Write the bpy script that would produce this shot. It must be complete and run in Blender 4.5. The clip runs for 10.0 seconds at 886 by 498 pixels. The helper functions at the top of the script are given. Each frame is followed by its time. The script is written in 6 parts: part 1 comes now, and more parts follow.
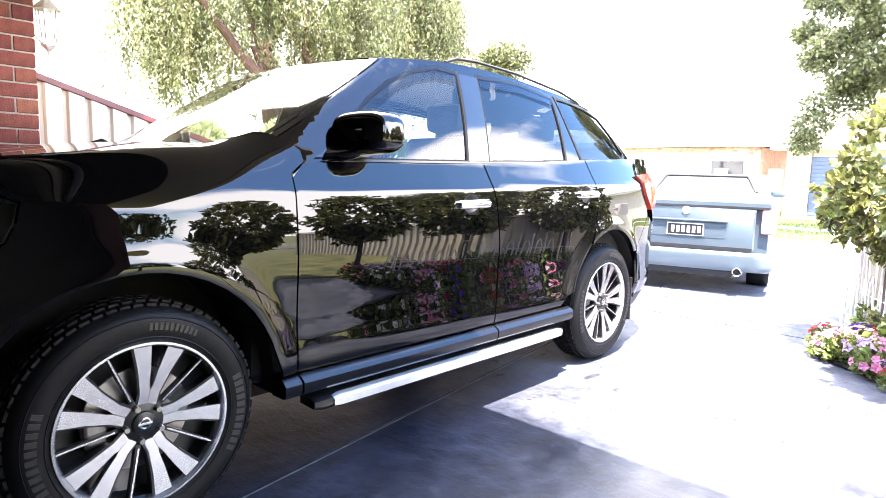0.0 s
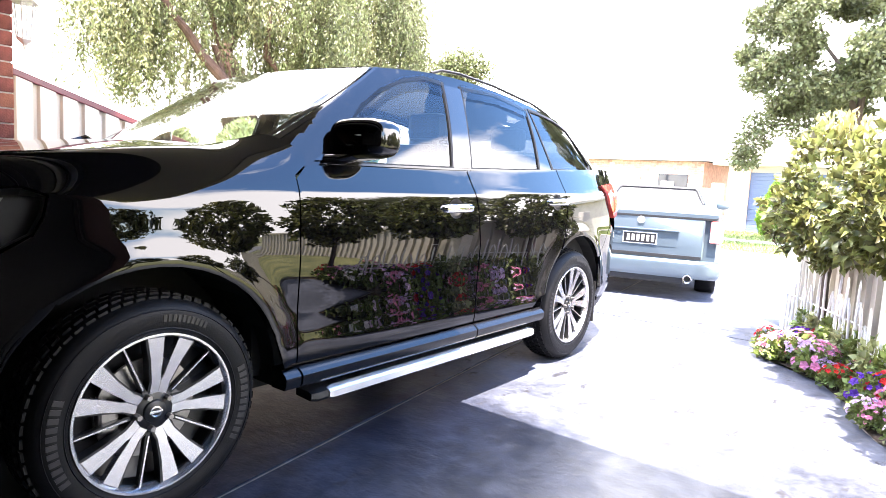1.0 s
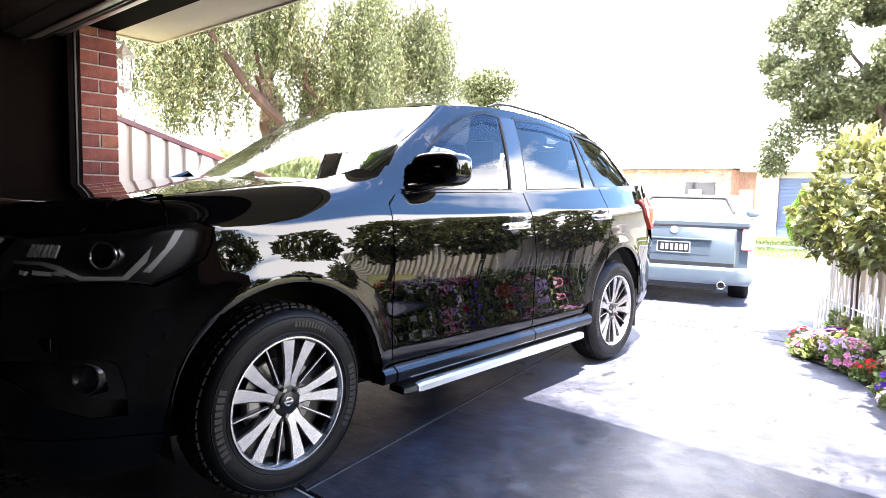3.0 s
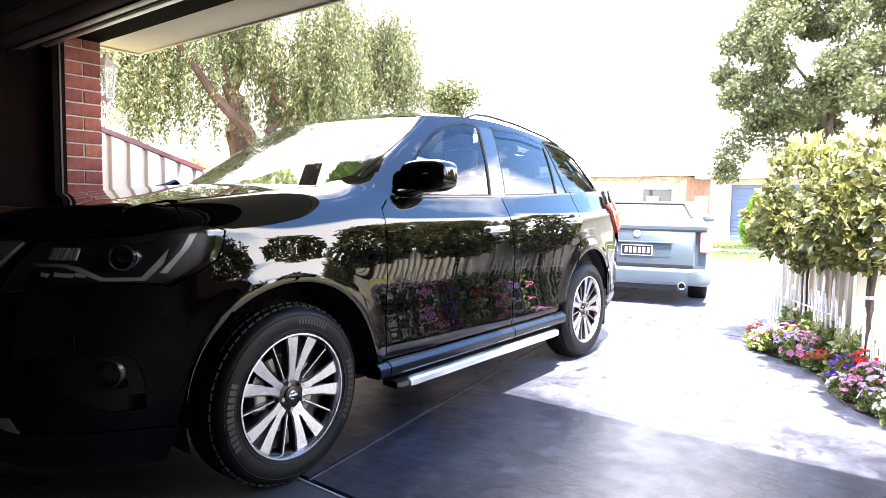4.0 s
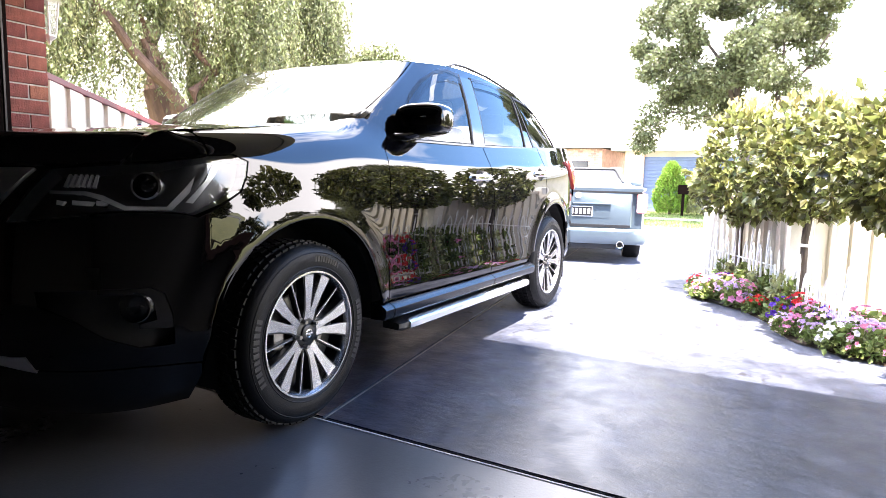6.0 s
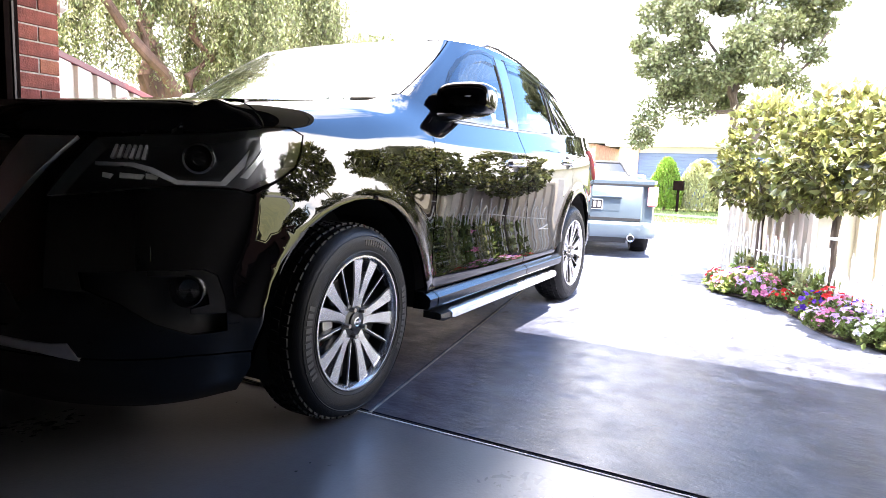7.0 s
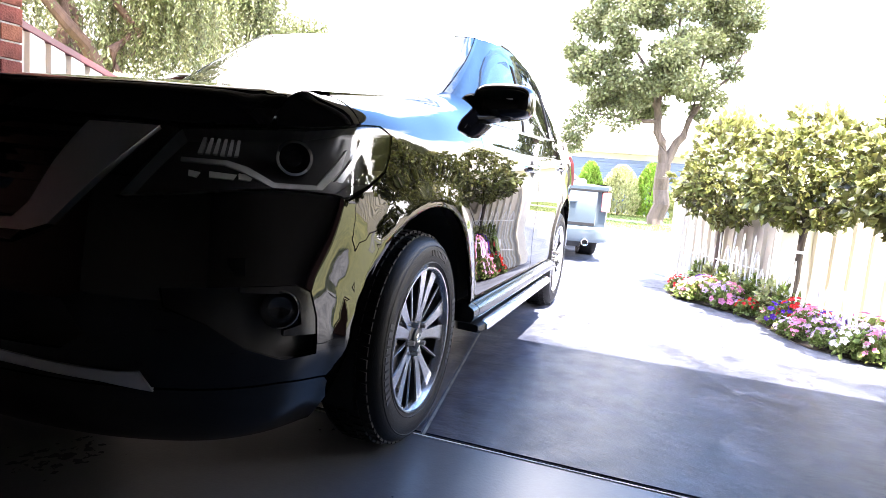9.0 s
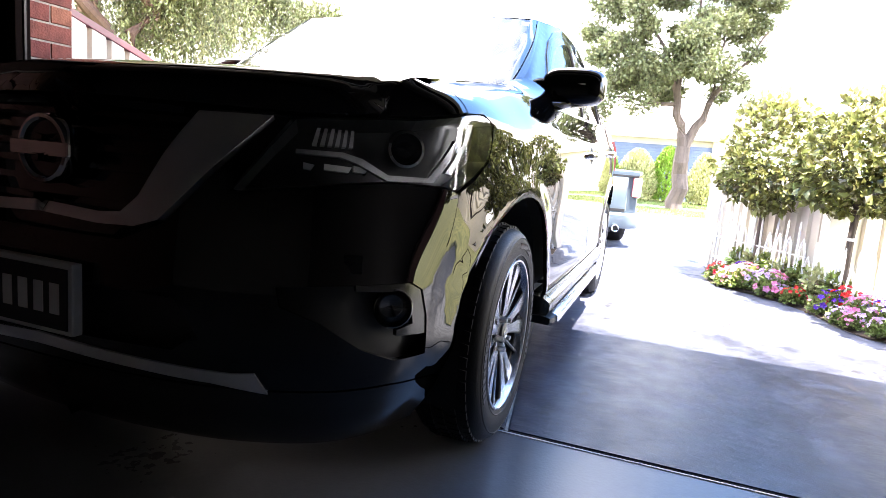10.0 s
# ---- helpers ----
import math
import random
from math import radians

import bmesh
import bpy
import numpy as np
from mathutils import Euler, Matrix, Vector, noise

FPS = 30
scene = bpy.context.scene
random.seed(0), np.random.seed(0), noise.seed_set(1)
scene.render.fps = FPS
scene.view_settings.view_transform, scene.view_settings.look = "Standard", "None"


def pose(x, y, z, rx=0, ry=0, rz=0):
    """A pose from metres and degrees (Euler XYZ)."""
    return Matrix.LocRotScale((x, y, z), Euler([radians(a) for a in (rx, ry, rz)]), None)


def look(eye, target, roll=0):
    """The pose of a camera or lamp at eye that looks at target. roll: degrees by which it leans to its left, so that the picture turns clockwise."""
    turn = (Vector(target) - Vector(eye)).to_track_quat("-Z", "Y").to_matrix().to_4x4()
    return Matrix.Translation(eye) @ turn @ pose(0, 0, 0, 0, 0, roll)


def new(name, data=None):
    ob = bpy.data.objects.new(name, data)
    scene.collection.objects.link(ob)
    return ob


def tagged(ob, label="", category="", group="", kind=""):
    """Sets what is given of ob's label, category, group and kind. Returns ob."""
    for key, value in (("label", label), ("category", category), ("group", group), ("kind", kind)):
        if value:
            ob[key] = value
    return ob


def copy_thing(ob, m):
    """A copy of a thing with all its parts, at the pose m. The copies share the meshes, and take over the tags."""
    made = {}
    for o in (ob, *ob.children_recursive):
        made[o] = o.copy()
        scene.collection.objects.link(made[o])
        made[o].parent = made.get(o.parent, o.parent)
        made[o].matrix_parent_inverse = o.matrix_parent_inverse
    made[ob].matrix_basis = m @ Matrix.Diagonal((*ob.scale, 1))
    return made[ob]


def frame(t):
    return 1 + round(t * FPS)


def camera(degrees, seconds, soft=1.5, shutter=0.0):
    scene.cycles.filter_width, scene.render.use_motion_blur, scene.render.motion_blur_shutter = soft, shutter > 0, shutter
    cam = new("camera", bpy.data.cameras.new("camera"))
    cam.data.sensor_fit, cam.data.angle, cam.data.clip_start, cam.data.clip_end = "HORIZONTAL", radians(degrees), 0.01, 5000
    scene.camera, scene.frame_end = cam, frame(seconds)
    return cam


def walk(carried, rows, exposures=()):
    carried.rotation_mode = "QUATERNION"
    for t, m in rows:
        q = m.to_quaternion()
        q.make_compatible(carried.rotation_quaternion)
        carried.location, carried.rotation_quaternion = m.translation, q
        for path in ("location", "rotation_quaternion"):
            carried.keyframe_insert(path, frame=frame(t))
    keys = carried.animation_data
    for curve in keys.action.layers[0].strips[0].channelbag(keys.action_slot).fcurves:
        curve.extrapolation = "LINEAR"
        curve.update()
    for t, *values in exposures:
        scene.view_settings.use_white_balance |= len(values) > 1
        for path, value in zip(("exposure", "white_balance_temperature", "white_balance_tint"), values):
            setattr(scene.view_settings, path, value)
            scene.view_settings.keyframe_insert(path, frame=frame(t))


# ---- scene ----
cam = camera(71.5, 10.0, soft=0.8)
PATH = [
    (0, (-0.725, -1.935, 1.187), (0.727, -0.581, 0.943), 1.7),
    (0.5, (-0.847, -1.914, 1.192), (0.667, -0.627, 0.963), 3.3),
    (1, (-0.951, -1.911, 1.177), (0.607, -0.676, 0.959), 3.2),
    (1.5, (-1.042, -1.941, 1.201), (0.515, -0.694, 1.056), 2.9),
    (2, (-1.171, -1.994, 1.209), (0.324, -0.674, 1.059), 2.3),
    (2.5, (-1.291, -1.997, 1.215), (0.185, -0.66, 1.035), 1.7),
    (4, (-1.639, -2.028, 1.188), (-0.051, -0.82, 1.044), 1.0),
    (4.5, (-1.726, -2.019, 1.175), (-0.175, -0.765, 1.024), 1.0),
    (5, (-1.81, -1.973, 1.161), (-0.222, -0.768, 1.001), 0.9),
    (5.5, (-1.903, -1.848, 1.096), (-0.195, -0.826, 0.895), 0.7),
    (7, (-1.927, -1.389, 0.964), (-0.171, -0.461, 0.724), 2.2),
    (7.5, (-1.971, -1.224, 0.965), (-0.169, -0.394, 0.713), 3.9),
    (8, (-2.03, -1.087, 0.974), (-0.18, -0.361, 0.747), 4.1),
    (8.5, (-2.04, -0.945, 0.97), (-0.18, -0.252, 0.726), 4.9),
    (9, (-2.03, -0.784, 0.978), (-0.158, -0.124, 0.735), 4.9),
    (9.5, (-2.031, -0.638, 0.97), (-0.163, 0.022, 0.693), 5.5),
    (10, (-2.055, -0.488, 0.975), (-0.194, 0.184, 0.678), 4.8),
]
EXPOSURE = [(0.0, 3.25, 6850, 17), (2.0, 2.95, 6850, 17), (5.5, 2.95, 6850, 17), (7.0, 3.25, 6850, 17), (10.0, 3.35, 6850, 17)]
walk(cam, [(t, look(eye, target, roll)) for t, eye, target, roll in PATH], EXPOSURE)

# ---------------------------------------------------------------- light
SUN_ELEV, SUN_X, SUN_Y = 71.2, -0.265, -0.21
world = bpy.data.worlds.new("sky")
scene.world = world
world.use_nodes = True
wn, wl = world.node_tree.nodes, world.node_tree.links
bg = wn["Background"]
sky = wn.new("ShaderNodeTexSky")
sky.sky_type, sky.sun_disc = "NISHITA", False
sky.sun_elevation, sky.sun_rotation = radians(SUN_ELEV), math.atan2(SUN_X, SUN_Y)
sky.air_density, sky.dust_density, sky.ozone_density = 1.0, 0.6, 2.5
# broken fair-weather cloud over the whole sky
wco = wn.new("ShaderNodeTexCoord")
wmap = wn.new("ShaderNodeMapping")
wmap.inputs["Scale"].default_value, wmap.inputs["Location"].default_value = (1.0, 1.0, 1.7), (15.62, -11.89, -2.33)
cloud = wn.new("ShaderNodeTexNoise")
cloud.inputs["Scale"].default_value, cloud.inputs["Detail"].default_value, cloud.inputs["Roughness"].default_value = 1.35, 6.0, 0.55
cramp = wn.new("ShaderNodeValToRGB")
cramp.color_ramp.elements[0].position, cramp.color_ramp.elements[1].position = 0.52, 0.64
cmix = wn.new("ShaderNodeMix")
cmix.data_type = "RGBA"
cmix.inputs["B"].default_value = (14.0, 14.3, 14.8, 1)
wl.new(wco.outputs["Generated"], wmap.inputs["Vector"])
wl.new(wmap.outputs["Vector"], cloud.inputs["Vector"])
# the cover looks denser towards the horizon, where clouds stand one behind the other
sep = wn.new("ShaderNodeSeparateXYZ")
low_sky = wn.new("ShaderNodeMapRange")
low_sky.inputs["From Min"].default_value, low_sky.inputs["From Max"].default_value = 0.08, 0.60
low_sky.inputs["To Min"].default_value, low_sky.inputs["To Max"].default_value = 0.22, -0.02
cadd = wn.new("ShaderNodeMath")
wl.new(wco.outputs["Generated"], sep.inputs["Vector"])
wl.new(sep.outputs["Z"], low_sky.inputs["Value"])
wl.new(low_sky.outputs["Result"], cadd.inputs[0])
wl.new(cloud.outputs["Fac"], cadd.inputs[1])
# and it thickens into one bank beyond the house next door
bank = wn.new("ShaderNodeMapRange")
bank.inputs["From Min"].default_value, bank.inputs["From Max"].default_value = 0.54, 0.80
bank.inputs["To Min"].default_value, bank.inputs["To Max"].default_value = 0.0, 0.20
badd = wn.new("ShaderNodeMath")
wl.new(sep.outputs["Y"], bank.inputs["Value"])
wl.new(bank.outputs["Result"], badd.inputs[0])
wl.new(cadd.outputs[0], badd.inputs[1])
wl.new(badd.outputs[0], cramp.inputs["Fac"])
wl.new(cramp.outputs["Color"], cmix.inputs["Factor"])
deep = wn.new("ShaderNodeHueSaturation")
deep.inputs["Saturation"].default_value, deep.inputs["Value"].default_value = 1.2, 1.45
wl.new(sky.outputs["Color"], deep.inputs["Color"])
wl.new(deep.outputs["Color"], cmix.inputs["A"])
wl.new(cmix.outputs["Result"], bg.inputs["Color"])
bg.inputs["Strength"].default_value = 0.145

sun = new("sun", bpy.data.lights.new("sun", "SUN"))
sun.data.energy, sun.data.angle, sun.data.color = 5.0, radians(0.5), (1.0, 0.95, 0.87)
sun.matrix_world = look((10 * SUN_X, 10 * SUN_Y, 10), (0, 0, 0))

# ---------------------------------------------------------------- materials
def mat(name, base, rough=0.5, metal=0.0, var=0.15, scale=6.0, fine=80.0, bump=0.0, bscale=120.0, coat=0.0, island=0.0,
        objvar=0.0, spec=0.5, stretch=(1, 1, 1), trans=0.0, rvar=0.0, second=None):
    """A principled surface with a broad and a fine variation of its colour, and fine relief."""
    m = bpy.data.materials.new(name)
    m.use_nodes = True
    n, l = m.node_tree.nodes, m.node_tree.links
    b = n["Principled BSDF"]
    b.inputs["Roughness"].default_value, b.inputs["Metallic"].default_value = rough, metal
    b.inputs["Specular IOR Level"].default_value = spec
    b.inputs["Coat Weight"].default_value = coat
    b.inputs["Coat Roughness"].default_value = 0.02
    co = n.new("ShaderNodeTexCoord")
    mp = n.new("ShaderNodeMapping")
    mp.inputs["Scale"].default_value = stretch
    l.new(co.outputs["Object"], mp.inputs["Vector"])
    col = None
    if var > 0 or second:
        a, f = n.new("ShaderNodeTexNoise"), n.new("ShaderNodeTexNoise")
        a.inputs["Scale"].default_value, a.inputs["Detail"].default_value = scale, 5
        f.inputs["Scale"].default_value, f.inputs["Detail"].default_value = fine, 3
        l.new(mp.outputs["Vector"], a.inputs["Vector"])
        l.new(mp.outputs["Vector"], f.inputs["Vector"])
        add = n.new("ShaderNodeMath")
        add.operation = "MULTIPLY_ADD"
        add.inputs[1].default_value = 0.35
        l.new(f.outputs["Fac"], add.inputs[0])
        l.new(a.outputs["Fac"], add.inputs[2])
        r = n.new("ShaderNodeValToRGB")
        r.color_ramp.elements[0].position, r.color_ramp.elements[1].position = 0.45, 0.9
        lo = [c * (1 - var) for c in base]
        hi = list(second) if second else [min(1, c * (1 + var)) for c in base]
        r.color_ramp.elements[0].color, r.color_ramp.elements[1].color = (*lo, 1), (*hi, 1)
        l.new(add.outputs[0], r.inputs["Fac"])
        col = r.outputs["Color"]
        if rvar:
            rr = n.new("ShaderNodeMapRange")
            rr.inputs["From Min"].default_value, rr.inputs["From Max"].default_value = 0.4, 0.9
            rr.inputs["To Min"].default_value, rr.inputs["To Max"].default_value = max(0.02, rough - rvar), rough + rvar
            l.new(add.outputs[0], rr.inputs["Value"])
            l.new(rr.outputs["Result"], b.inputs["Roughness"])
    if island or objvar:
        hs = n.new("ShaderNodeHueSaturation")
        if island:
            g = n.new("ShaderNodeNewGeometry")
            src = g.outputs["Random Per Island"]
        else:
            g = n.new("ShaderNodeObjectInfo")
            src = g.outputs["Random"]
        k = island or objvar
        mr = n.new("ShaderNodeMapRange")
        mr.inputs["To Min"].default_value, mr.inputs["To Max"].default_value = 1 - k, 1 + k
        l.new(src, mr.inputs["Value"])
        l.new(mr.outputs["Result"], hs.inputs["Value"])
        mh = n.new("ShaderNodeMapRange")
        mh.inputs["To Min"].default_value, mh.inputs["To Max"].default_value = 0.5 - 0.04 * k, 0.5 + 0.04 * k
        l.new(src, mh.inputs["Value"])
        l.new(mh.outputs["Result"], hs.inputs["Hue"])
        if col:
            l.new(col, hs.inputs["Color"])
        else:
            hs.inputs["Color"].default_value = (*base, 1)
        col = hs.outputs["Color"]
    if col:
        l.new(col, b.inputs["Base Color"])
    else:
        b.inputs["Base Color"].default_value = (*base, 1)
    if bump:
        t = n.new("ShaderNodeTexNoise")
        t.inputs["Scale"].default_value, t.inputs["Detail"].default_value = bscale, 4
        l.new(mp.outputs["Vector"], t.inputs["Vector"])
        bp = n.new("ShaderNodeBump")
        bp.inputs["Strength"].default_value, bp.inputs["Distance"].default_value = bump, 0.01
        l.new(t.outputs["Fac"], bp.inputs["Height"])
        l.new(bp.outputs["Normal"], b.inputs["Normal"])
    if trans:
        tr = n.new("ShaderNodeBsdfTranslucent")
        mx = n.new("ShaderNodeMixShader")
        mx.inputs["Fac"].default_value = trans
        if col:
            l.new(col, tr.inputs["Color"])
        else:
            tr.inputs["Color"].default_value = (*base, 1)
        l.new(b.outputs["BSDF"], mx.inputs[1])
        l.new(tr.outputs["BSDF"], mx.inputs[2])
        l.new(mx.outputs["Shader"], n["Material Output"].inputs["Surface"])
    return m


def glass(name, tint, rough=0.0, ior=1.75):
    """A thin tinted pane: what is behind it shows through its tint, and it mirrors by Fresnel."""
    m = bpy.data.materials.new(name)
    m.use_nodes = True
    n, l = m.node_tree.nodes, m.node_tree.links
    n.remove(n["Principled BSDF"])
    t, g, f, x = (n.new("ShaderNode" + k) for k in ("BsdfTransparent", "BsdfGlossy", "LayerWeight", "MixShader"))
    t.inputs["Color"].default_value = (*tint, 1)
    g.inputs["Roughness"].default_value = rough
    f.inputs["Blend"].default_value = 0.5
    r0 = ((ior - 1) / (ior + 1)) ** 2
    edge, gloss = n.new("ShaderNodeMath"), n.new("ShaderNodeMath")
    edge.operation, gloss.operation = "POWER", "MULTIPLY_ADD"
    edge.inputs[1].default_value, gloss.inputs[1].default_value, gloss.inputs[2].default_value = 5.0, 1 - r0, r0
    l.new(f.outputs["Facing"], edge.inputs[0])
    l.new(edge.outputs[0], gloss.inputs[0])
    l.new(gloss.outputs[0], x.inputs["Fac"])
    l.new(t.outputs["BSDF"], x.inputs[1])
    l.new(g.outputs["BSDF"], x.inputs[2])
    l.new(x.outputs["Shader"], n["Material Output"].inputs["Surface"])
    return m


PAINT = mat("black_car_paint", (0.0015, 0.0015, 0.002), 0.012, var=0.0, spec=0.5, coat=0.12)
PLASTIC = mat("black_plastic", (0.012, 0.012, 0.013), 0.45, var=0.2, bump=0.15, bscale=600)
SATIN = mat("satin_dark_trim", (0.006, 0.006, 0.007), 0.2, var=0.1)
GLOSSBLACK = mat("gloss_black", (0.006, 0.006, 0.007), 0.08, var=0.0, coat=0.5)
CHROME = mat("chrome", (0.78, 0.79, 0.8), 0.06, 1.0, var=0.03)
ALLOY = mat("machined_alloy", (0.60, 0.60, 0.62), 0.26, 0.85, var=0.06, scale=20)
ALLOYDARK = mat("dark_grey_alloy", (0.018, 0.019, 0.021), 0.35, 0.3, var=0.15)
STEEL = mat("brake_steel", (0.32, 0.31, 0.3), 0.35, 1.0, var=0.2)
RUBBER = mat("tyre_rubber", (0.005, 0.005, 0.006), 0.5, spec=0.2, var=0.25, scale=9, bump=0.2, bscale=300)
LETTER = mat("raised_tyre_letter", (0.014, 0.014, 0.016), 0.4, var=0.1)
UNDER = mat("underbody", (0.01, 0.01, 0.01), 0.85, var=0.3)
TINT = glass("tinted_glass", (0.17, 0.19, 0.20))
SCREEN = glass("windscreen_glass", (0.80, 0.86, 0.84))
LENS = glass("lamp_lens", (0.95, 0.96, 0.97))
VISOR = glass("smoked_visor", (0.60, 0.63, 0.66), 0.02, 1.38)
# lamp red made pale, the glare on it put into the colour
PALERED = mat("washed_red_lens", (0.55, 0.16, 0.15), 0.1, var=0.1, coat=1.0)
BRONZE = mat("dark_bronze_metal", (0.03, 0.026, 0.023), 0.45, 0.6, var=0.2)
DARKCHROME = mat("dark_chrome", (0.16, 0.16, 0.17), 0.12, 0.9, var=0.05)
REDLENS = mat("red_lens", (0.5, 0.06, 0.05), 0.08, var=0.1, coat=1.0)
CLEARPL = mat("clear_lens", (0.75, 0.75, 0.76), 0.15, var=0.05, coat=1.0)
CABIN = mat("dark_cabin_cloth", (0.022, 0.022, 0.024), 0.8, var=0.3)
SEATM = mat("charcoal_leather", (0.03, 0.03, 0.032), 0.5, var=0.25, bump=0.2)
PLATEBLK = mat("plate_black", (0.01, 0.01, 0.011), 0.4, var=0.1)
PLATEWHT = mat("plate_white", (0.7, 0.7, 0.7), 0.4, var=0.05)
MIRRORM = mat("mirror_glass", (0.85, 0.87, 0.88), 0.02, 1.0, var=0.0)
LAMPTRIM = mat("grey_lamp_trim", (0.42, 0.42, 0.43), 0.25, 0.4, var=0.06, scale=30, coat=0.4)
SILVER = mat("silvered_plastic", (0.9, 0.9, 0.9), 0.22, 0.3, var=0.05, coat=0.5)
SATCHROME = mat("satin_chrome", (0.78, 0.77, 0.76), 0.16, 0.6, var=0.05, coat=0.6)
FRONTGL = glass("pale_tinted_glass", (0.66, 0.72, 0.72))
UTEPAINT = mat("pale_blue_metallic", (0.105, 0.14, 0.168), 0.3, 0.5, var=0.05, scale=3, coat=0.8)
BRICK = mat("red_brick", (0.23, 0.066, 0.045), 0.88, var=0.35, scale=14, fine=160, bump=0.5, bscale=90, objvar=0.38)
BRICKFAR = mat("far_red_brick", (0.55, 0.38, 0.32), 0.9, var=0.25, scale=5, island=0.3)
MORTAR = mat("mortar", (0.42, 0.38, 0.33), 0.95, var=0.2, scale=25, bump=0.4)
def shaded_concrete():
    """Sealed charcoal concrete: the garage's shade is painted in round the car, hosed and shinier there, with paler
    islands.
    """
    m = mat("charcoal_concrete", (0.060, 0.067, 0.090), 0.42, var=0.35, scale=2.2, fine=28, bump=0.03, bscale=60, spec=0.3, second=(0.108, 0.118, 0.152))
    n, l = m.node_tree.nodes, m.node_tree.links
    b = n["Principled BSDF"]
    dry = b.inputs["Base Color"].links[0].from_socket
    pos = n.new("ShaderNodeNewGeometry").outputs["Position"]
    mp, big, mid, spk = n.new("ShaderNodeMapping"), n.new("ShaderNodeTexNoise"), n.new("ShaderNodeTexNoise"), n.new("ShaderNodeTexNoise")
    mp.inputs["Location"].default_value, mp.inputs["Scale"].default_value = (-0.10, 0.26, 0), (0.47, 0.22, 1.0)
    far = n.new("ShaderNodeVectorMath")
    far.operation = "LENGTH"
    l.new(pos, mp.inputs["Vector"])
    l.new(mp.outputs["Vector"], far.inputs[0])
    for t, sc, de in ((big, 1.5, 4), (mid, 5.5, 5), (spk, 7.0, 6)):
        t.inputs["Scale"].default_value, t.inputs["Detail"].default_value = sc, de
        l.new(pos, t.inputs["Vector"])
    # painted shade round the car: darker colour, and a smoother hosed surface
    rim, shade_zone = n.new("ShaderNodeMath"), n.new("ShaderNodeMapRange")
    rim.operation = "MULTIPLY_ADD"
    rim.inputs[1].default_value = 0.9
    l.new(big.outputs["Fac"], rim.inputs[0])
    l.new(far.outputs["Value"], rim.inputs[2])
    shade_zone.interpolation_type = "SMOOTHSTEP"
    shade_zone.inputs["From Min"].default_value, shade_zone.inputs["From Max"].default_value = 1.12, 1.50
    shade_zone.inputs["To Min"].default_value, shade_zone.inputs["To Max"].default_value = 1.0, 0.0
    l.new(rim.outputs[0], shade_zone.inputs["Value"])
    isl, shade_mask = n.new("ShaderNodeMapRange"), n.new("ShaderNodeMath")
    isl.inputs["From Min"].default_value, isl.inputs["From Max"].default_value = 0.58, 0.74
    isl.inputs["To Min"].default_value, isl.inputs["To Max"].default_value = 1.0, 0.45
    shade_mask.operation = "MULTIPLY"
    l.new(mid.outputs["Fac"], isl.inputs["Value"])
    l.new(isl.outputs["Result"], shade_mask.inputs[0])
    l.new(shade_zone.outputs["Result"], shade_mask.inputs[1])
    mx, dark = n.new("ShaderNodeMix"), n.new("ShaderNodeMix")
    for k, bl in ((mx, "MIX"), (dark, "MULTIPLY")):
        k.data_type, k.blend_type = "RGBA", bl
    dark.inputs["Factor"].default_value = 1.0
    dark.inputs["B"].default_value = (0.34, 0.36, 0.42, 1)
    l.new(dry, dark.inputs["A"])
    l.new(shade_mask.outputs[0], mx.inputs["Factor"])
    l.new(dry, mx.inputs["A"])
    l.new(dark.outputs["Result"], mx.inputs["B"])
    scuff, cut, worn, grain, tone = n.new("ShaderNodeTexNoise"), n.new("ShaderNodeMapRange"), n.new("ShaderNodeMix"), n.new("ShaderNodeTexNoise"), n.new("ShaderNodeMapRange")
    lay_ = n.new("ShaderNodeMapping")
    lay_.inputs["Scale"].default_value, lay_.inputs["Rotation"].default_value = (3.2, 7.0, 1.0), (0, 0, 0.5)
    l.new(pos, lay_.inputs["Vector"])
    l.new(lay_.outputs["Vector"], scuff.inputs["Vector"])
    scuff.inputs["Scale"].default_value, scuff.inputs["Detail"].default_value, scuff.inputs["Roughness"].default_value = 1.1, 9, 0.72
    cut.inputs["From Min"].default_value, cut.inputs["From Max"].default_value = 0.58, 0.64
    l.new(scuff.outputs["Fac"], cut.inputs["Value"])
    grain.inputs["Scale"].default_value, grain.inputs["Detail"].default_value, grain.inputs["Roughness"].default_value = 9.0, 8, 0.78
    l.new(pos, grain.inputs["Vector"])
    tone.inputs["From Min"].default_value, tone.inputs["From Max"].default_value = 0.3, 0.7
    tone.inputs["To Min"].default_value, tone.inputs["To Max"].default_value = 0.40, 1.60
    l.new(grain.outputs["Fac"], tone.inputs["Value"])
    worn.data_type, worn.blend_type = "RGBA", "MIX"
    worn.inputs["B"].default_value = (0.022, 0.022, 0.026, 1)
    l.new(cut.outputs["Result"], worn.inputs["Factor"])
    speck = n.new("ShaderNodeVectorMath")
    speck.operation = "MULTIPLY"
    l.new(mx.outputs["Result"], speck.inputs[0])
    l.new(tone.outputs["Result"], speck.inputs[1])
    l.new(speck.outputs["Vector"], worn.inputs["A"])
    l.new(worn.outputs["Result"], b.inputs["Base Color"])
    comb, brush, relief = n.new("ShaderNodeMapping"), n.new("ShaderNodeTexNoise"), n.new("ShaderNodeBump")
    comb.inputs["Scale"].default_value = (22.0, 11.0, 1.0)
    l.new(pos, comb.inputs["Vector"])
    l.new(comb.outputs["Vector"], brush.inputs["Vector"])
    brush.inputs["Scale"].default_value, brush.inputs["Detail"].default_value, brush.inputs["Roughness"].default_value = 1.0, 6, 0.7
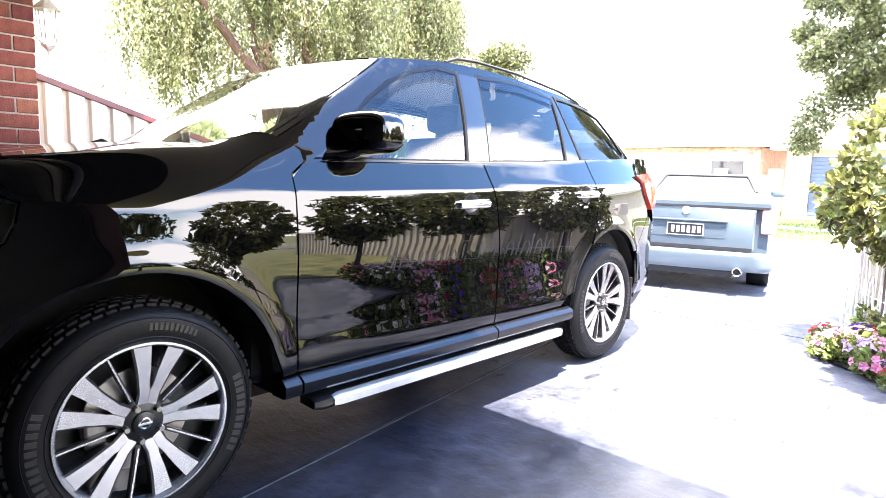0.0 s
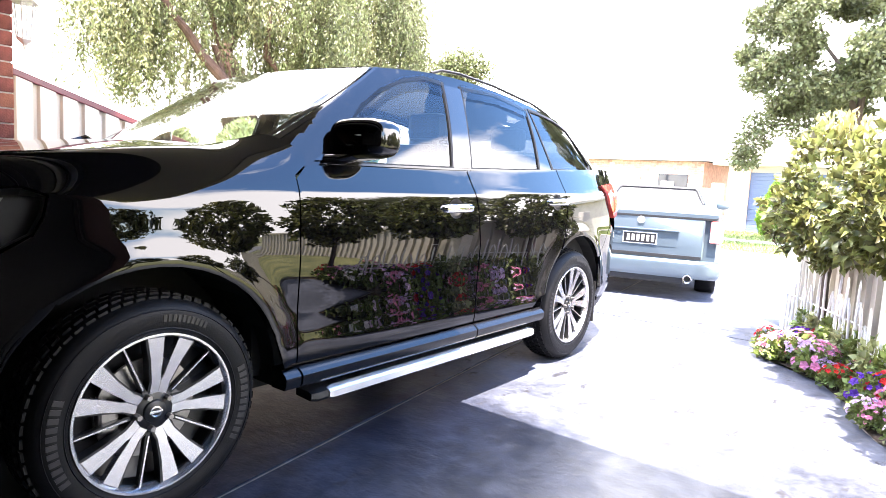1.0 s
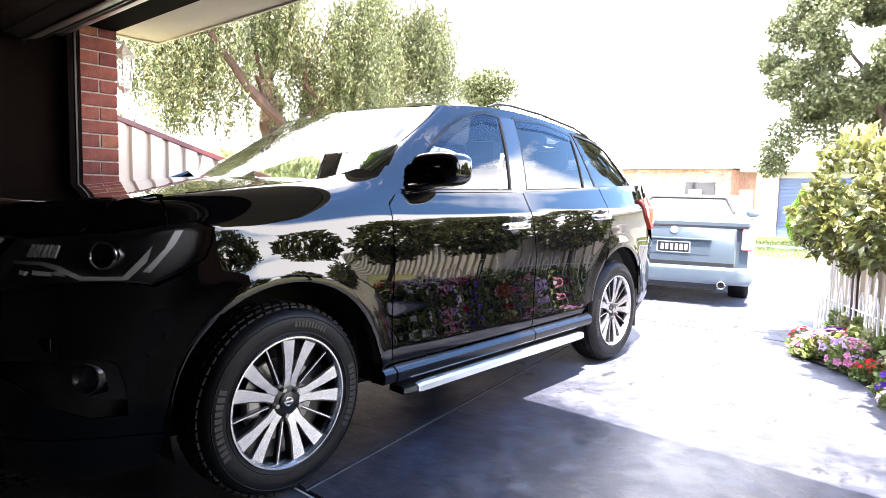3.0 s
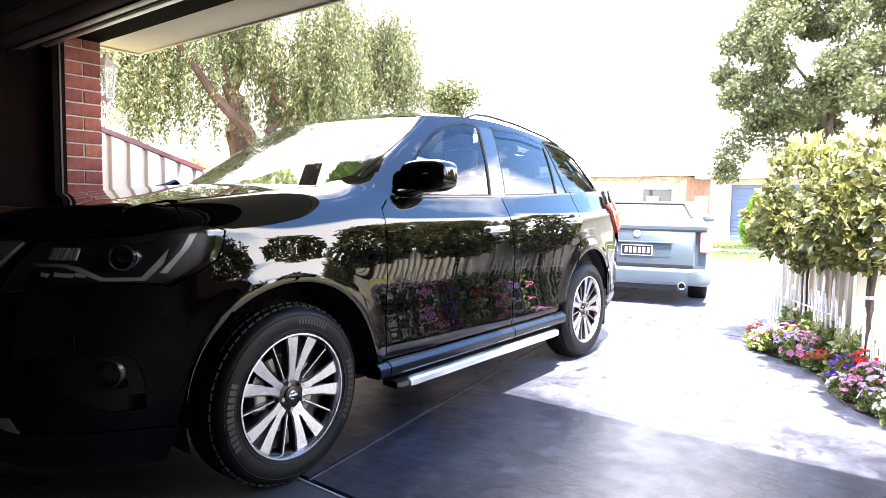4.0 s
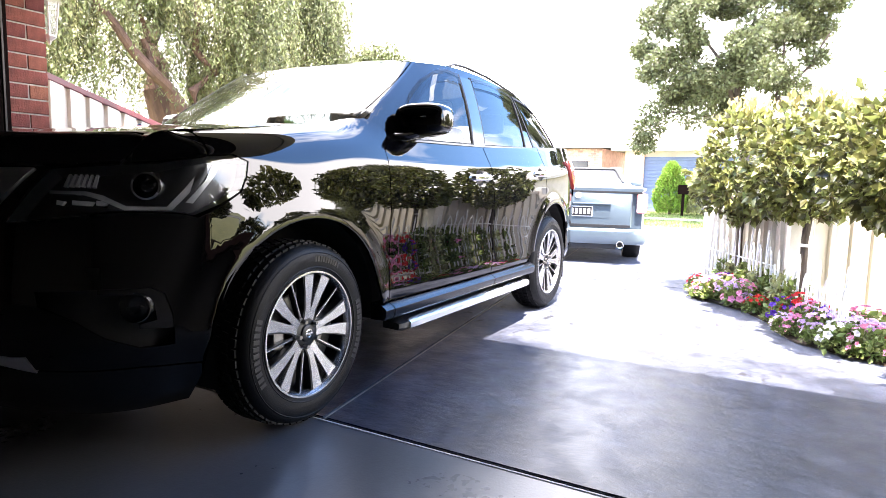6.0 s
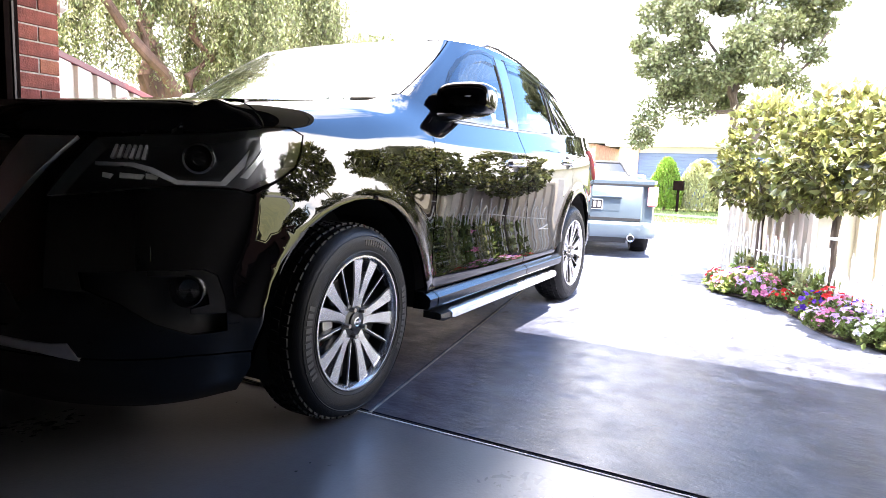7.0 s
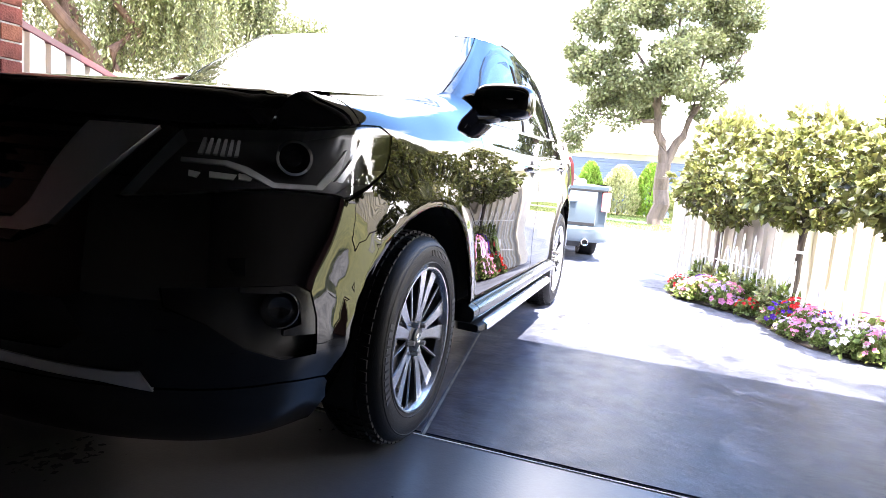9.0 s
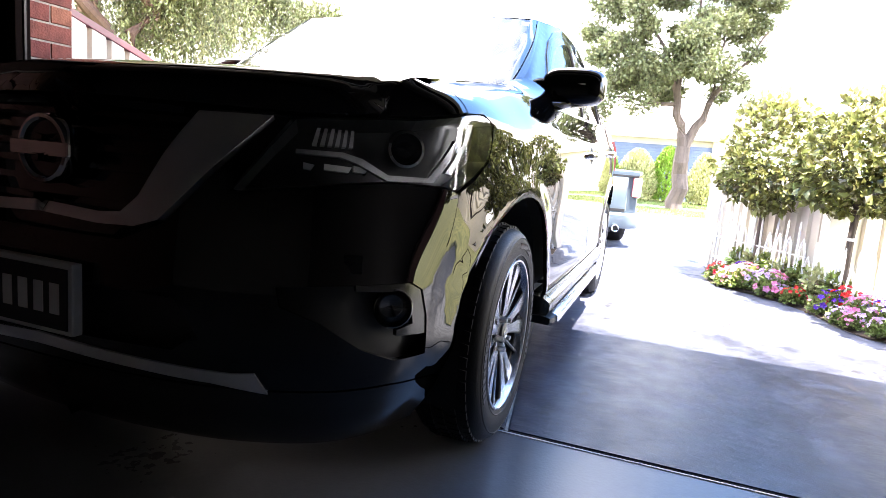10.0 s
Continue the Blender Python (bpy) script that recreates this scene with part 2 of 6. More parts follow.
    relief.inputs["Strength"].default_value, relief.inputs["Distance"].default_value = 0.45, 0.008
    l.new(brush.outputs["Fac"], relief.inputs["Height"])
    l.new(relief.outputs["Normal"], b.inputs["Normal"])
    film, ro = n.new("ShaderNodeMapRange"), n.new("ShaderNodeMix")
    film.inputs["From Min"].default_value, film.inputs["From Max"].default_value = 0.40, 0.66
    film.inputs["To Min"].default_value, film.inputs["To Max"].default_value = 0.30, 0.44
    l.new(spk.outputs["Fac"], film.inputs["Value"])
    ro.data_type = "FLOAT"
    dull = n.new("ShaderNodeMapRange")
    dull.inputs["From Min"].default_value, dull.inputs["From Max"].default_value = 0.35, 0.65
    dull.inputs["To Min"].default_value, dull.inputs["To Max"].default_value = 0.42, 0.82
    l.new(grain.outputs["Fac"], dull.inputs["Value"])
    l.new(dull.outputs["Result"], ro.inputs["A"])
    l.new(shade_mask.outputs[0], ro.inputs["Factor"])
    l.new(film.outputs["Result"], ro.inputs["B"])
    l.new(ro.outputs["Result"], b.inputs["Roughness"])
    return m


DRIVE = shaded_concrete()
# pale slab whose colour is lowered for the deep shade under the roof
SLAB = mat("shaded_garage_concrete", (0.074, 0.076, 0.082), 0.30, var=0.25, scale=1.6, fine=30, bump=0.06, bscale=90, rvar=0.05)
JOINTPALE = mat("pale_joint_bed", (0.34, 0.31, 0.26), 0.9, var=0.4, scale=12, fine=90, bump=0.5)
JOINT = mat("joint_filler", (0.02, 0.02, 0.02), 0.8, var=0.3)
ROADM = mat("pale_asphalt", (0.13, 0.13, 0.13), 0.9, var=0.2, scale=3, bump=0.4)
PATHM = mat("pale_concrete", (0.36, 0.35, 0.33), 0.85, var=0.15, scale=3, bump=0.2)
GRASSG = mat("lawn_soil", (0.10, 0.13, 0.045), 0.95, var=0.4, scale=4, bump=0.8, bscale=40, second=(0.22, 0.21, 0.08))
GRASSB = mat("lawn_blades", (0.13, 0.19, 0.05), 0.7, var=0.0, island=0.4, trans=0.3)
SOIL = mat("garden_soil", (0.05, 0.034, 0.022), 0.95, var=0.4, scale=20, bump=1.0, bscale=50)
PALEF = mat("pale_cream_steel_sheet", (0.52, 0.475, 0.40), 0.4, var=0.05, scale=3)
CREAMF = mat("cream_steel_sheet", (0.62, 0.55, 0.45), 0.45, var=0.06, scale=3)
MAROON = mat("maroon_steel", (0.13, 0.028, 0.03), 0.4, var=0.12)
SOFFIT = mat("cream_soffit", (0.66, 0.60, 0.50), 0.7, var=0.05, scale=2)
GUTTER = mat("cream_gutter", (0.66, 0.60, 0.48), 0.4, var=0.06)
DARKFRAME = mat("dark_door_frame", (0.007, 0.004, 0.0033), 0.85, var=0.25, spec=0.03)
CURTAIN = mat("roller_curtain", (0.085, 0.07, 0.055), 0.42, 0.0, var=0.15)
ALU = mat("brushed_aluminium", (0.55, 0.55, 0.54), 0.35, 1.0, var=0.1)
# plaster and ceiling colours are lowered to hold the dimness of the garage
PLASTER = mat("dimmed_garage_plaster", (0.085, 0.082, 0.076), 0.9, var=0.15, scale=2)
# house brick again, with the shade inside the garage put into its colour
INBRICK = mat("shaded_garage_brick", (0.05, 0.019, 0.014), 0.9, var=0.35, scale=12, bump=0.4, objvar=0.3)
CEILM = mat("dimmed_garage_ceiling", (0.06, 0.058, 0.055), 0.9, var=0.1)
WHITEP = mat("white_paint", (0.78, 0.77, 0.74), 0.5, var=0.06, scale=8)
PICKETM = mat("white_wire_paint", (0.75, 0.75, 0.73), 0.45, var=0.12, scale=30)
POSTM = mat("cream_post", (0.66, 0.63, 0.57), 0.6, var=0.1)
LEAFT = mat("topiary_leaf", (0.165, 0.170, 0.052), 0.36, var=0.0, island=0.7, trans=0.25)
LEAFB = mat("bronze_young_leaf", (0.36, 0.33, 0.12), 0.45, var=0.0, island=0.35, trans=0.25)
LEAFW = mat("weeping_leaf", (0.098, 0.110, 0.040), 0.5, var=0.0, island=0.65, trans=0.2)
# lighter copy of the weeping leaf, coloured as sprays in the sun
LEAFP = mat("sunlit_weeping_leaf", (0.22, 0.22, 0.10), 0.5, var=0.0, island=0.5, trans=0.25)
LEAFR = mat("street_tree_leaf", (0.108, 0.124, 0.056), 0.5, var=0.0, island=0.5, trans=0.25)
LEAFC = mat("conifer_leaf", (0.15, 0.26, 0.03), 0.6, var=0.0, island=0.4, trans=0.2)
LEAFY = mat("yellow_green_leaf", (0.38, 0.40, 0.19), 0.5, var=0.0, island=0.35, trans=0.3)
BARKR = mat("red_brown_bark", (0.075, 0.042, 0.03), 0.9, var=0.4, scale=6, fine=40, bump=1.0, bscale=25, stretch=(1, 1, 0.3))
BARKG = mat("grey_bark", (0.075, 0.058, 0.048), 0.9, var=0.4, scale=6, fine=40, bump=1.0, bscale=25, stretch=(1, 1, 0.3))
FLEAF = mat("flower_foliage", (0.17, 0.22, 0.06), 0.55, var=0.0, island=0.45, trans=0.25)
PETALS = {k: mat(k + "_petal", c, 0.6, var=0.0, island=0.15, trans=0.3) for k, c in
          {"white": (0.82, 0.80, 0.80), "pink": (0.80, 0.30, 0.48), "purple": (0.13, 0.04, 0.40), "red": (0.62, 0.02, 0.025), "lilac": (0.70, 0.52, 0.74)}.items()}
BLUEDOOR = mat("slate_blue_door", (0.10, 0.145, 0.27), 0.5, var=0.08, scale=2)
ROOFT = mat("pale_roof_tile", (0.42, 0.38, 0.35), 0.8, var=0.2, scale=4, island=0.15)
RENDER_W = mat("pale_rendered_wall", (0.66, 0.62, 0.56), 0.85, var=0.08, scale=2)
LAMPGL = glass("frosted_lantern_glass", (0.8, 0.82, 0.82), 0.2)
LAMPMET = mat("weathered_white_metal", (0.62, 0.60, 0.56), 0.45, 0.2, var=0.15, scale=30)
DARKWIN = mat("dark_window", (0.03, 0.035, 0.045), 0.05, var=0.1)

# ---------------------------------------------------------------- building helpers
from mathutils.geometry import delaunay_2d_cdt
rng = np.random.default_rng(7)


def thing(name, at=(0, 0, 0), label="", category="", group="", kind=""):
    ob = new(name)
    ob.location = at
    ob.empty_display_size = 0.2
    return tagged(ob, label, category, group, kind)


def adopt(ob, parent):
    """Make ob a part of parent, with its mesh given in world coordinates."""
    ob.parent = parent
    ob.matrix_parent_inverse = parent.matrix_basis.inverted()
    return ob


def mesh_part(name, verts, faces, material, parent=None, label="", smooth=False, normals=None):
    me = bpy.data.meshes.new(name)
    me.from_pydata([tuple(v) for v in verts], [], [tuple(f) for f in faces])
    me.materials.append(material)
    if smooth or normals is not None:
        me.polygons.foreach_set("use_smooth", [True] * len(me.polygons))
    if normals is not None:
        me.normals_split_custom_set(normals)
    me.update()
    ob = new(name, me)
    if parent:
        adopt(ob, parent)
    return tagged(ob, label)


def part(name, bm, material, parent=None, label="", smooth=False):
    """Link a bmesh as one mesh object under a thing or under a part."""
    me = bpy.data.meshes.new(name)
    bmesh.ops.recalc_face_normals(bm, faces=bm.faces)
    bm.to_mesh(me)
    bm.free()
    me.materials.append(material)
    if smooth:
        me.polygons.foreach_set("use_smooth", [True] * len(me.polygons))
        me.set_sharp_from_angle(angle=radians(38))
    ob = new(name, me)
    if parent:
        adopt(ob, parent)
    return tagged(ob, label)


def structure(name, bm, material, label, category):
    return tagged(part(name, bm, material), label, category, kind="structure")


def box(bm, lo, hi, bevel=0.0, m=None):
    lo, hi = Vector(lo), Vector(hi)
    g = bmesh.ops.create_cube(bm, size=1.0)["verts"]
    bmesh.ops.scale(bm, verts=g, vec=hi - lo)
    bmesh.ops.translate(bm, verts=g, vec=(lo + hi) / 2)
    if bevel:
        es = list({e for v in g for e in v.link_edges})
        r = bmesh.ops.bevel(bm, geom=es, offset=bevel, segments=2, affect="EDGES", profile=0.6)
        g = list({v for f in r["faces"] for v in f.verts} | {v for v in g if v.is_valid})
    if m is not None:
        bmesh.ops.transform(bm, matrix=m, verts=g)
    return g


def one_box(lo, hi, bevel=0.0, m=None):
    bm = bmesh.new()
    box(bm, lo, hi, bevel, m)
    return bm


def cyl(bm, a, b, r0, r1=None, seg=16):
    """A cylinder or cone from a to b."""
    a, b = Vector(a), Vector(b)
    d = b - a
    m = Matrix.Translation((a + b) / 2) @ d.to_track_quat("Z", "Y").to_matrix().to_4x4()
    return bmesh.ops.create_cone(bm, cap_ends=True, segments=seg, radius1=r0, radius2=r0 if r1 is None else r1, depth=d.length, matrix=m)["verts"]


def lathe(bm, profile, axis_m, seg=48):
    """Turn a profile of (radius, height) round the z axis of axis_m."""
    rings = []
    for r, h in profile:
        rings.append([bm.verts.new(axis_m @ Vector((r * math.cos(2 * math.pi * k / seg), r * math.sin(2 * math.pi * k / seg), h))) for k in range(seg)])
    for a, b in zip(rings, rings[1:]):
        for k in range(seg):
            bm.faces.new((a[k], a[(k + 1) % seg], b[(k + 1) % seg], b[k]))


def prism(bm, poly, depth, m):
    """A flat outline in xy, extruded by depth along z, at the pose m."""
    lo = [bm.verts.new(m @ Vector((x, y, 0))) for x, y in poly]
    hi = [bm.verts.new(m @ Vector((x, y, depth))) for x, y in poly]
    bm.faces.new(lo[::-1])
    bm.faces.new(hi)
    for k in range(len(poly)):
        j = (k + 1) % len(poly)
        bm.faces.new((lo[k], lo[j], hi[j], hi[k]))


def sweep(bm, path, radius, seg=8, flat=1.0):
    """A tube along a path; radius: one value, or one per point."""
    pts = [Vector(p) for p in path]
    rad = [float(r) for r in radius] if isinstance(radius, (list, tuple)) else [float(radius)] * len(pts)
    rings = []
    up = Vector((0, 0, 1))
    for i, p in enumerate(pts):
        d = (pts[min(i + 1, len(pts) - 1)] - pts[max(i - 1, 0)]).normalized()
        side = d.cross(up if abs(d.z) < 0.95 else Vector((1, 0, 0))).normalized()
        over = side.cross(d)
        rings.append([bm.verts.new(p + rad[i] * (math.cos(2 * math.pi * k / seg) * side + flat * math.sin(2 * math.pi * k / seg) * over)) for k in range(seg)])
    for a, b in zip(rings, rings[1:]):
        for k in range(seg):
            bm.faces.new((a[k], a[(k + 1) % seg], b[(k + 1) % seg], b[k]))
    bm.faces.new(rings[0][::-1])
    bm.faces.new(rings[-1])


def spline(points, n=200):
    """A smooth curve through points, in even steps of its length."""
    p = np.array(points, float)
    q = np.vstack([2 * p[0] - p[1], p, 2 * p[-1] - p[-2]])
    out = []
    for i in range(1, len(q) - 2):
        t = np.linspace(0, 1, 40, endpoint=i == len(q) - 3)[:, None]
        a, b, c, d = q[i - 1], q[i], q[i + 1], q[i + 2]
        out.append(0.5 * (2 * b + (c - a) * t + (2 * a - 5 * b + 4 * c - d) * t**2 + (3 * b - a - 3 * c + d) * t**3))
    out = np.vstack(out)
    s = np.r_[0, np.cumsum(np.linalg.norm(np.diff(out, axis=0), axis=1))]
    even = np.linspace(0, s[-1], n)
    return np.stack([np.interp(even, s, out[:, k]) for k in range(p.shape[1])], 1), even


def inside(poly, x, y):
    hit = False
    j = len(poly) - 1
    for i in range(len(poly)):
        (xi, yi), (xj, yj) = poly[i], poly[j]
        if (yi > y) != (yj > y) and x < (xj - xi) * (y - yi) / (yj - yi) + xi:
            hit = not hit
        j = i
    return hit


def dense(loop, step):
    out = []
    for k, a in enumerate(loop):
        b = loop[(k + 1) % len(loop)]
        n = max(1, int(math.hypot(b[0] - a[0], b[1] - a[1]) / step + 0.5))
        out += [(a[0] + (b[0] - a[0]) * i / n, a[1] + (b[1] - a[1]) * i / n) for i in range(n)]
    return out


def sheet(name, loop, surf, material, parent=None, label="", step=0.03, thick=0.015, out=0.0, holes=(), flip=False, mirror=None):
    """A panel cut from a curved surface: surf(u, v) gives a place, loop is the panel's outline in u, v. Its rim is turned in by thick."""
    loops = [dense(loop, step)] + [dense(h, step) for h in holes]
    pts, edges = [], []
    for lp in loops:
        k = len(pts)
        pts += lp
        edges += [(k + i, k + (i + 1) % len(lp)) for i in range(len(lp))]
    rim = np.array(pts)
    lo, hi = rim.min(0), rim.max(0)
    for u in np.arange(lo[0] + step / 2, hi[0], step):
        for v in np.arange(lo[1] + step / 2, hi[1], step):
            if inside(loops[0], u, v) and not any(inside(h, u, v) for h in loops[1:]) and ((rim - (u, v)) ** 2).sum(1).min() > (0.55 * step) ** 2:
                pts.append((u, v))
    vs, _, fs, _, _, _ = delaunay_2d_cdt([Vector(p) for p in pts], edges, [], 2, 1e-6)
    e = 1e-3
    place, norm = [], []
    for u, v in vs:
        p = np.array(surf(u, v))
        nn = np.cross(np.array(surf(u + e, v)) - np.array(surf(u - e, v)), np.array(surf(u, v + e)) - np.array(surf(u, v - e)))
        nn = nn / (np.linalg.norm(nn) + 1e-12) * (-1 if flip else 1)
        place.append(p + out * nn)
        norm.append(nn)
    faces = []
    count = {}
    for f in fs:
        f = list(f)
        mu, mv = sum(vs[i][0] for i in f) / len(f), sum(vs[i][1] for i in f) / len(f)
        if any(inside(h, mu, mv) for h in loops[1:]) or not inside(loops[0], mu, mv):
            continue
        a, b, c = (place[i] for i in f[:3])
        if np.dot(np.cross(b - a, c - a), norm[f[0]]) < 0:
            f = f[::-1]
        faces.append(f)
        for i in range(len(f)):
            x, y = f[i], f[(i + 1) % len(f)]
            count[(x, y)] = count.get((x, y), 0) + 1
    loops_n = [norm[i] for f in faces for i in f]
    if thick:
        for (x, y) in [k for k in count if (k[1], k[0]) not in count]:
            k = len(place)
            place += [place[x], place[y], place[y] - thick * norm[y], place[x] - thick * norm[x]]
            faces.append([k + 1, k, k + 3, k + 2])
            fn = np.cross(place[k] - place[k + 1], place[k + 3] - place[k + 1])
            fn = fn / (np.linalg.norm(fn) + 1e-12)
            loops_n += [fn] * 4
    if mirror is not None:
        place = [np.array((p[0], 2 * mirror - p[1], p[2])) for p in place]
        loops_n = [np.array((q[0], -q[1], q[2])) for q in loops_n]
        k = 0
        flipped, fn2 = [], []
        for f in faces:
            fn2 += loops_n[k:k + len(f)][::-1]
            flipped.append(f[::-1])
            k += len(f)
        faces, loops_n = flipped, fn2
    return mesh_part(name, place, faces, material, parent, label, normals=[tuple(q) for q in loops_n])


def leaves(name, at, turn, size, material, parent=None, label="", bend=0.25, width=0.45):
    """Many small folded leaves in one mesh: at, turn (direction) and size are arrays."""
    n = len(at)
    d = turn / (np.linalg.norm(turn, axis=1, keepdims=True) + 1e-9)
    ref = rng.normal(size=(n, 3))
    side = np.cross(d, ref)
    side /= np.linalg.norm(side, axis=1, keepdims=True) + 1e-9
    nrm = np.cross(side, d)
    s = size[:, None]
    v = np.empty((n, 5, 3))
    v[:, 0] = at
    v[:, 1] = at + s * (0.5 * d + width * side + bend * nrm * 0.4)
    v[:, 2] = at + s * (0.55 * d)
    v[:, 3] = at + s * (0.5 * d - width * side + bend * nrm * 0.4)
    v[:, 4] = at + s * (d - bend * nrm)
    idx = np.arange(n)[:, None] * 5
    tri = np.concatenate([idx + [0, 1, 2], idx + [0, 2, 3], idx + [2, 1, 4], idx + [3, 2, 4]], 1).reshape(-1)
    me = bpy.data.meshes.new(name)
    me.vertices.add(5 * n)
    me.vertices.foreach_set("co", v.reshape(-1))
    me.loops.add(len(tri))
    me.loops.foreach_set("vertex_index", tri.astype(np.int32))
    me.polygons.add(len(tri) // 3)
    me.polygons.foreach_set("loop_start", np.arange(0, len(tri), 3, dtype=np.int32))
    me.materials.append(material)
    me.update(calc_edges=True)
    ob = new(name, me)
    if parent:
        adopt(ob, parent)
    return tagged(ob, label)


def curve_table(rows):
    """A smooth function through rows of (x, y)."""
    xs, ys = np.array(rows, float).T
    d = np.diff(ys) / np.diff(xs)
    m = np.r_[d[0], np.where(d[:-1] * d[1:] > 0, 2 * d[:-1] * d[1:] / (d[:-1] + d[1:] + 1e-12), 0), d[-1]]

    def f(x):
        x = min(max(x, xs[0]), xs[-1])
        k = min(int(np.searchsorted(xs, x, "right")) - 1, len(xs) - 2)
        h = xs[k + 1] - xs[k]
        t = (x - xs[k]) / h
        return float((1 + 2 * t) * (1 - t) ** 2 * ys[k] + t * (1 - t) ** 2 * h * m[k] + t * t * (3 - 2 * t) * ys[k + 1] + t * t * (t - 1) * h * m[k + 1])
    return f


def smooth01(t):
    t = min(max(t, 0.0), 1.0)
    return t * t * (3 - 2 * t)

# ---------------------------------------------------------------- the setting
GAR_X, GAR_L, GAR_R = 0.055, 2.55, -2.75      # the garage mouth
SOFF_Z, EAVE_X = 2.36, 0.90


def poly_slab(poly, z0, z1, bevel=0.006):
    bm = bmesh.new()
    lo = [bm.verts.new((x, y, z0)) for x, y in poly]
    hi = [bm.verts.new((x, y, z1)) for x, y in poly]
    top = bm.faces.new(hi)
    bm.faces.new(lo[::-1])
    for k in range(len(poly)):
        j = (k + 1) % len(poly)
        bm.faces.new((lo[k], lo[j], hi[j], hi[k]))
    if bevel:
        bmesh.ops.recalc_face_normals(bm, faces=bm.faces)
        bmesh.ops.bevel(bm, geom=list(top.edges), offset=bevel, segments=2, affect="EDGES")
    return bm


# ground to the horizon
structure("ground", poly_slab([(-400, -400), (600, -400), (600, 400), (-400, 400)], -0.4, -0.06, 0), GRASSG, "dry lawn and earth reaching to the horizon", "ground")

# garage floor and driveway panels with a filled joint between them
structure("floor_garage", poly_slab([(-6.5, -3.2), (GAR_X - 0.006, -3.2), (GAR_X - 0.006, 2.9), (-6.5, 2.9)], -0.15, 0.0, 0.008), SLAB, "pale grey smooth concrete garage floor, darkened in colour for its shade", "floor")
structure("trim_joint", one_box((GAR_X - 0.02, -3.4, -0.15), (GAR_X + 0.03, 3.1, -0.012)), JOINT, "dark filler strip in the floor joint", "joint")
structure("trim_slab_edge", one_box((GAR_X - 0.019, -3.2, -0.05), (GAR_X - 0.0075, 2.9, 0.003), 0.002), PATHM, "pale worn edge of the garage slab", "joint")
EDGE = [(0.07, -3.35), (1.2, -3.25), (2.0, -2.75), (2.4, -2.35), (2.56, -2.08), (2.74, -1.82), (3.0, -1.70), (3.35, -1.62), (3.68, -1.46), (3.95, -1.18), (4.12, -0.98), (4.4, -0.90), (5.3, -0.93)]
GROOVE = lambda x: -0.03 + 0.157 * (x - 0.06)  # noqa: E731
driveway = thing("driveway", (4, 0, 0), "charcoal-coloured concrete driveway with sawn joints, hosed and stained, garage shade painted into its colour", "driveway", kind="structure")
cuts = [0.07, 4.6, 9.0]
for k, (a, b) in enumerate(zip(cuts, cuts[1:])):
    right = [p for p in EDGE if a <= p[0] <= b] or []
    if k == 0:
        right = [p for p in EDGE if p[0] < b] + [(b, -0.91)]
    else:
        right = [(a, -0.91), (5.3, -0.93), (6.0, -1.6), (b, -2.5)]
    g = 0.006
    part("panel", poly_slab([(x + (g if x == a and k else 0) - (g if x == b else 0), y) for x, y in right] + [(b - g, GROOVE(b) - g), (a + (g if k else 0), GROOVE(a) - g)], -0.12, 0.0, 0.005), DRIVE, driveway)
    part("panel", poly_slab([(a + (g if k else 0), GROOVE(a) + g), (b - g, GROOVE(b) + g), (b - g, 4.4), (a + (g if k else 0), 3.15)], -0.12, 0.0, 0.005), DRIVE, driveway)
part("joint_bed", poly_slab([(0.07, -3.3), (2.5, -2.2), (4.2, -0.95), (5.3, -0.95), (9, -2.4), (9, 4.3), (0.07, 3.1)], -0.14, -0.006, 0), JOINTPALE, driveway)
# court beyond, its kerb, verge, footpath and lawn
structure("road", poly_slab([(9.01, -60), (13.0, -60), (13.0, 60), (9.01, 60)], -0.2, -0.008, 0), ROADM, "sunlit pale road of the court", "road")
kerb = thing("kerb", (13.1, 0, 0), "low concrete kerb between the road and the verge", "kerb", kind="structure")
for k in range(24):
    part("kerb_stone", one_box((13.0, -29 + 2.4 * k, -0.2), (13.18, -29 + 2.4 * k + 2.39, 0.05), 0.015), PATHM, kerb)
structure("verge", poly_slab([(13.18, -60), (16.4, -60), (16.4, 60), (13.18, 60)], -0.2, 0.045, 0), GRASSG, "mown green verge grass", "grass")
structure("pavement", poly_slab([(16.4, -60), (17.3, -60), (17.3, 60), (16.4, 60)], -0.2, 0.055, 0.01), PATHM, "pale concrete footpath", "footpath")
structure("lawn_opposite", poly_slab([(17.3, -60), (60, -60), (60, 60), (17.3, 60)], -0.2, 0.045, 0), GRASSG, "front lawn across the court", "lawn")


def blades(name, x0, x1, y0, y1, n, z, h, label):
    p = np.stack([rng.uniform(x0, x1, n), rng.uniform(y0, y1, n), np.full(n, z)], 1)
    d = np.stack([rng.normal(0, 0.35, n), rng.normal(0, 0.35, n), np.ones(n)], 1)
    return tagged(leaves(name, p, d, rng.uniform(0.5, 1.2, n) * h, GRASSB, width=0.12), label, "grass", kind="stuff")


blades("verge_grass", 13.2, 16.35, -6, 6, 14000, 0.04, 0.06, "short mown grass of the verge")
blades("lawn_grass", 17.35, 21.5, -5, 8, 16000, 0.04, 0.06, "short grass of the lawn opposite")

# brick pier at the garage mouth, with the wall beside it
COURSE = 0.092
pier = thing("wall_pier", (0.27, 2.85, 0), "red brick pier of the garage mouth, mixed red and dark bricks", "brick wall", kind="structure")
part("mortar", one_box((0.158, 2.558, 0), (0.377, 3.042, 2.36)), MORTAR, pier)
PX0, PX1 = 0.150, 0.385


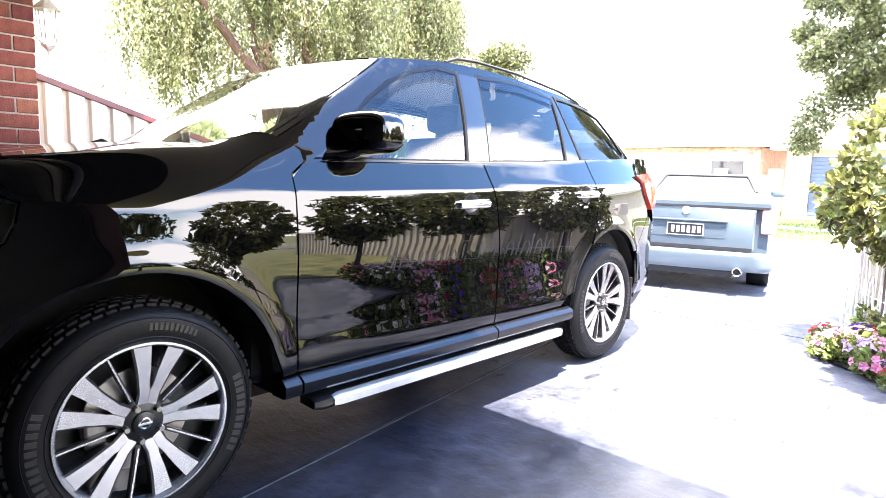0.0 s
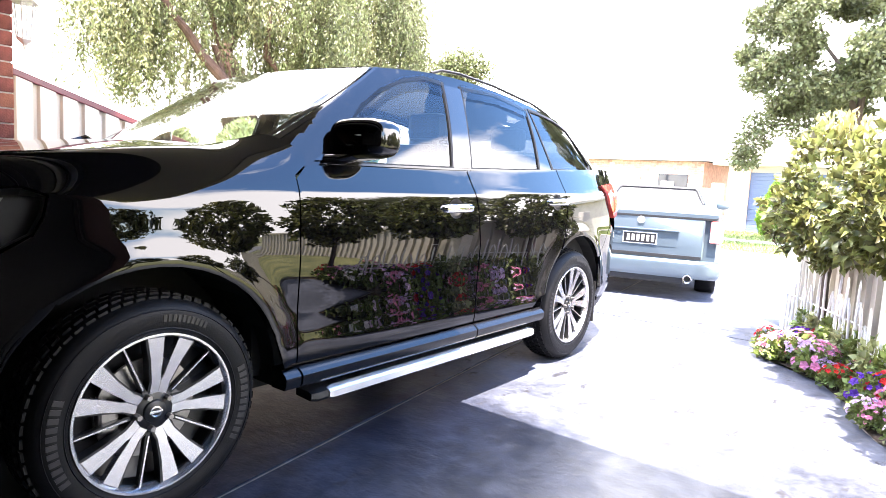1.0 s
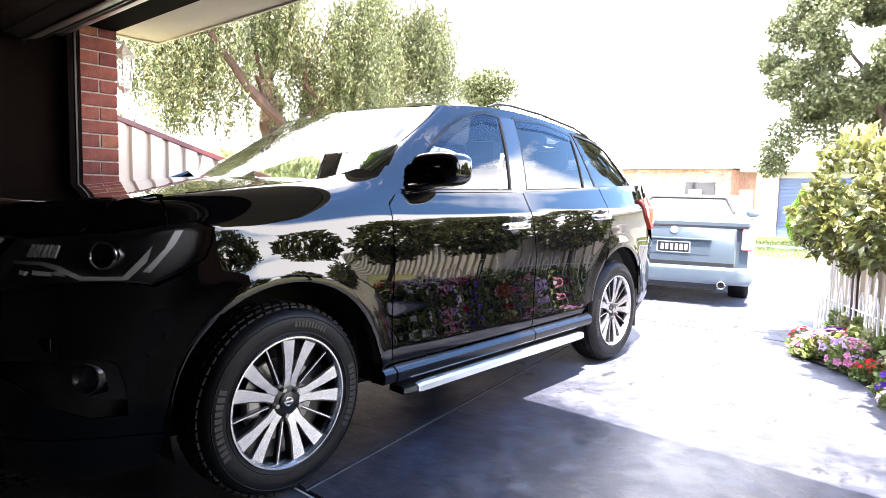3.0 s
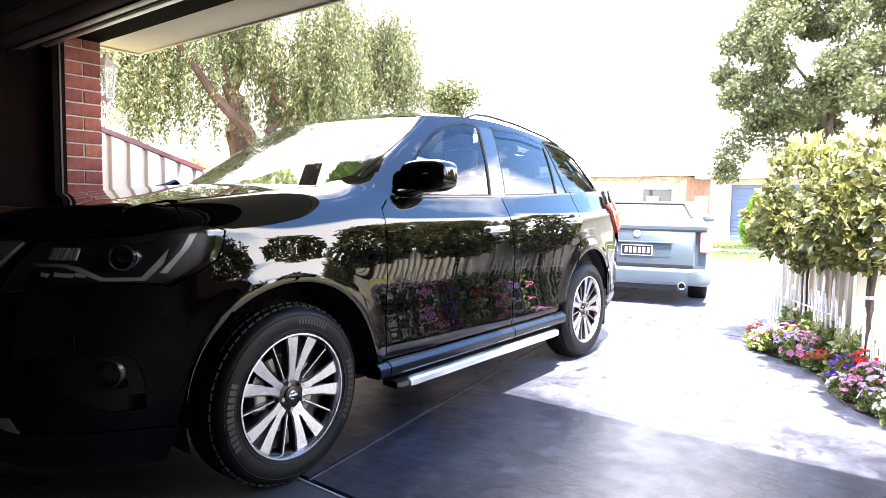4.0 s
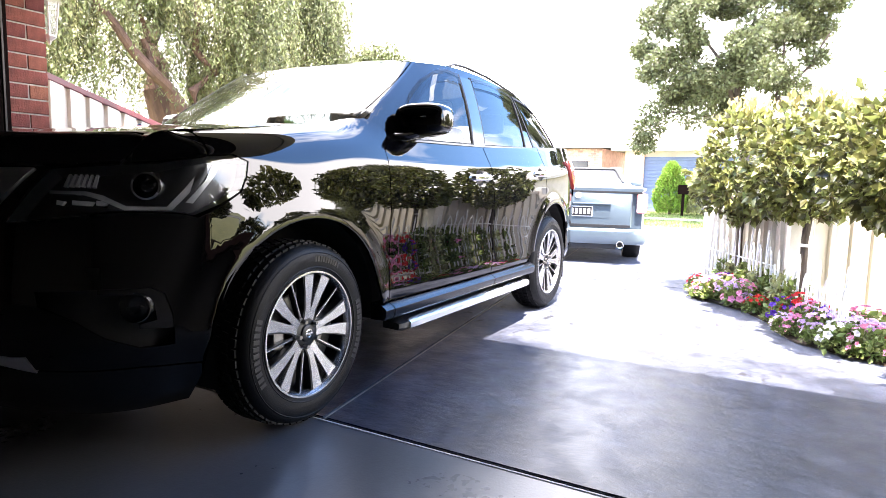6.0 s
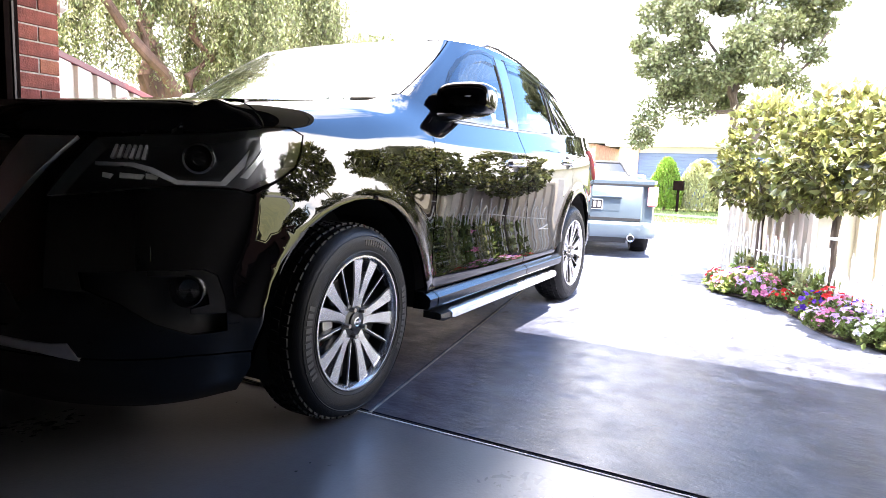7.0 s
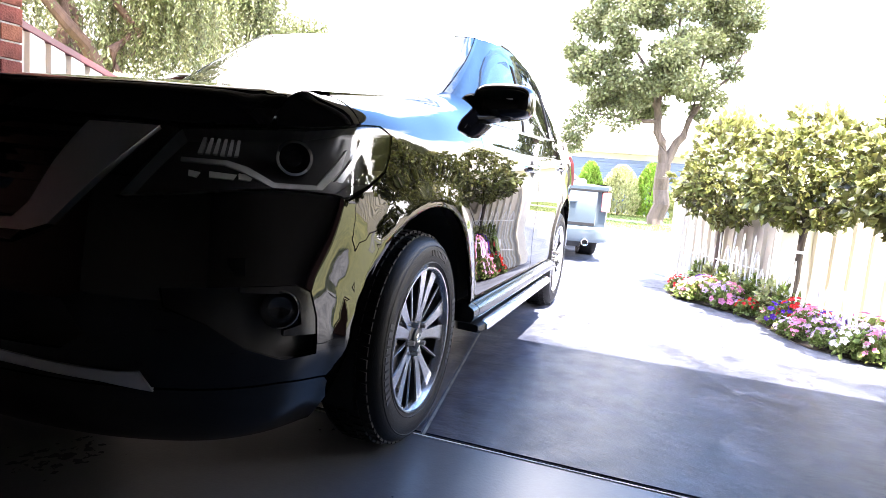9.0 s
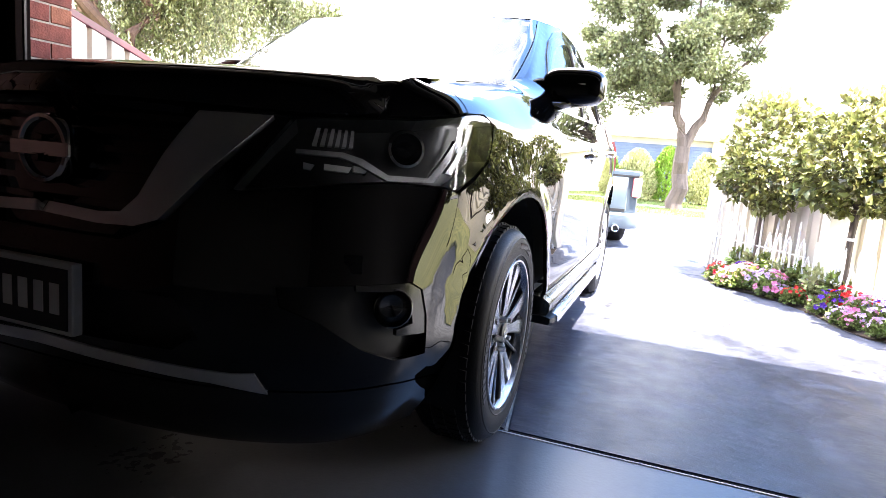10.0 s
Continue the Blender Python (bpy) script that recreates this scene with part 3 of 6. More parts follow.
def brick_mesh(lx, ly, lz):
    bm = bmesh.new()
    box(bm, (-lx / 2, -ly / 2, -lz / 2), (lx / 2, ly / 2, lz / 2), 0.004)
    me = bpy.data.meshes.new("brick")
    bmesh.ops.recalc_face_normals(bm, faces=bm.faces)
    bm.to_mesh(me)
    bm.free()
    me.materials.append(BRICK)
    return me


J = 0.010
STRETCH, HEAD, SIDE = brick_mesh(PX1 - PX0, 0.11, COURSE - J), brick_mesh((PX1 - PX0 - J) / 2, 0.11, COURSE - J), brick_mesh(0.11, 0.235, COURSE - J)


def lay(me, x, y, z, parent):
    ob = adopt(new("brick", me), parent)
    ob.location = (x + random.uniform(-0.0015, 0.0015), y + random.uniform(-0.0015, 0.0015), z)
    return ob


for c in range(25):
    z = COURSE * (c + 0.5)
    if c % 2:
        lay(STRETCH, (PX0 + PX1) / 2, 2.55 + 0.055, z, pier)
        ys = (2.55 + 0.12 + 0.1175, 2.55 + 0.12 + 0.245 + 0.06)
    else:
        for x in (PX0 + (PX1 - PX0 - J) / 4, PX1 - (PX1 - PX0 - J) / 4):
            lay(HEAD, x, 2.55 + 0.055, z, pier)
        ys = (2.55 + 0.12 + 0.06, 2.55 + 0.12 + 0.12 + 0.1225)
    for n_, y in enumerate(ys):
        me = SIDE if (c % 2) == (n_ == 0) else None
        if me:
            lay(me, PX1 - 0.055, y, z, pier)
            lay(me, PX0 + 0.055, y, z, pier)
        else:
            lay(STRETCH, (PX0 + PX1) / 2, y, z, pier)

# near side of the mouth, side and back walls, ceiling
structure("wall_pier_near", one_box((0.15, -3.35, 0), (0.385, GAR_R, 2.36), 0.004), INBRICK, "brick pier on the near side of the garage mouth, shade in its colour", "brick wall")
structure("wall_side_far", one_box((-6.6, 2.66, -0.1), (-0.40, 2.9, 2.62)), INBRICK, "brick side wall inside the garage, coloured dark for its shade", "wall")
# plain panel for unlit brickwork, the lack of light painted as near black
structure("wall_side_panel", one_box((-0.36, 2.63, 0), (0.145, 2.9, 2.62), 0.004), DARKFRAME, "near-black panel in place of the unlit brick beside the garage mouth", "wall panel")
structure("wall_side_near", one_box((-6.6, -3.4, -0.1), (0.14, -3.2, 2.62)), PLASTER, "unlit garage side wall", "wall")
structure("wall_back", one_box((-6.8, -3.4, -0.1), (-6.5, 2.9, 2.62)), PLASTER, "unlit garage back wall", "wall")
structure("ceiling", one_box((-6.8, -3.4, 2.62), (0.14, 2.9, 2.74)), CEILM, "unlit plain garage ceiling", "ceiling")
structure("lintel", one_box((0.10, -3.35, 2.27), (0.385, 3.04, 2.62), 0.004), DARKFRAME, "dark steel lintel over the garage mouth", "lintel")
tr = thing("door_trim", (-0.38, 2.64, 0), "dark bronze metal corner trim on the garage side wall", "trim", kind="structure")
part("strip", one_box((-0.395, 2.615, 0), (-0.365, 2.66, 2.5), 0.004), BRONZE, tr)
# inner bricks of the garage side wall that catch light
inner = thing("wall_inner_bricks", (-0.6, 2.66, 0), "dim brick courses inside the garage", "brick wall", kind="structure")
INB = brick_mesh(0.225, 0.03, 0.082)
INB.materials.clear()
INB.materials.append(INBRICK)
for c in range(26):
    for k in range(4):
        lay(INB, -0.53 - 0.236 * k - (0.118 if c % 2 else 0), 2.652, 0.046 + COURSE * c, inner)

# roller door wound up behind the lintel
roller = thing("roller_door", (-0.15, 0, 2.2), "brown ribbed roller door wound up over the garage mouth", "garage door")
bm = bmesh.new()
lathe(bm, [(0.02, -2.62)] + [(0.19, -2.62), (0.19, 2.54)] + [(0.02, 2.54)], Matrix.Translation((-0.17, 0, 2.30)) @ Matrix.Rotation(radians(-90), 4, "X"), 40)
part("drum", bm, CURTAIN, roller, smooth=True)
for k in range(12):
    a = 2 * math.pi * k / 12
    part("rib", one_box((-0.01, -2.62, -0.006), (0.01, 2.54, 0.006), 0.003, Matrix.Translation((-0.17 + 0.194 * math.cos(a), 0, 2.30 + 0.194 * math.sin(a))) @ Matrix.Rotation(-a + math.pi / 2, 4, "Y")), CURTAIN, roller)
part("curtain", one_box((0.018, -2.62, 2.19), (0.03, 2.54, 2.45), 0.003), CURTAIN, roller)
part("bottom_rail", one_box((0.008, -2.62, 2.165), (0.045, 2.54, 2.20), 0.006), ALU, roller, "pale aluminium bottom rail")
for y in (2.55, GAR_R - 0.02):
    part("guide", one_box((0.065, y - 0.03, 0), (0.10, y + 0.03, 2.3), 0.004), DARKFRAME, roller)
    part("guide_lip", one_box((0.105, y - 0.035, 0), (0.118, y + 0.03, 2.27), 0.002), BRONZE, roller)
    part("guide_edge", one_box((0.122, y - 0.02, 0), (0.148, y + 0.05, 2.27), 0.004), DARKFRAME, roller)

# eaves: soffit lining, fascia, gutter, roof
structure("soffit", one_box((0.386, -3.9, SOFF_Z), (EAVE_X - 0.02, 3.04, SOFF_Z + 0.02)), SOFFIT, "cream painted eave lining", "soffit")
structure("trim_soffit", one_box((0.386, 3.0, SOFF_Z - 0.012), (EAVE_X - 0.02, 3.04, SOFF_Z - 0.0005), 0.002), GUTTER, "cream cover strip at the eave's end", "trim")
structure("fascia", one_box((EAVE_X - 0.02, -3.95, SOFF_Z - 0.012), (EAVE_X, 3.06, SOFF_Z + 0.16), 0.003), GUTTER, "cream fascia board", "fascia")
gut = bmesh.new()
prism(gut, [(0, 0), (0.075, 0.0), (0.10, 0.03), (0.10, 0.10), (0.09, 0.11), (0.085, 0.10), (0.085, 0.035), (0.07, 0.015), (0.01, 0.015), (0.01, 0.10), (0, 0.10)], 7.0, Matrix(((1, 0, 0, EAVE_X), (0, 0, 1, -3.95), (0, 1, 0, SOFF_Z + 0.03), (0, 0, 0, 1))))
structure("gutter", gut, GUTTER, "cream quad gutter along the eave", "gutter")
bm = bmesh.new()
prism(bm, [(EAVE_X + 0.04, 2.50), (-3.4, 4.25), (-7.6, 2.6), (-7.6, 2.75), (-3.4, 4.42), (EAVE_X + 0.04, 2.56)], 7.1, Matrix(((1, 0, 0, 0), (0, 0, 1, -4.0), (0, 1, 0, 0), (0, 0, 0, 1))))
structure("roof", bm, ROOFT, "pale tiled garage roof", "roof")
bm = bmesh.new()
prism(bm, [(0.38, 2.4), (0.38, 2.72), (-3.4, 4.2), (-6.7, 2.75), (-6.7, 2.4)], 0.1, Matrix(((1, 0, 0, 0), (0, 0, 1, 2.92), (0, 1, 0, 0), (0, 0, 0, 1))))
structure("wall_gable", bm, BRICK, "brick gable of the garage", "wall")

# wall lantern beside the mouth
lant = thing("wall_lantern", (0.39, 2.75, 2.0), "white weathered coach lantern on the brick pier", "wall lamp")
LX, LY, LZ = 0.50, 2.72, 2.03
bm = bmesh.new()
sweep(bm, [(0.39, LY, LZ + 0.02), (0.42, LY, LZ + 0.17), (0.46, LY, LZ + 0.225), (LX, LY, LZ + 0.20)], 0.009)
sweep(bm, [(0.39, LY, LZ + 0.0), (0.44, LY, LZ - 0.075), (LX, LY, LZ - 0.12)], 0.006)
box(bm, (0.386, LY - 0.03, LZ - 0.03), (0.398, LY + 0.03, LZ + 0.08), 0.004)
part("bracket", bm, LAMPMET, lant)
bm = bmesh.new()
lathe(bm, [(0.005, 0.23), (0.012, 0.21), (0.02, 0.19), (0.03, 0.175), (0.085, 0.125), (0.09, 0.115), (0.07, 0.115), (0.0, 0.13)], Matrix.Translation((LX, LY, LZ)), 6)
part("cap", bm, LAMPMET, lant)
bm = bmesh.new()
lathe(bm, [(0.0, -0.17), (0.008, -0.16), (0.012, -0.14), (0.03, -0.125), (0.048, -0.11), (0.048, -0.10), (0.0, -0.095)], Matrix.Translation((LX, LY, LZ)), 6)
part("base", bm, LAMPMET, lant)
for k in range(6):
    a, b = math.pi * k / 3, math.pi * (k + 1) / 3
    p = [Vector((LX + r * math.cos(t), LY + r * math.sin(t), LZ + z)) for r, z, t in ((0.044, -0.10, a), (0.068, 0.115, a), (0.068, 0.115, b), (0.044, -0.10, b))]
    mesh_part("pane", p, [(0, 1, 2, 3)], LAMPGL, lant)
    bm = bmesh.new()
    sweep(bm, [p[0], p[1]], 0.005, 6)
    part("bar", bm, LAMPMET, lant)

# raked cream steel fence past the car
fence = thing("side_fence", (1.4, 3.2, 0), "cream ribbed steel fence with a raked maroon capping rail", "fence")
FT = lambda x: max(1.86 - 0.312 * (x - 0.32), 1.20)  # noqa: E731
x = 0.40
while x < 8.6:
    w = 0.148
    pts = [(0, 0.0), (0.024, 0.0), (0.036, 0.032), (w - 0.012, 0.032), (w, 0.0)]
    bm = bmesh.new()
    lo = [bm.verts.new((x + a, 3.2 - d, 0.03)) for a, d in pts]
    hi = [bm.verts.new((x + a, 3.2 - d, FT(x + a) - 0.02)) for a, d in pts]
    bk = [bm.verts.new((x + a, 3.203 - d, FT(x + a) - 0.02)) for a, d in pts]
    for k in range(4):
        bm.faces.new((lo[k], lo[k + 1], hi[k + 1], hi[k]))
        bm.faces.new((hi[k], hi[k + 1], bk[k + 1], bk[k]))
    part("sheet", bm, CREAMF, fence)
    x += w
for a, b in ((0.33, 2.44), (2.44, 8.7)):
    d = Vector((b - a, 0, FT(b) - FT(a)))
    m = Matrix.Translation((a, 3.19, FT(a))) @ Matrix.Rotation(-math.atan2(d.z, d.x), 4, "Y")
    part("capping", one_box((0, -0.03, -0.035), (d.length, 0.03, 0.012), 0.006, m), MAROON, fence)
    part("bottom_rail", one_box((a, 3.165, -0.02), (b, 3.215, 0.05), 0.004), MAROON, fence)
for xp in (0.42, 2.8, 5.2, 7.6):
    part("post", one_box((xp, 3.215, -0.05), (xp + 0.05, 3.26, FT(xp) - 0.02), 0.004), CREAMF, fence)

# ---------------------------------------------------------------- the black car
CY = 0.95
PLAN, PS = spline([(-1.0, 0.95), (-0.988, 0.72), (-0.945, 0.48), (-0.855, 0.27), (-0.735, 0.142), (-0.55, 0.056), (-0.27, 0.005), (0.1, -0.03), (0.6, -0.045), (1.2, -0.05), (1.9, -0.05),
                   (2.5, -0.045), (3.0, -0.03), (3.4, 0.0), (3.7, 0.06), (3.88, 0.17), (3.97, 0.36), (4.02, 0.62), (4.035, 0.95)], 900)
PS = PS - float(np.interp(0.0, PLAN[:, 0], PS))
NOSE, TAIL = float(PS[0]), float(PS[-1])
tang = np.gradient(PLAN, axis=0)
tang /= np.linalg.norm(tang, axis=1, keepdims=True)
NRM = np.stack([-tang[:, 1], tang[:, 0]], 1)            # points into the car
SIDE_IN = curve_table([(0.18, 0.14), (0.26, 0.09), (0.34, 0.052), (0.40, 0.026), (0.44, 0.011), (0.475, 0.0055), (0.51, 0.0065), (0.57, 0.0095), (0.64, 0.0100), (0.72, 0.0065), (0.80, 0.002), (0.87, 0.0), (0.96, 0.004), (1.06, 0.013), (1.10, 0.019), (1.13, 0.032), (1.18, 0.052), (1.24, 0.074), (1.40, 0.115)])
FRONT_IN = curve_table([(0.18, 0.16), (0.22, 0.10), (0.28, 0.055), (0.34, 0.035), (0.40, 0.012), (0.50, 0.0), (0.62, 0.004), (0.75, 0.018), (0.88, 0.035), (0.96, 0.052), (1.02, 0.075), (1.07, 0.105), (1.2, 0.2)])
EDGE_Z = curve_table([(-1.3, 1.10), (-0.7, 1.149), (-0.45, 1.184), (-0.2, 1.213), (0.1, 1.248), (0.3, 1.268), (0.6, 1.290)])   # where bonnet and wing meet
ROLL = 0.20
RISE = lambda s: 0.115 + 0.085 * smooth01((s + 0.40) / 0.45)  # noqa: E731
ARC = lambda s: 0.26 + 0.054 * smooth01((s + 0.40) / 0.45)  # noqa: E731


def front_s(y):
    """The way round the plan at which the nose stands at y."""
    k = PS < 0
    return float(np.interp(-y, -PLAN[k, 1], PS[k]))


def body(s, v):
    """The car's skin: s runs round the plan from the nose (it is x along the flank), v runs up."""
    px, py = np.interp(s, PS, PLAN[:, 0]), np.interp(s, PS, PLAN[:, 1])
    nx, ny = np.interp(s, PS, NRM[:, 0]), np.interp(s, PS, NRM[:, 1])
    wf = smooth01((-0.47 - s) / 0.25)
    z = v
    zs = EDGE_Z(s) - RISE(s)
    wr = smooth01((0.80 - s) / 0.55) if v > zs and wf < 1 else 0.0      # how far the shoulder rolls over into the bonnet
    rolled = lambda w: SIDE_IN(w - 0.05 * smooth01((s - 0.8) / 2.4) * smooth01((w - 0.8) / 0.25))  # noqa: E731
    flank = rolled(v)
    if wr > 0:
        th = min((v - zs) / ARC(s), 1.0) * math.pi / 2
        lean = (rolled(zs) - rolled(zs - 0.01)) / 0.01
        flank = (1 - wr) * flank + wr * (rolled(zs) + lean * RISE(s) * math.sin(th) + ROLL * (1 - math.cos(th)))
        z = (1 - wf) * ((1 - wr) * v + wr * (zs + RISE(s) * math.sin(th))) + wf * v
    ins = (1 - wf) * flank + wf * FRONT_IN(v)
    for wx in (0.0, 2.9):
        r = math.hypot(s - wx, v - 0.40)
        if v < 1.0:
            ins -= 0.015 * math.exp(-((r - 0.475) / 0.055) ** 2)
    return (px + nx * ins, py + ny * ins, z)


def arch(x0, r=0.462, z0=0.40, a0=-0.35, a1=math.pi + 0.35, n=26):
    return [(x0 + r * math.cos(a0 + (a1 - a0) * k / n), z0 + r * math.sin(a0 + (a1 - a0) * k / n)) for k in range(n + 1)]


car = thing("suv", (1.45, CY, 0), "polished black sport utility car parked nose into the garage", "car")


def both(name, loop, surf, material, parent, label="", **kw):
    return [sheet(name, loop, surf, material, parent, label, **kw), sheet(name, loop, surf, material, parent, label, mirror=CY, **kw)]


FL = front_s
# bumper and lower valance, whole width: q runs from the middle of the nose, negative to the other side
def nose(q, v):
    x_, y_, z_ = body(NOSE + abs(q), v)
    return (x_, y_ if q >= 0 else 2 * CY - y_, z_)


Q = lambda s: s - NOSE  # noqa: E731
bl = [(0.0, 0.72), (Q(-1.40), 0.72), (Q(-1.29), 0.768), (Q(-1.16), 0.905), (Q(-1.035), 1.035), (Q(-1.0), 1.035), (Q(-1.085), 0.92), (Q(-1.132), 0.856), (Q(-0.86), 0.888), (Q(-0.73), 0.899), (Q(-0.56), 0.892), (Q(-0.513), 0.882), (Q(-0.40), 0.836), (Q(-0.288), 0.772)]
al = [(s, v) for s, v in arch(0.0) if s < -0.29 and v > 0.40]
bl += [(Q(s), v) for s, v in al] + [(Q(-0.465), 0.368), (Q(-0.70), 0.392), (0, 0.40)]
fogL = [(Q(-1.01), 0.648), (Q(-1.0), 0.600), (Q(-0.90), 0.560), (Q(-0.80), 0.495), (Q(-0.70), 0.455), (Q(-0.59), 0.455), (Q(-0.595), 0.56), (Q(-0.618), 0.632), (Q(-0.66), 0.655), (Q(-0.80), 0.656)]
lm = [(-q, v) for q, v in bl[::-1] if q > 0]
fogR = [(-q, v) for q, v in fogL[::-1]]
low = [(0.0, 0.475), (Q(FL(0.56)), 0.475), (Q(FL(0.50)), 0.52), (Q(FL(0.56)), 0.60), (0.0, 0.61)]
bumper = sheet("front_bumper", bl + lm, nose, PAINT, car, "black front bumper cover", step=0.035, holes=[fogL, fogR, low + [(-q, v) for q, v in low[::-1] if q > 0]])
val = [(0, 0.394), (Q(-0.70), 0.386), (Q(-0.472), 0.362), (Q(-0.50), 0.215), (0, 0.215)]
sheet("valance", val + [(-q, v) for q, v in val[::-1] if q > 0], nose, PAINT, car, "lower bumper lip", step=0.04)
sheet("lower_intake", [(-0.72, 0.46), (0.72, 0.46), (0.72, 0.63), (-0.72, 0.63)], nose, PLASTIC, car, step=0.05, out=-0.04, thick=0)
# bright strip along the lower intake
st = [(0, 0.432), (Q(-1.34), 0.416), (Q(-1.15), 0.405), (Q(-1.018), 0.386), (Q(-1.05), 0.438), (Q(-1.107), 0.433), (Q(-1.348), 0.445), (0, 0.462)]
sheet("lower_strip", st + [(-q, v) for q, v in st[::-1] if q > 0], nose, SATCHROME, car, "bright strip across the lower intake", step=0.03, out=0.006)
# fog lamps
for sg in (1, -1):
    fg = [(sg * q, v) for q, v in fogL]
    rec = sheet("fog_recess", [(sg * (q0), v0) for q0, v0 in [(Q(-1.04), 0.43), (Q(-0.55), 0.43), (Q(-0.55), 0.68), (Q(-1.04), 0.68)]], nose, PLASTIC, car, step=0.04, out=-0.045, thick=0)
    fr = [(Q(-0.70), 0.520), (Q(-0.592), 0.512), (Q(-0.597), 0.56), (Q(-0.620), 0.630), (Q(-0.665), 0.653), (Q(-0.82), 0.654), (Q(-0.82), 0.640), (Q(-0.69), 0.632), (Q(-0.655), 0.61), (Q(-0.645), 0.545), (Q(-0.70), 0.535)]
    sheet("fog_bezel", [(sg * q, v) for q, v in fr], nose, SATIN, car, step=0.02, out=-0.004)
    c = Vector(nose(sg * Q(-0.715), 0.590))
    n0 = Vector((-0.8, -0.55 * sg, 0)).normalized()
    m = Matrix.Translation(c - 0.035 * n0) @ n0.to_track_quat("Z", "Y").to_matrix().to_4x4()
    bm = bmesh.new()
    lathe(bm, [(0.0, -0.01), (0.03, 0.0), (0.043, 0.02), (0.047, 0.03), (0.05, 0.028), (0.05, -0.01)], m, 28)
    fl = part("fog_lamp", bm, DARKCHROME, car, "round fog lamp", smooth=True)
    bm = bmesh.new()
    lathe(bm, [(0.0, 0.034), (0.02, 0.032), (0.035, 0.027), (0.042, 0.02)], m, 28)
    part("lens", bm, LENS, fl, smooth=True)
    part("washer_cover", one_box((-0.002, -0.022, -0.022), (0.003, 0.022, 0.022), 0.001, Matrix.Translation(Vector(nose(sg * Q(-0.83), 0.705)) + 0.001 * n0) @ n0.to_track_quat("-X", "Z").to_matrix().to_4x4()), PAINT, car)

# grille: dark mesh, bars, the V-shaped bright frame, the badge
sheet("grille", [(0, 0.72), (Q(FL(0.78)), 0.72), (Q(FL(0.62)), 0.86), (Q(FL(0.50)), 1.05), (0, 1.06), (-Q(FL(0.50)), 1.05), (-Q(FL(0.62)), 0.86), (-Q(FL(0.78)), 0.72)], nose, GLOSSBLACK, car, "black radiator grille", step=0.05, out=-0.05, thick=0)
for k in range(6):
    z = 0.79 + 0.045 * k
    w = Q(FL(0.72 - 0.04 * k))
    sheet("grille_bar", [(-w, z), (w, z), (w, z + 0.016), (-w, z + 0.016)], nose, GLOSSBLACK, car, step=0.06, out=-0.028, thick=0.02)
vf = [(0, 0.762), (Q(-1.461), 0.752), (Q(-1.36), 0.755), (Q(-1.30), 0.775), (Q(-1.17), 0.91), (Q(-1.045), 1.032), (Q(-1.235), 1.03), (Q(-1.30), 0.93), (Q(-1.356), 0.825), (Q(-1.40), 0.785), (Q(-1.461), 0.780), (0, 0.79)]
for sg in (1, -1):
    sheet("grille_frame", [(sg * q + (0.0005 * sg if q == 0 else 0), v) for q, v in vf], nose, SATCHROME, car, "wide V-shaped bright grille frame", step=0.025, out=0.008, thick=0.03)
bc = Vector(nose(0, 0.915)) + Vector((-0.012, 0, 0))
bmx = Matrix.Translation(bc) @ Matrix.Rotation(radians(-90), 4, "Y")
bm = bmesh.new()
lathe(bm, [(0.068, -0.004), (0.068, 0.008), (0.074, 0.014), (0.082, 0.012), (0.086, 0.0), (0.086, -0.02), (0.068, -0.02), (0.068, -0.004)], bmx, 40)
badge = part("badge_ring", bm, CHROME, car, "plain bright round badge", smooth=True)
part("badge_bar", one_box((-0.012, -0.10, -0.018), (0.012, 0.10, 0.018), 0.006, Matrix.Translation(bc + Vector((-0.008, 0, 0)))), CHROME, badge)
bm = bmesh.new()
cyl(bm, bc + Vector((0.012, 0, 0)), bc, 0.07, seg=32)
part("badge_disc", bm, GLOSSBLACK, badge)

# number plate in a white-edged black holder, its characters as plain bars
px = nose(0, 0.54)[0] - 0.035
PY = CY + 0.03
fp = thing("front_number_plate", (px, CY, 0.54), "black number plate with pale characters and a white edge", "number plate")
part("holder", one_box((px + 0.002, PY - 0.19, 0.48), (px + 0.03, PY + 0.19, 0.655), 0.004), PLATEWHT, fp)
part("plate", one_box((px - 0.003, PY - 0.178, 0.493), (px + 0.001, PY + 0.178, 0.642), 0.001), PLATEBLK, fp)
for k in range(6):
    y0 = PY - 0.155 + 0.053 * k
    part("character_bar", one_box((px - 0.005, y0, 0.53), (px - 0.0032, y0 + 0.032, 0.605), 0.001), PLATEWHT, fp)

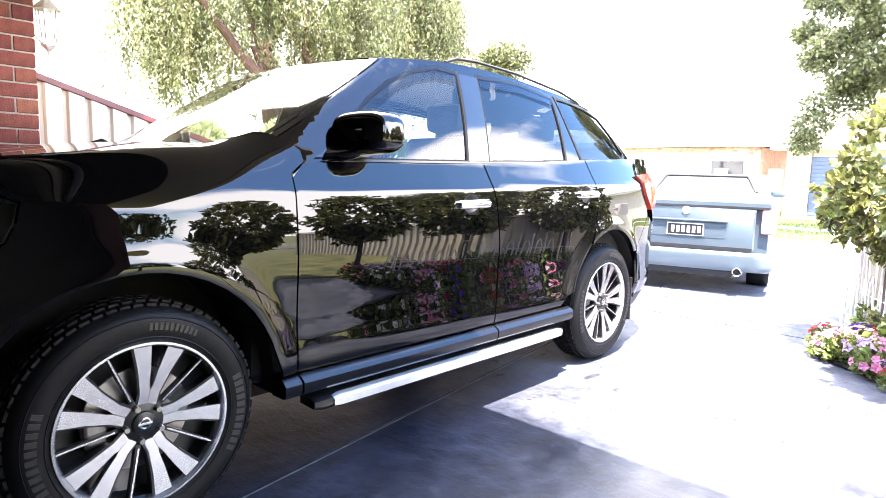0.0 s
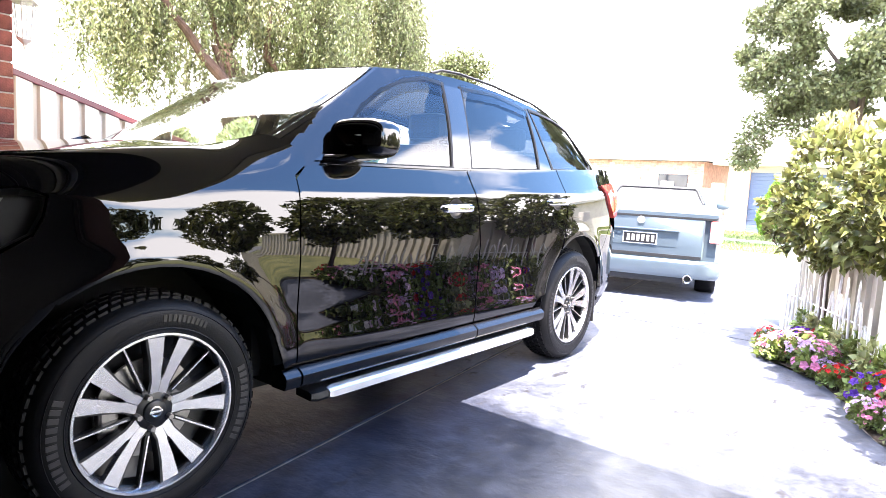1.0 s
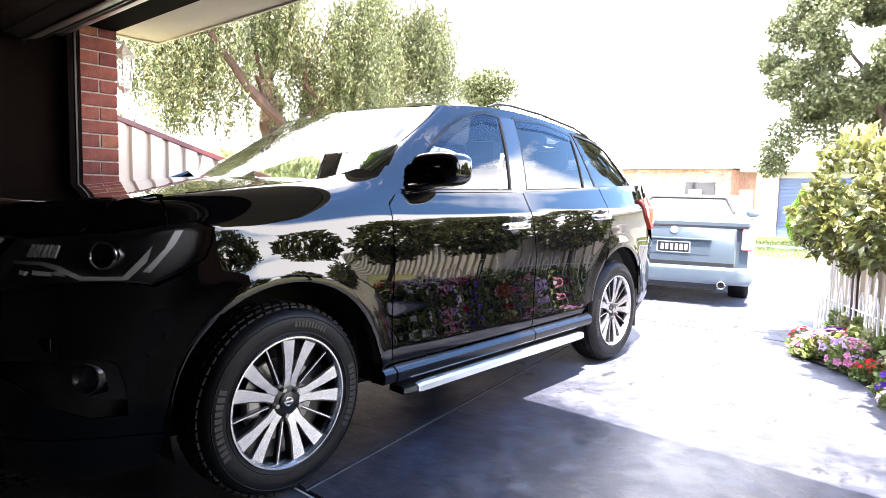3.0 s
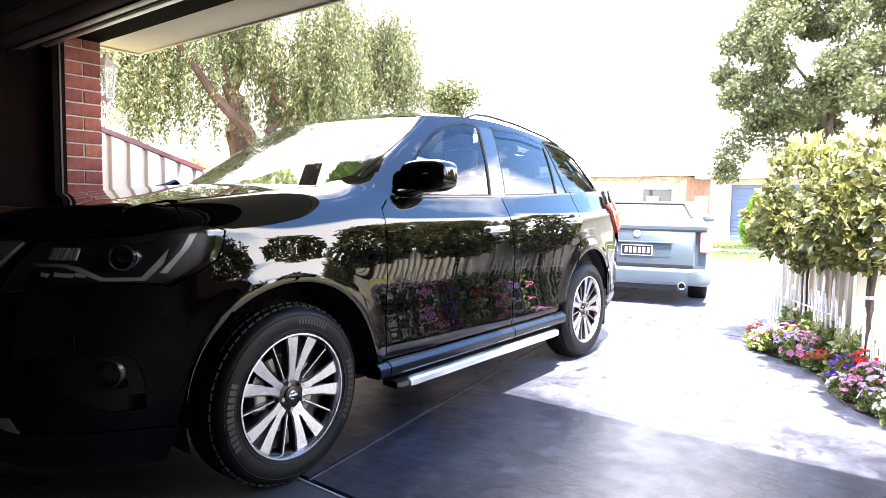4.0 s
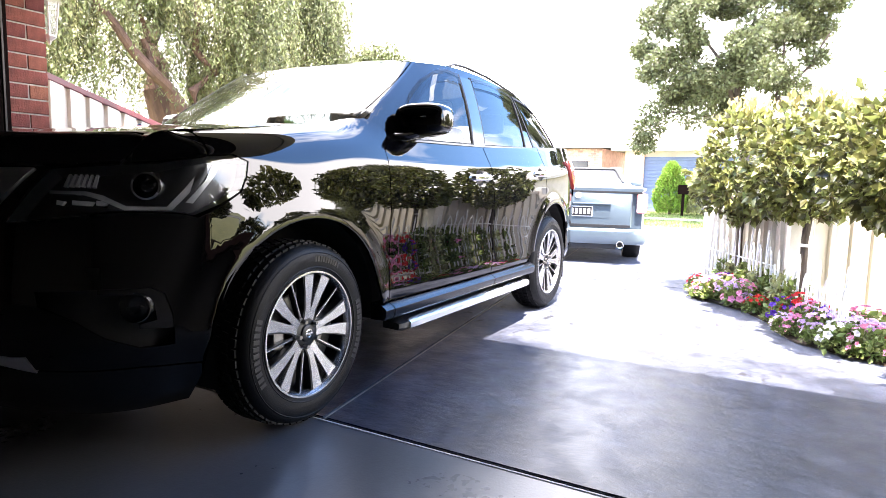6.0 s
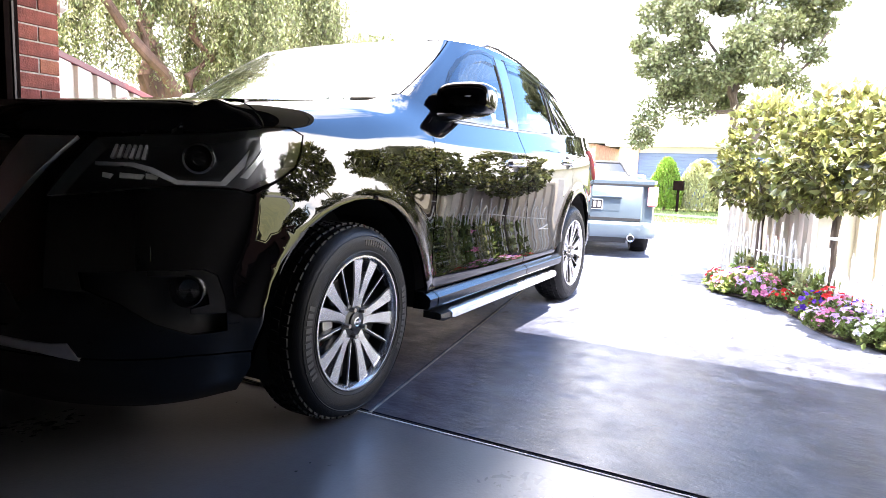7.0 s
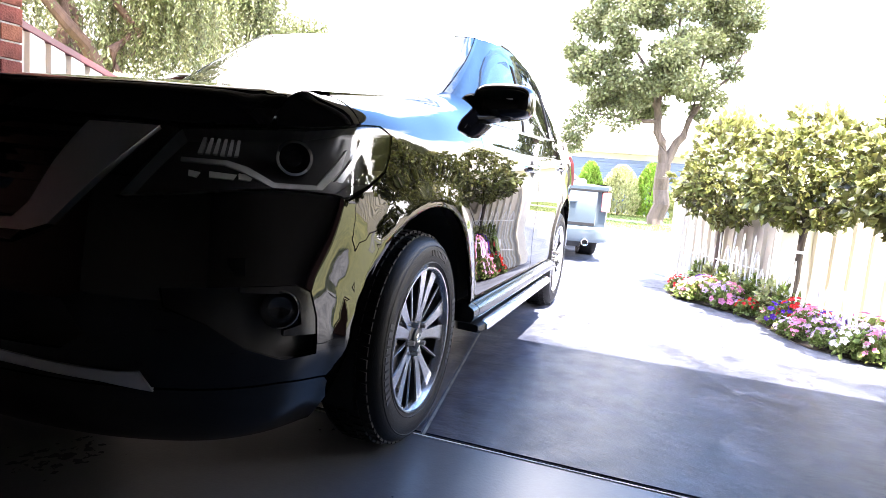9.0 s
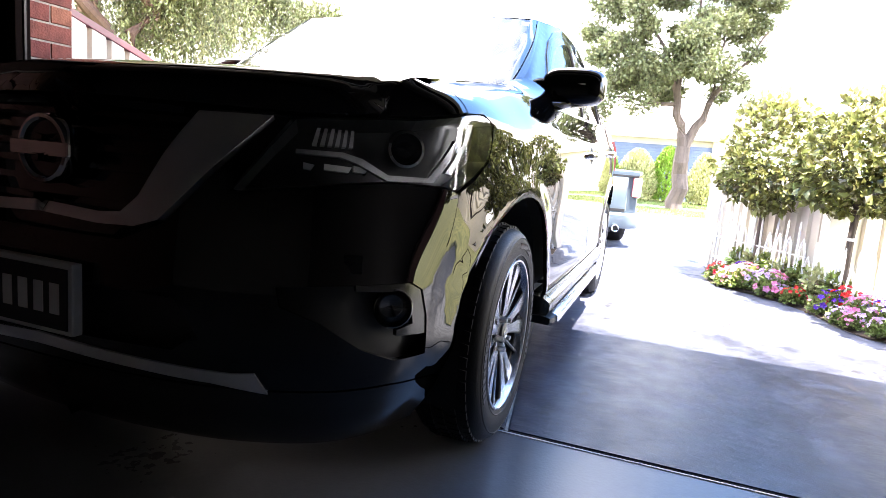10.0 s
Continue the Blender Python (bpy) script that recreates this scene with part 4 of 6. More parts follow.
# headlamps
HL = [(-1.125, 0.862), (-1.08, 0.92), (-0.99, 1.035), (-0.80, 1.048), (-0.62, 1.062), (-0.45, 1.100), (-0.36, 1.105), (-0.303, 1.075), (-0.315, 1.02), (-0.34, 0.97), (-0.42, 0.925), (-0.515, 0.889), (-0.56, 0.898), (-0.73, 0.905), (-0.86, 0.894)]
for mir in (None, CY):
    lamp = sheet("headlamp", HL, body, LENS, car, "dark clear-lensed headlamp", step=0.025, out=0.0, thick=0.0, mirror=mir)
    sheet("reflector_bowl", HL, body, ALLOYDARK, lamp, step=0.03, out=-0.065, thick=-0.06, mirror=mir)
    strip = [(-0.985, 0.968), (-0.86, 0.968), (-0.80, 0.955), (-0.725, 0.920), (-0.60, 0.918), (-0.545, 0.975), (-0.505, 1.02), (-0.525, 0.965), (-0.585, 0.906), (-0.73, 0.906), (-0.815, 0.942), (-0.87, 0.956), (-0.985, 0.958)]
    sheet("running_light", strip, body, LAMPTRIM, lamp, "grey boomerang light strip", step=0.015, out=-0.012, thick=0.012, mirror=mir)
    side = [(-0.515, 0.928), (-0.43, 1.02), (-0.40, 1.07), (-0.428, 1.068), (-0.462, 1.01), (-0.54, 0.932)]
    sheet("side_reflector", side, body, LAMPTRIM, lamp, step=0.02, out=-0.018, thick=0.012, mirror=mir)
    for k in range(6):
        q0 = -0.945 + 0.021 * k
        sheet("reflector_rib", [(q0, 0.984), (q0 + 0.013, 0.984), (q0 + 0.022, 1.026), (q0 + 0.012, 1.026)], body, LAMPTRIM, lamp, step=0.012, out=-0.020, thick=0.012, mirror=mir)
    for q0, q1 in ((-0.965, -0.945), (-0.91, -0.84), (-0.825, -0.79)):
        sheet("lower_reflector", [(q0, 0.925), (q1, 0.922), (q1 + 0.01, 0.936), (q0, 0.940)], body, SILVER, lamp, step=0.012, out=-0.024, thick=0.012, mirror=mir)
    c = Vector(body(-0.665, 0.985))
    n0 = Vector((-0.80, -0.6, 0.05)).normalized()
    if mir:
        c.y, n0.y = 2 * CY - c.y, -n0.y
    m = Matrix.Translation(c - 0.052 * n0) @ n0.to_track_quat("Z", "Y").to_matrix().to_4x4()
    bm = bmesh.new()
    lathe(bm, [(0.036, 0.0), (0.036, 0.035), (0.040, 0.042), (0.047, 0.04), (0.05, 0.03), (0.05, 0.0)], m, 32)
    part("projector_ring", bm, CHROME, lamp, smooth=True)
    bm = bmesh.new()
    lathe(bm, [(0.0, 0.036), (0.015, 0.034), (0.028, 0.026), (0.036, 0.012)], m, 32)
    part("projector_lens", bm, GLOSSBLACK, lamp, smooth=True)

# wings with their arches
top = [(s, EDGE_Z(s) - RISE(s) + ARC(s)) for s in np.linspace(-0.44, 0.47, 12)]
wing = [(-0.281, 0.768), (-0.40, 0.829), (-0.508, 0.876), (-0.415, 0.917), (-0.334, 0.966), (-0.308, 1.02), (-0.296, 1.078), (-0.356, 1.112), (-0.45, 1.107)] + top + [(0.60, 1.262), (0.60, 1.218), (0.535, 1.172), (0.532, 0.95), (0.533, 0.435), (0.475, 0.435)]
wing += [(s, v) for s, v in arch(0.0) if v > 0.455 and not (s < -0.27 and v < 0.78)]
both("front_wing", wing, body, PAINT, car, step=0.028)
# doors
fd = [(0.540, 0.435), (1.700, 0.435), (1.712, 0.62), (1.708, 0.85), (1.685, 1.05), (1.640, 1.236), (1.2, 1.224), (0.70, 1.214), (0.60, 1.212), (0.540, 1.16), (0.539, 0.9)]
rd = [(1.710, 0.435), (2.33, 0.435), (2.395, 0.50)] + [(s, v) for s, v in arch(2.9)[::-1] if s < 2.62 and v > 0.5] + [(2.66, 0.86), (2.70, 1.0), (2.68, 1.15), (2.63, 1.292), (2.3, 1.268), (1.65, 1.237), (1.695, 1.05), (1.718, 0.85), (1.722, 0.62)]
hb = lambda x, z: [(x + 0.062 * math.cos(a), z + 0.050 * math.sin(a)) for a in np.linspace(0, 2 * math.pi, 18)[:-1]]  # noqa: E731
def handle(x, z, parent, mir):
    """A bowl let into the door and a chrome pull across it."""
    def bowl(u, v):
        p = body(u, v)
        r = min(1.0, math.hypot((u - x) / 0.062, (v - z) / 0.050))
        return (p[0], p[1] + 0.032 * (1 - r * r), p[2])
    sheet("handle_bowl", hb(x, z), bowl, PLASTIC, parent, step=0.012, thick=0, mirror=mir)
    y0 = body(x, z)[1]
    bm = bmesh.new()
    sweep(bm, [(x - 0.105, y0 + 0.014, z), (x - 0.09, y0 - 0.008, z), (x - 0.04, y0 - 0.020, z + 0.002), (x + 0.04, y0 - 0.022, z + 0.004), (x + 0.10, y0 - 0.010, z + 0.002), (x + 0.118, y0 + 0.014, z)], [0.014, 0.019, 0.019, 0.021, 0.022, 0.016], 14, 1.1)
    if mir:
        for v in bm.verts:
            v.co.y = 2 * CY - v.co.y
    part("door_handle", bm, CHROME, parent, "chrome door handle", smooth=True)


def bar_profile(prof, x0, x1, mir=None, taper=0.0):
    bm = bmesh.new()
    ends = [(x0, 1 - taper), (x0 + 0.03, 1), (x1 - 0.03, 1), (x1, 1 - taper)] if taper else [(x0, 1), (x1, 1)]
    cy_, cz_ = np.mean(prof, axis=0)
    rings = [[bm.verts.new((xx, cy_ + (y - cy_) * k, cz_ + (z - cz_) * k)) for y, z in prof] for xx, k in ends]
    for a, b in zip(rings, rings[1:]):
        for k in range(len(prof)):
            j = (k + 1) % len(prof)
            bm.faces.new((a[k], a[j], b[j], b[k]))
    bm.faces.new(rings[0][::-1])
    bm.faces.new(rings[-1])
    if mir:
        for v in bm.verts:
            v.co.y = 2 * CY - v.co.y
    return bm


GARN = [(0.02, 0.432), (-0.030, 0.430), (-0.062, 0.412), (-0.072, 0.400), (-0.070, 0.368), (-0.058, 0.352), (0.02, 0.350)]
for mir in (None, CY):
    d1 = sheet("front_door", fd, body, PAINT, car, step=0.026, holes=[hb(1.50, 1.045)], mirror=mir)
    handle(1.50, 1.045, d1, mir)
    d2 = sheet("rear_door", rd, body, PAINT, car, step=0.026, holes=[hb(2.56, 1.085)], mirror=mir)
    handle(2.56, 1.085, d2, mir)
    part("door_garnish", bar_profile(GARN, 0.545, 1.700, mir), SATIN, d1, "satin dark lower door trim", smooth=True)
    part("door_garnish", bar_profile(GARN, 1.712, 2.42, mir), SATIN, d2, "satin dark lower door trim", smooth=True)
    part("wing_garnish", bar_profile(GARN, 0.465, 0.535, mir), SATIN, car, smooth=True)

# quarter panels, rear bumper, tailgate
qt = [(2.67, 0.86), (2.71, 1.0), (2.69, 1.15), (2.64, 1.293), (3.0, 1.308), (3.46, 1.33), (3.82, 1.335), (3.82, 1.16), (3.56, 1.222), (3.31, 1.203), (3.40, 1.158), (3.443, 1.08), (3.47, 1.02), (3.52, 0.93), (3.45, 0.85), (3.33, 0.70)]
qt += [(s, v) for s, v in arch(2.9) if v > 0.66 and s > 2.62]
both("quarter_panel", qt, body, PAINT, car, step=0.028)
def tail(q, v):
    x_, y_, z_ = body(TAIL - abs(q), v)
    return (x_, y_ if q >= 0 else 2 * CY - y_, z_)


T = lambda s: TAIL - s  # noqa: E731
rb = [(0, 0.36), (T(3.33), 0.36)] + [(T(s), v) for s, v in arch(2.9)[::-1] if s > 3.28 and 0.42 < v < 0.69] + [(T(3.335), 0.70), (T(3.455), 0.845), (T(3.53), 0.925), (T(3.7), 0.86), (0, 0.78)]
sheet("rear_bumper", rb + [(-q, v) for q, v in rb[::-1] if q > 0], tail, PAINT, car, step=0.04, flip=True)
tgl = [(0, 0.79), (T(3.72), 0.87), (T(3.62), 1.0), (T(3.64), 1.18), (T(3.80), 1.235), (0, 1.25)]
sheet("tailgate", tgl + [(-q, v) for q, v in tgl[::-1] if q > 0], tail, PAINT, car, step=0.045, flip=True)
TLP = [(3.445, 1.08), (3.40, 1.16), (3.30, 1.205), (3.56, 1.225), (3.78, 1.17), (3.80, 1.06), (3.70, 1.00), (3.56, 0.97)]
both("tail_lamp", TLP, body, REDLENS, car, "red wrap-round tail lamp", step=0.025, out=0.018, thick=0.04)
sheet("bumper_lower", [(-T(3.32), 0.25), (T(3.32), 0.25), (T(3.32), 0.352), (-T(3.32), 0.352)], tail, PLASTIC, car, step=0.06, flip=True)

# bonnet and scuttle
LAMP_TOP = curve_table([(-1.7, 1.052), (-0.99, 1.042), (-0.80, 1.054), (-0.62, 1.069), (-0.455, 1.107)])


def crest(x, y):
    t = abs(y - CY) / 0.72
    return EDGE_Z(x) + 0.018 * (1 - t * t)


def inset_at(q, d):
    return tuple(float(np.interp(q, PS, PLAN[:, k]) + d * np.interp(q, PS, NRM[:, k])) for k in (0, 1))


def bonnet(x, y):
    """The bonnet's skin: nearly flat on top, rolled down over the nose and the lamps."""
    yy = CY - abs(y - CY)
    d2 = (PLAN[:, 0] - x) ** 2 + (PLAN[:, 1] - yy) ** 2
    i = int(np.argmin(d2))
    q = float(PS[i])
    u = min(1.0, (math.sqrt(float(d2[i])) - 0.085) / 0.17)
    top_z = crest(x, y)
    fall = (top_z - LAMP_TOP(q) - 0.004) * (1 - smooth01((q + 0.70) / 0.13))
    return (x, y, top_z - fall * (1 - u) ** 2)


SHUT = [(q, LAMP_TOP(-0.72) + (1.31 - LAMP_TOP(-0.72)) * ((q + 0.72) / 0.265) ** 0.8) for q in np.linspace(-0.72, -0.455, 10)]
both("wing_nose", [(q, LAMP_TOP(q) + 0.004) for q in np.linspace(-0.70, -0.456, 9)] + [(q, v - 0.006) for q, v in SHUT[:0:-1]], body, PAINT, car, step=0.022)
hood = [inset_at(q, 0.088) for q in np.linspace(NOSE, -0.74, 32)] + [body(q, v)[:2] for q, v in SHUT]
hood += [(-0.40, 0.186), (-0.2, 0.184), (0.1, 0.184), (0.22, 0.184), (0.268, 0.196), (0.285, 0.230), (0.278, 0.33), (0.25, 0.45), (0.205, 0.62), (0.175, 0.80), (0.17, CY)]
sheet("bonnet", hood + [(x, 2 * CY - y) for x, y in hood[::-1] if y < CY - 0.001], bonnet, PAINT, car, "black clamshell bonnet", step=0.03)
def scuttle(x, y):
    p = bonnet(min(x, 0.5), y)
    return (x, y, p[2] - 0.022)


sc = [(0.174, CY), (0.179, 0.80), (0.209, 0.62), (0.254, 0.45), (0.282, 0.33), (0.290, 0.230), (0.40, 0.17), (0.50, 0.20), (0.46, 0.36), (0.40, 0.55), (0.36, 0.75), (0.35, CY)]
sheet("scuttle_panel", sc + [(x, 2 * CY - y) for x, y in sc[::-1] if y < CY], scuttle, PLASTIC, car, step=0.04)

# cabin: rings at the waist and at the roof
def ring(points):
    p = np.array(points, float)
    q = np.vstack([2 * p[0] - p[1], p, 2 * p[-1] - p[-2]])
    out = []
    for i in range(1, len(q) - 2):
        t = np.linspace(0, 1, 60, endpoint=False)[:, None]
        a, b, c, d = q[i - 1], q[i], q[i + 1], q[i + 2]
        out.append(0.5 * (2 * b + (c - a) * t + (2 * a - 5 * b + 4 * c - d) * t**2 + (3 * b - a - 3 * c + d) * t**3))
    return np.vstack(out + [p[-1:]])


LOWR = ring([(0.25, 0.95), (0.268, 0.72), (0.33, 0.46), (0.405, 0.235), (0.44, 0.168), (0.47, 0.143), (0.60, 0.112), (0.76, 0.076), (1.1, 0.042), (1.6, 0.03), (2.2, 0.035), (2.9, 0.052), (3.35, 0.09), (3.68, 0.18), (3.86, 0.42), (3.92, 0.95)])
TOPR = ring([(1.065, 0.95), (1.075, 0.76), (1.098, 0.54), (1.14, 0.34), (1.165, 0.29), (1.19, 0.274), (1.25, 0.260), (1.36, 0.236), (1.6, 0.217), (1.9, 0.205), (2.3, 0.21), (2.75, 0.235), (3.10, 0.28), (3.36, 0.37), (3.50, 0.60), (3.53, 0.95)])
Z0, Z1 = 1.215, 1.70


def rings(z):
    f = (z - Z0) / (Z1 - Z0)
    g = f + 0.10 * f * (1 - f)
    bow = np.stack([np.zeros(len(LOWR)), -0.03 * 4 * f * (1 - f) * np.ones(len(LOWR))], 1) * (0.6 if 0 < f < 1 else 0)
    return (1 - f) * LOWR + f * TOPR + bow * np.clip((0.95 - LOWR[:, 1:2]) / 0.6, 0, 1)


def sag(x, z):
    f = max(0.0, (z - Z0) / (Z1 - Z0))
    return z + (0.034 * smooth01((x - 1.02) / 0.65) * (1 - smooth01((x - 2.6) / 0.9)) - 0.085 * smooth01((x - 1.7) / 1.7)) * f


def cabin(x, z):
    r = rings(z)
    return (x, float(np.interp(x, r[:, 0], r[:, 1])), sag(x, z))


def screen(y, z):
    r = rings(z)
    k = len(r) // 2
    yy = CY - abs(y - CY)
    return (float(np.interp(-yy, -r[:k, 1], r[:k, 0])), y, z + 0.0)


def back(y, z):
    r = rings(z)[::-1]
    k = len(r) // 2
    yy = CY - abs(y - CY)
    x_ = float(np.interp(-yy, -r[:k, 1], r[:k, 0]))
    return (x_, y, sag(x_, z))


AX = [(0.47 + 1.612 * (z - 1.25), z) for z in np.linspace(1.25, Z1, 9)]      # edge of the windscreen on the roof pillar
W1 = [(0.80, 1.234), (1.2, 1.238), (1.545, 1.246), (1.58, 1.45), (1.612, 1.652), (1.48, 1.668), (1.32, 1.642), (1.165, 1.580), (1.03, 1.494), (0.90, 1.385), (0.84, 1.31)]
W2 = [(1.712, 1.249), (2.1, 1.262), (2.45, 1.280), (2.462, 1.47), (2.468, 1.655), (2.1, 1.672), (1.762, 1.650), (1.735, 1.45)]
W3 = [(2.640, 1.294), (3.10, 1.318), (3.30, 1.345), (3.335, 1.38), (3.25, 1.52), (3.13, 1.645), (2.9, 1.672), (2.515, 1.662), (2.57, 1.47)]
frame_loop = [(0.47, 1.23), (0.6, 1.205), (1.6, 1.226), (2.2, 1.25), (2.64, 1.28), (3.46, 1.318), (3.66, 1.33), (3.55, 1.50), (3.42, 1.66), (3.36, 1.70), (2.6, 1.702), (1.9, 1.702), (1.4, 1.702)] + [(x_ + 0.016, z_) for x_, z_ in AX[::-1]]
for mir in (None, CY):
    sf = sheet("side_frame", frame_loop, cabin, PAINT, car, "black roof pillars and window frames", step=0.03, holes=[W1, W2, W3], mirror=mir)
    for w, nm in ((W1, "front_side_window"), (W2, "rear_side_window"), (W3, "quarter_window")):
        sheet(nm, w, cabin, FRONTGL if w is W1 else TINT, car, "dark tinted side glass", step=0.035, thick=0, out=-0.004, mirror=mir)
    sheet("pillar_cover", [(1.553, 1.248), (1.704, 1.250), (1.728, 1.45), (1.756, 1.648), (1.620, 1.650), (1.588, 1.45)], cabin, GLOSSBLACK, sf, step=0.03, out=0.004, thick=0.004, mirror=mir)
    sheet("waist_strip", [(0.72, 1.220), (1.6, 1.236), (2.2, 1.256), (2.64, 1.284), (3.3, 1.332), (3.3, 1.340), (2.64, 1.2925), (2.2, 1.265), (1.6, 1.245), (0.78, 1.231)], cabin, SATIN, sf, step=0.03, out=0.006, thick=0.006, mirror=mir)
    for w in (W1, W2, W3):
        cx_, cz_ = np.mean(w, axis=0)
        grow = [(x_ + 0.013 * math.copysign(1, x_ - cx_) * min(1, abs(x_ - cx_) / 0.12), z_ + 0.012 * math.copysign(1, z_ - cz_) * min(1, abs(z_ - cz_) / 0.08)) for x_, z_ in w]
        sheet("window_seal", grow, cabin, RUBBER, sf, "black rubber window seal", step=0.03, holes=[[(cx_ + 0.985 * (x_ - cx_), cz_ + 0.97 * (z_ - cz_)) for x_, z_ in w]], out=0.003, thick=0.008, mirror=mir)
    v1 = [(0.90, 1.40), (1.03, 1.512), (1.165, 1.598), (1.32, 1.660), (1.48, 1.684), (1.60, 1.672), (1.588, 1.598), (1.46, 1.612), (1.33, 1.592), (1.20, 1.545), (1.08, 1.475), (0.97, 1.40)]
    v2 = [(1.765, 1.668), (2.1, 1.688), (2.45, 1.672), (2.445, 1.604), (2.1, 1.618), (1.758, 1.600)]
    sheet("weather_shield", v1, cabin, VISOR, sf, "smoked plastic weather shield", step=0.025, out=0.008, thick=0.003, mirror=mir)
    sheet("weather_shield", v2, cabin, VISOR, sf, "smoked plastic weather shield", step=0.025, out=0.008, thick=0.003, mirror=mir)
    sheet("mirror_sail", [(0.70, 1.232), (0.82, 1.238), (0.885, 1.33), (0.85, 1.33)], cabin, GLOSSBLACK, sf, step=0.02, out=0.006, thick=0.006, mirror=mir)
half = [(CY, 1.235), (0.6, 1.235), (0.42, 1.240)] + [(cabin(x_ - 0.004, z_)[1] + 0.003, z_) for x_, z_ in AX[:-1]] + [(cabin(1.175, 1.69)[1] + 0.003, 1.692), (0.55, 1.694), (0.75, 1.695), (CY, 1.695)]
sheet("windscreen", half + [(2 * CY - y, z) for y, z in half[::-1] if y < CY], screen, SCREEN, car, "clear raked windscreen", step=0.04, thick=0, out=0.003, flip=True)
for mir in (None, CY):
    sheet("screen_edging", [(cabin(x_ - 0.004, z_)[1] + 0.004, z_) for x_, z_ in AX] + [(cabin(x_ - 0.004, z_)[1] + 0.030, z_ - 0.004) for x_, z_ in AX[::-1]], screen, GLOSSBLACK, car, step=0.03, thick=0.004, out=0.004, flip=True, mirror=mir)
    sheet("pillar_edge", [(x_ - 0.003, z_) for x_, z_ in AX] + [(x_ + 0.018, z_) for x_, z_ in AX[::-1]], cabin, GLOSSBLACK, car, step=0.008, thick=0, out=0.001, mirror=mir)
hb2 = [(CY, 1.275), (0.6, 1.275), (0.36, 1.30), (0.44, 1.52), (0.52, 1.62), (0.7, 1.64), (CY, 1.645)]
sheet("rear_window", hb2 + [(2 * CY - y, z) for y, z in hb2[::-1] if y < CY], back, TINT, car, step=0.05, thick=0, out=0.003)
hb3 = [(CY, 1.225), (0.5, 1.225), (0.25, 1.23), (0.40, 1.60), (0.47, 1.70), (CY, 1.70)]
sheet("rear_frame", hb3 + [(2 * CY - y, z) for y, z in hb3[::-1] if y < CY], back, PAINT, car, step=0.05, holes=[hb2 + [(2 * CY - y, z) for y, z in hb2[::-1] if y < CY]])


def roof(x, y):
    r = TOPR
    w = CY - float(np.interp(x, r[:, 0], r[:, 1]))
    t = min(1.0, abs(y - CY) / max(w, 0.05))
    e0 = smooth01((x - 1.02) / 0.5)
    return (x, y, sag(x, 1.70) + 0.066 * (1 - t ** 2.6) * e0 + 0.0)


rf = [(float(x), float(y)) for x, y in TOPR[::12]] + [(3.34, 0.95)]
sheet("roof_panel", rf + [(x, 2 * CY - y) for x, y in rf[::-1] if y < CY - 0.001], roof, PAINT, car, "black roof panel", step=0.05)
for sg in (1, -1):
    bm = bmesh.new()
    pth = [(x, CY - sg * (CY - float(np.interp(x, TOPR[:, 0], TOPR[:, 1])) - 0.06), roof(x, 0.4)[2] + h) for x, h in ((1.62, -0.02), (1.70, 0.006), (1.85, 0.014), (2.2, 0.016), (2.7, 0.014), (2.95, 0.006), (3.05, -0.02))]
    sweep(bm, pth, 0.010, 10, 0.8)
    part("roof_rail", bm, BRONZE, car, "slim dark roof rail", smooth=True)
part("spoiler", one_box((3.18, 0.42, 1.600), (3.46, 1.48, 1.635), 0.014), PAINT, car)

# wipers
for y0, y1 in ((1.55, 0.95), (0.95, 0.42)):
    bm = bmesh.new()
    p0, p1 = Vector(screen(y0, 1.235)), Vector(screen(y1, 1.25))
    sweep(bm, [p0 + Vector((-0.03, 0, 0.0)), p0 + Vector((-0.03, 0, 0.025)), (p0 + p1) / 2 + Vector((-0.10, 0, 0.015)), p1 + Vector((-0.03, 0, 0.02))], 0.007, 8)
    part("wiper", bm, PLASTIC, car)

# door mirrors
def blob(bm, c, r, p=2.6, nu=28, nv=18):
    rows = []
    sp = lambda w, e: math.copysign(abs(w) ** e, w)  # noqa: E731
    for j in range(nv + 1):
        f = -math.pi / 2 + math.pi * j / nv
        rows.append([bm.verts.new((c[0] + r[0] * sp(math.cos(f), 2 / p) * sp(math.cos(2 * math.pi * k / nu), 2 / p),
                                   c[1] + r[1] * sp(math.cos(f), 2 / p) * sp(math.sin(2 * math.pi * k / nu), 2 / p),
                                   c[2] + r[2] * sp(math.sin(f), 2 / p))) for k in range(nu)])
    for a, b in zip(rows, rows[1:]):
        for k in range(nu):
            bm.faces.new((a[k], a[(k + 1) % nu], b[(k + 1) % nu], b[k]))
    bmesh.ops.remove_doubles(bm, verts=bm.verts, dist=1e-5)


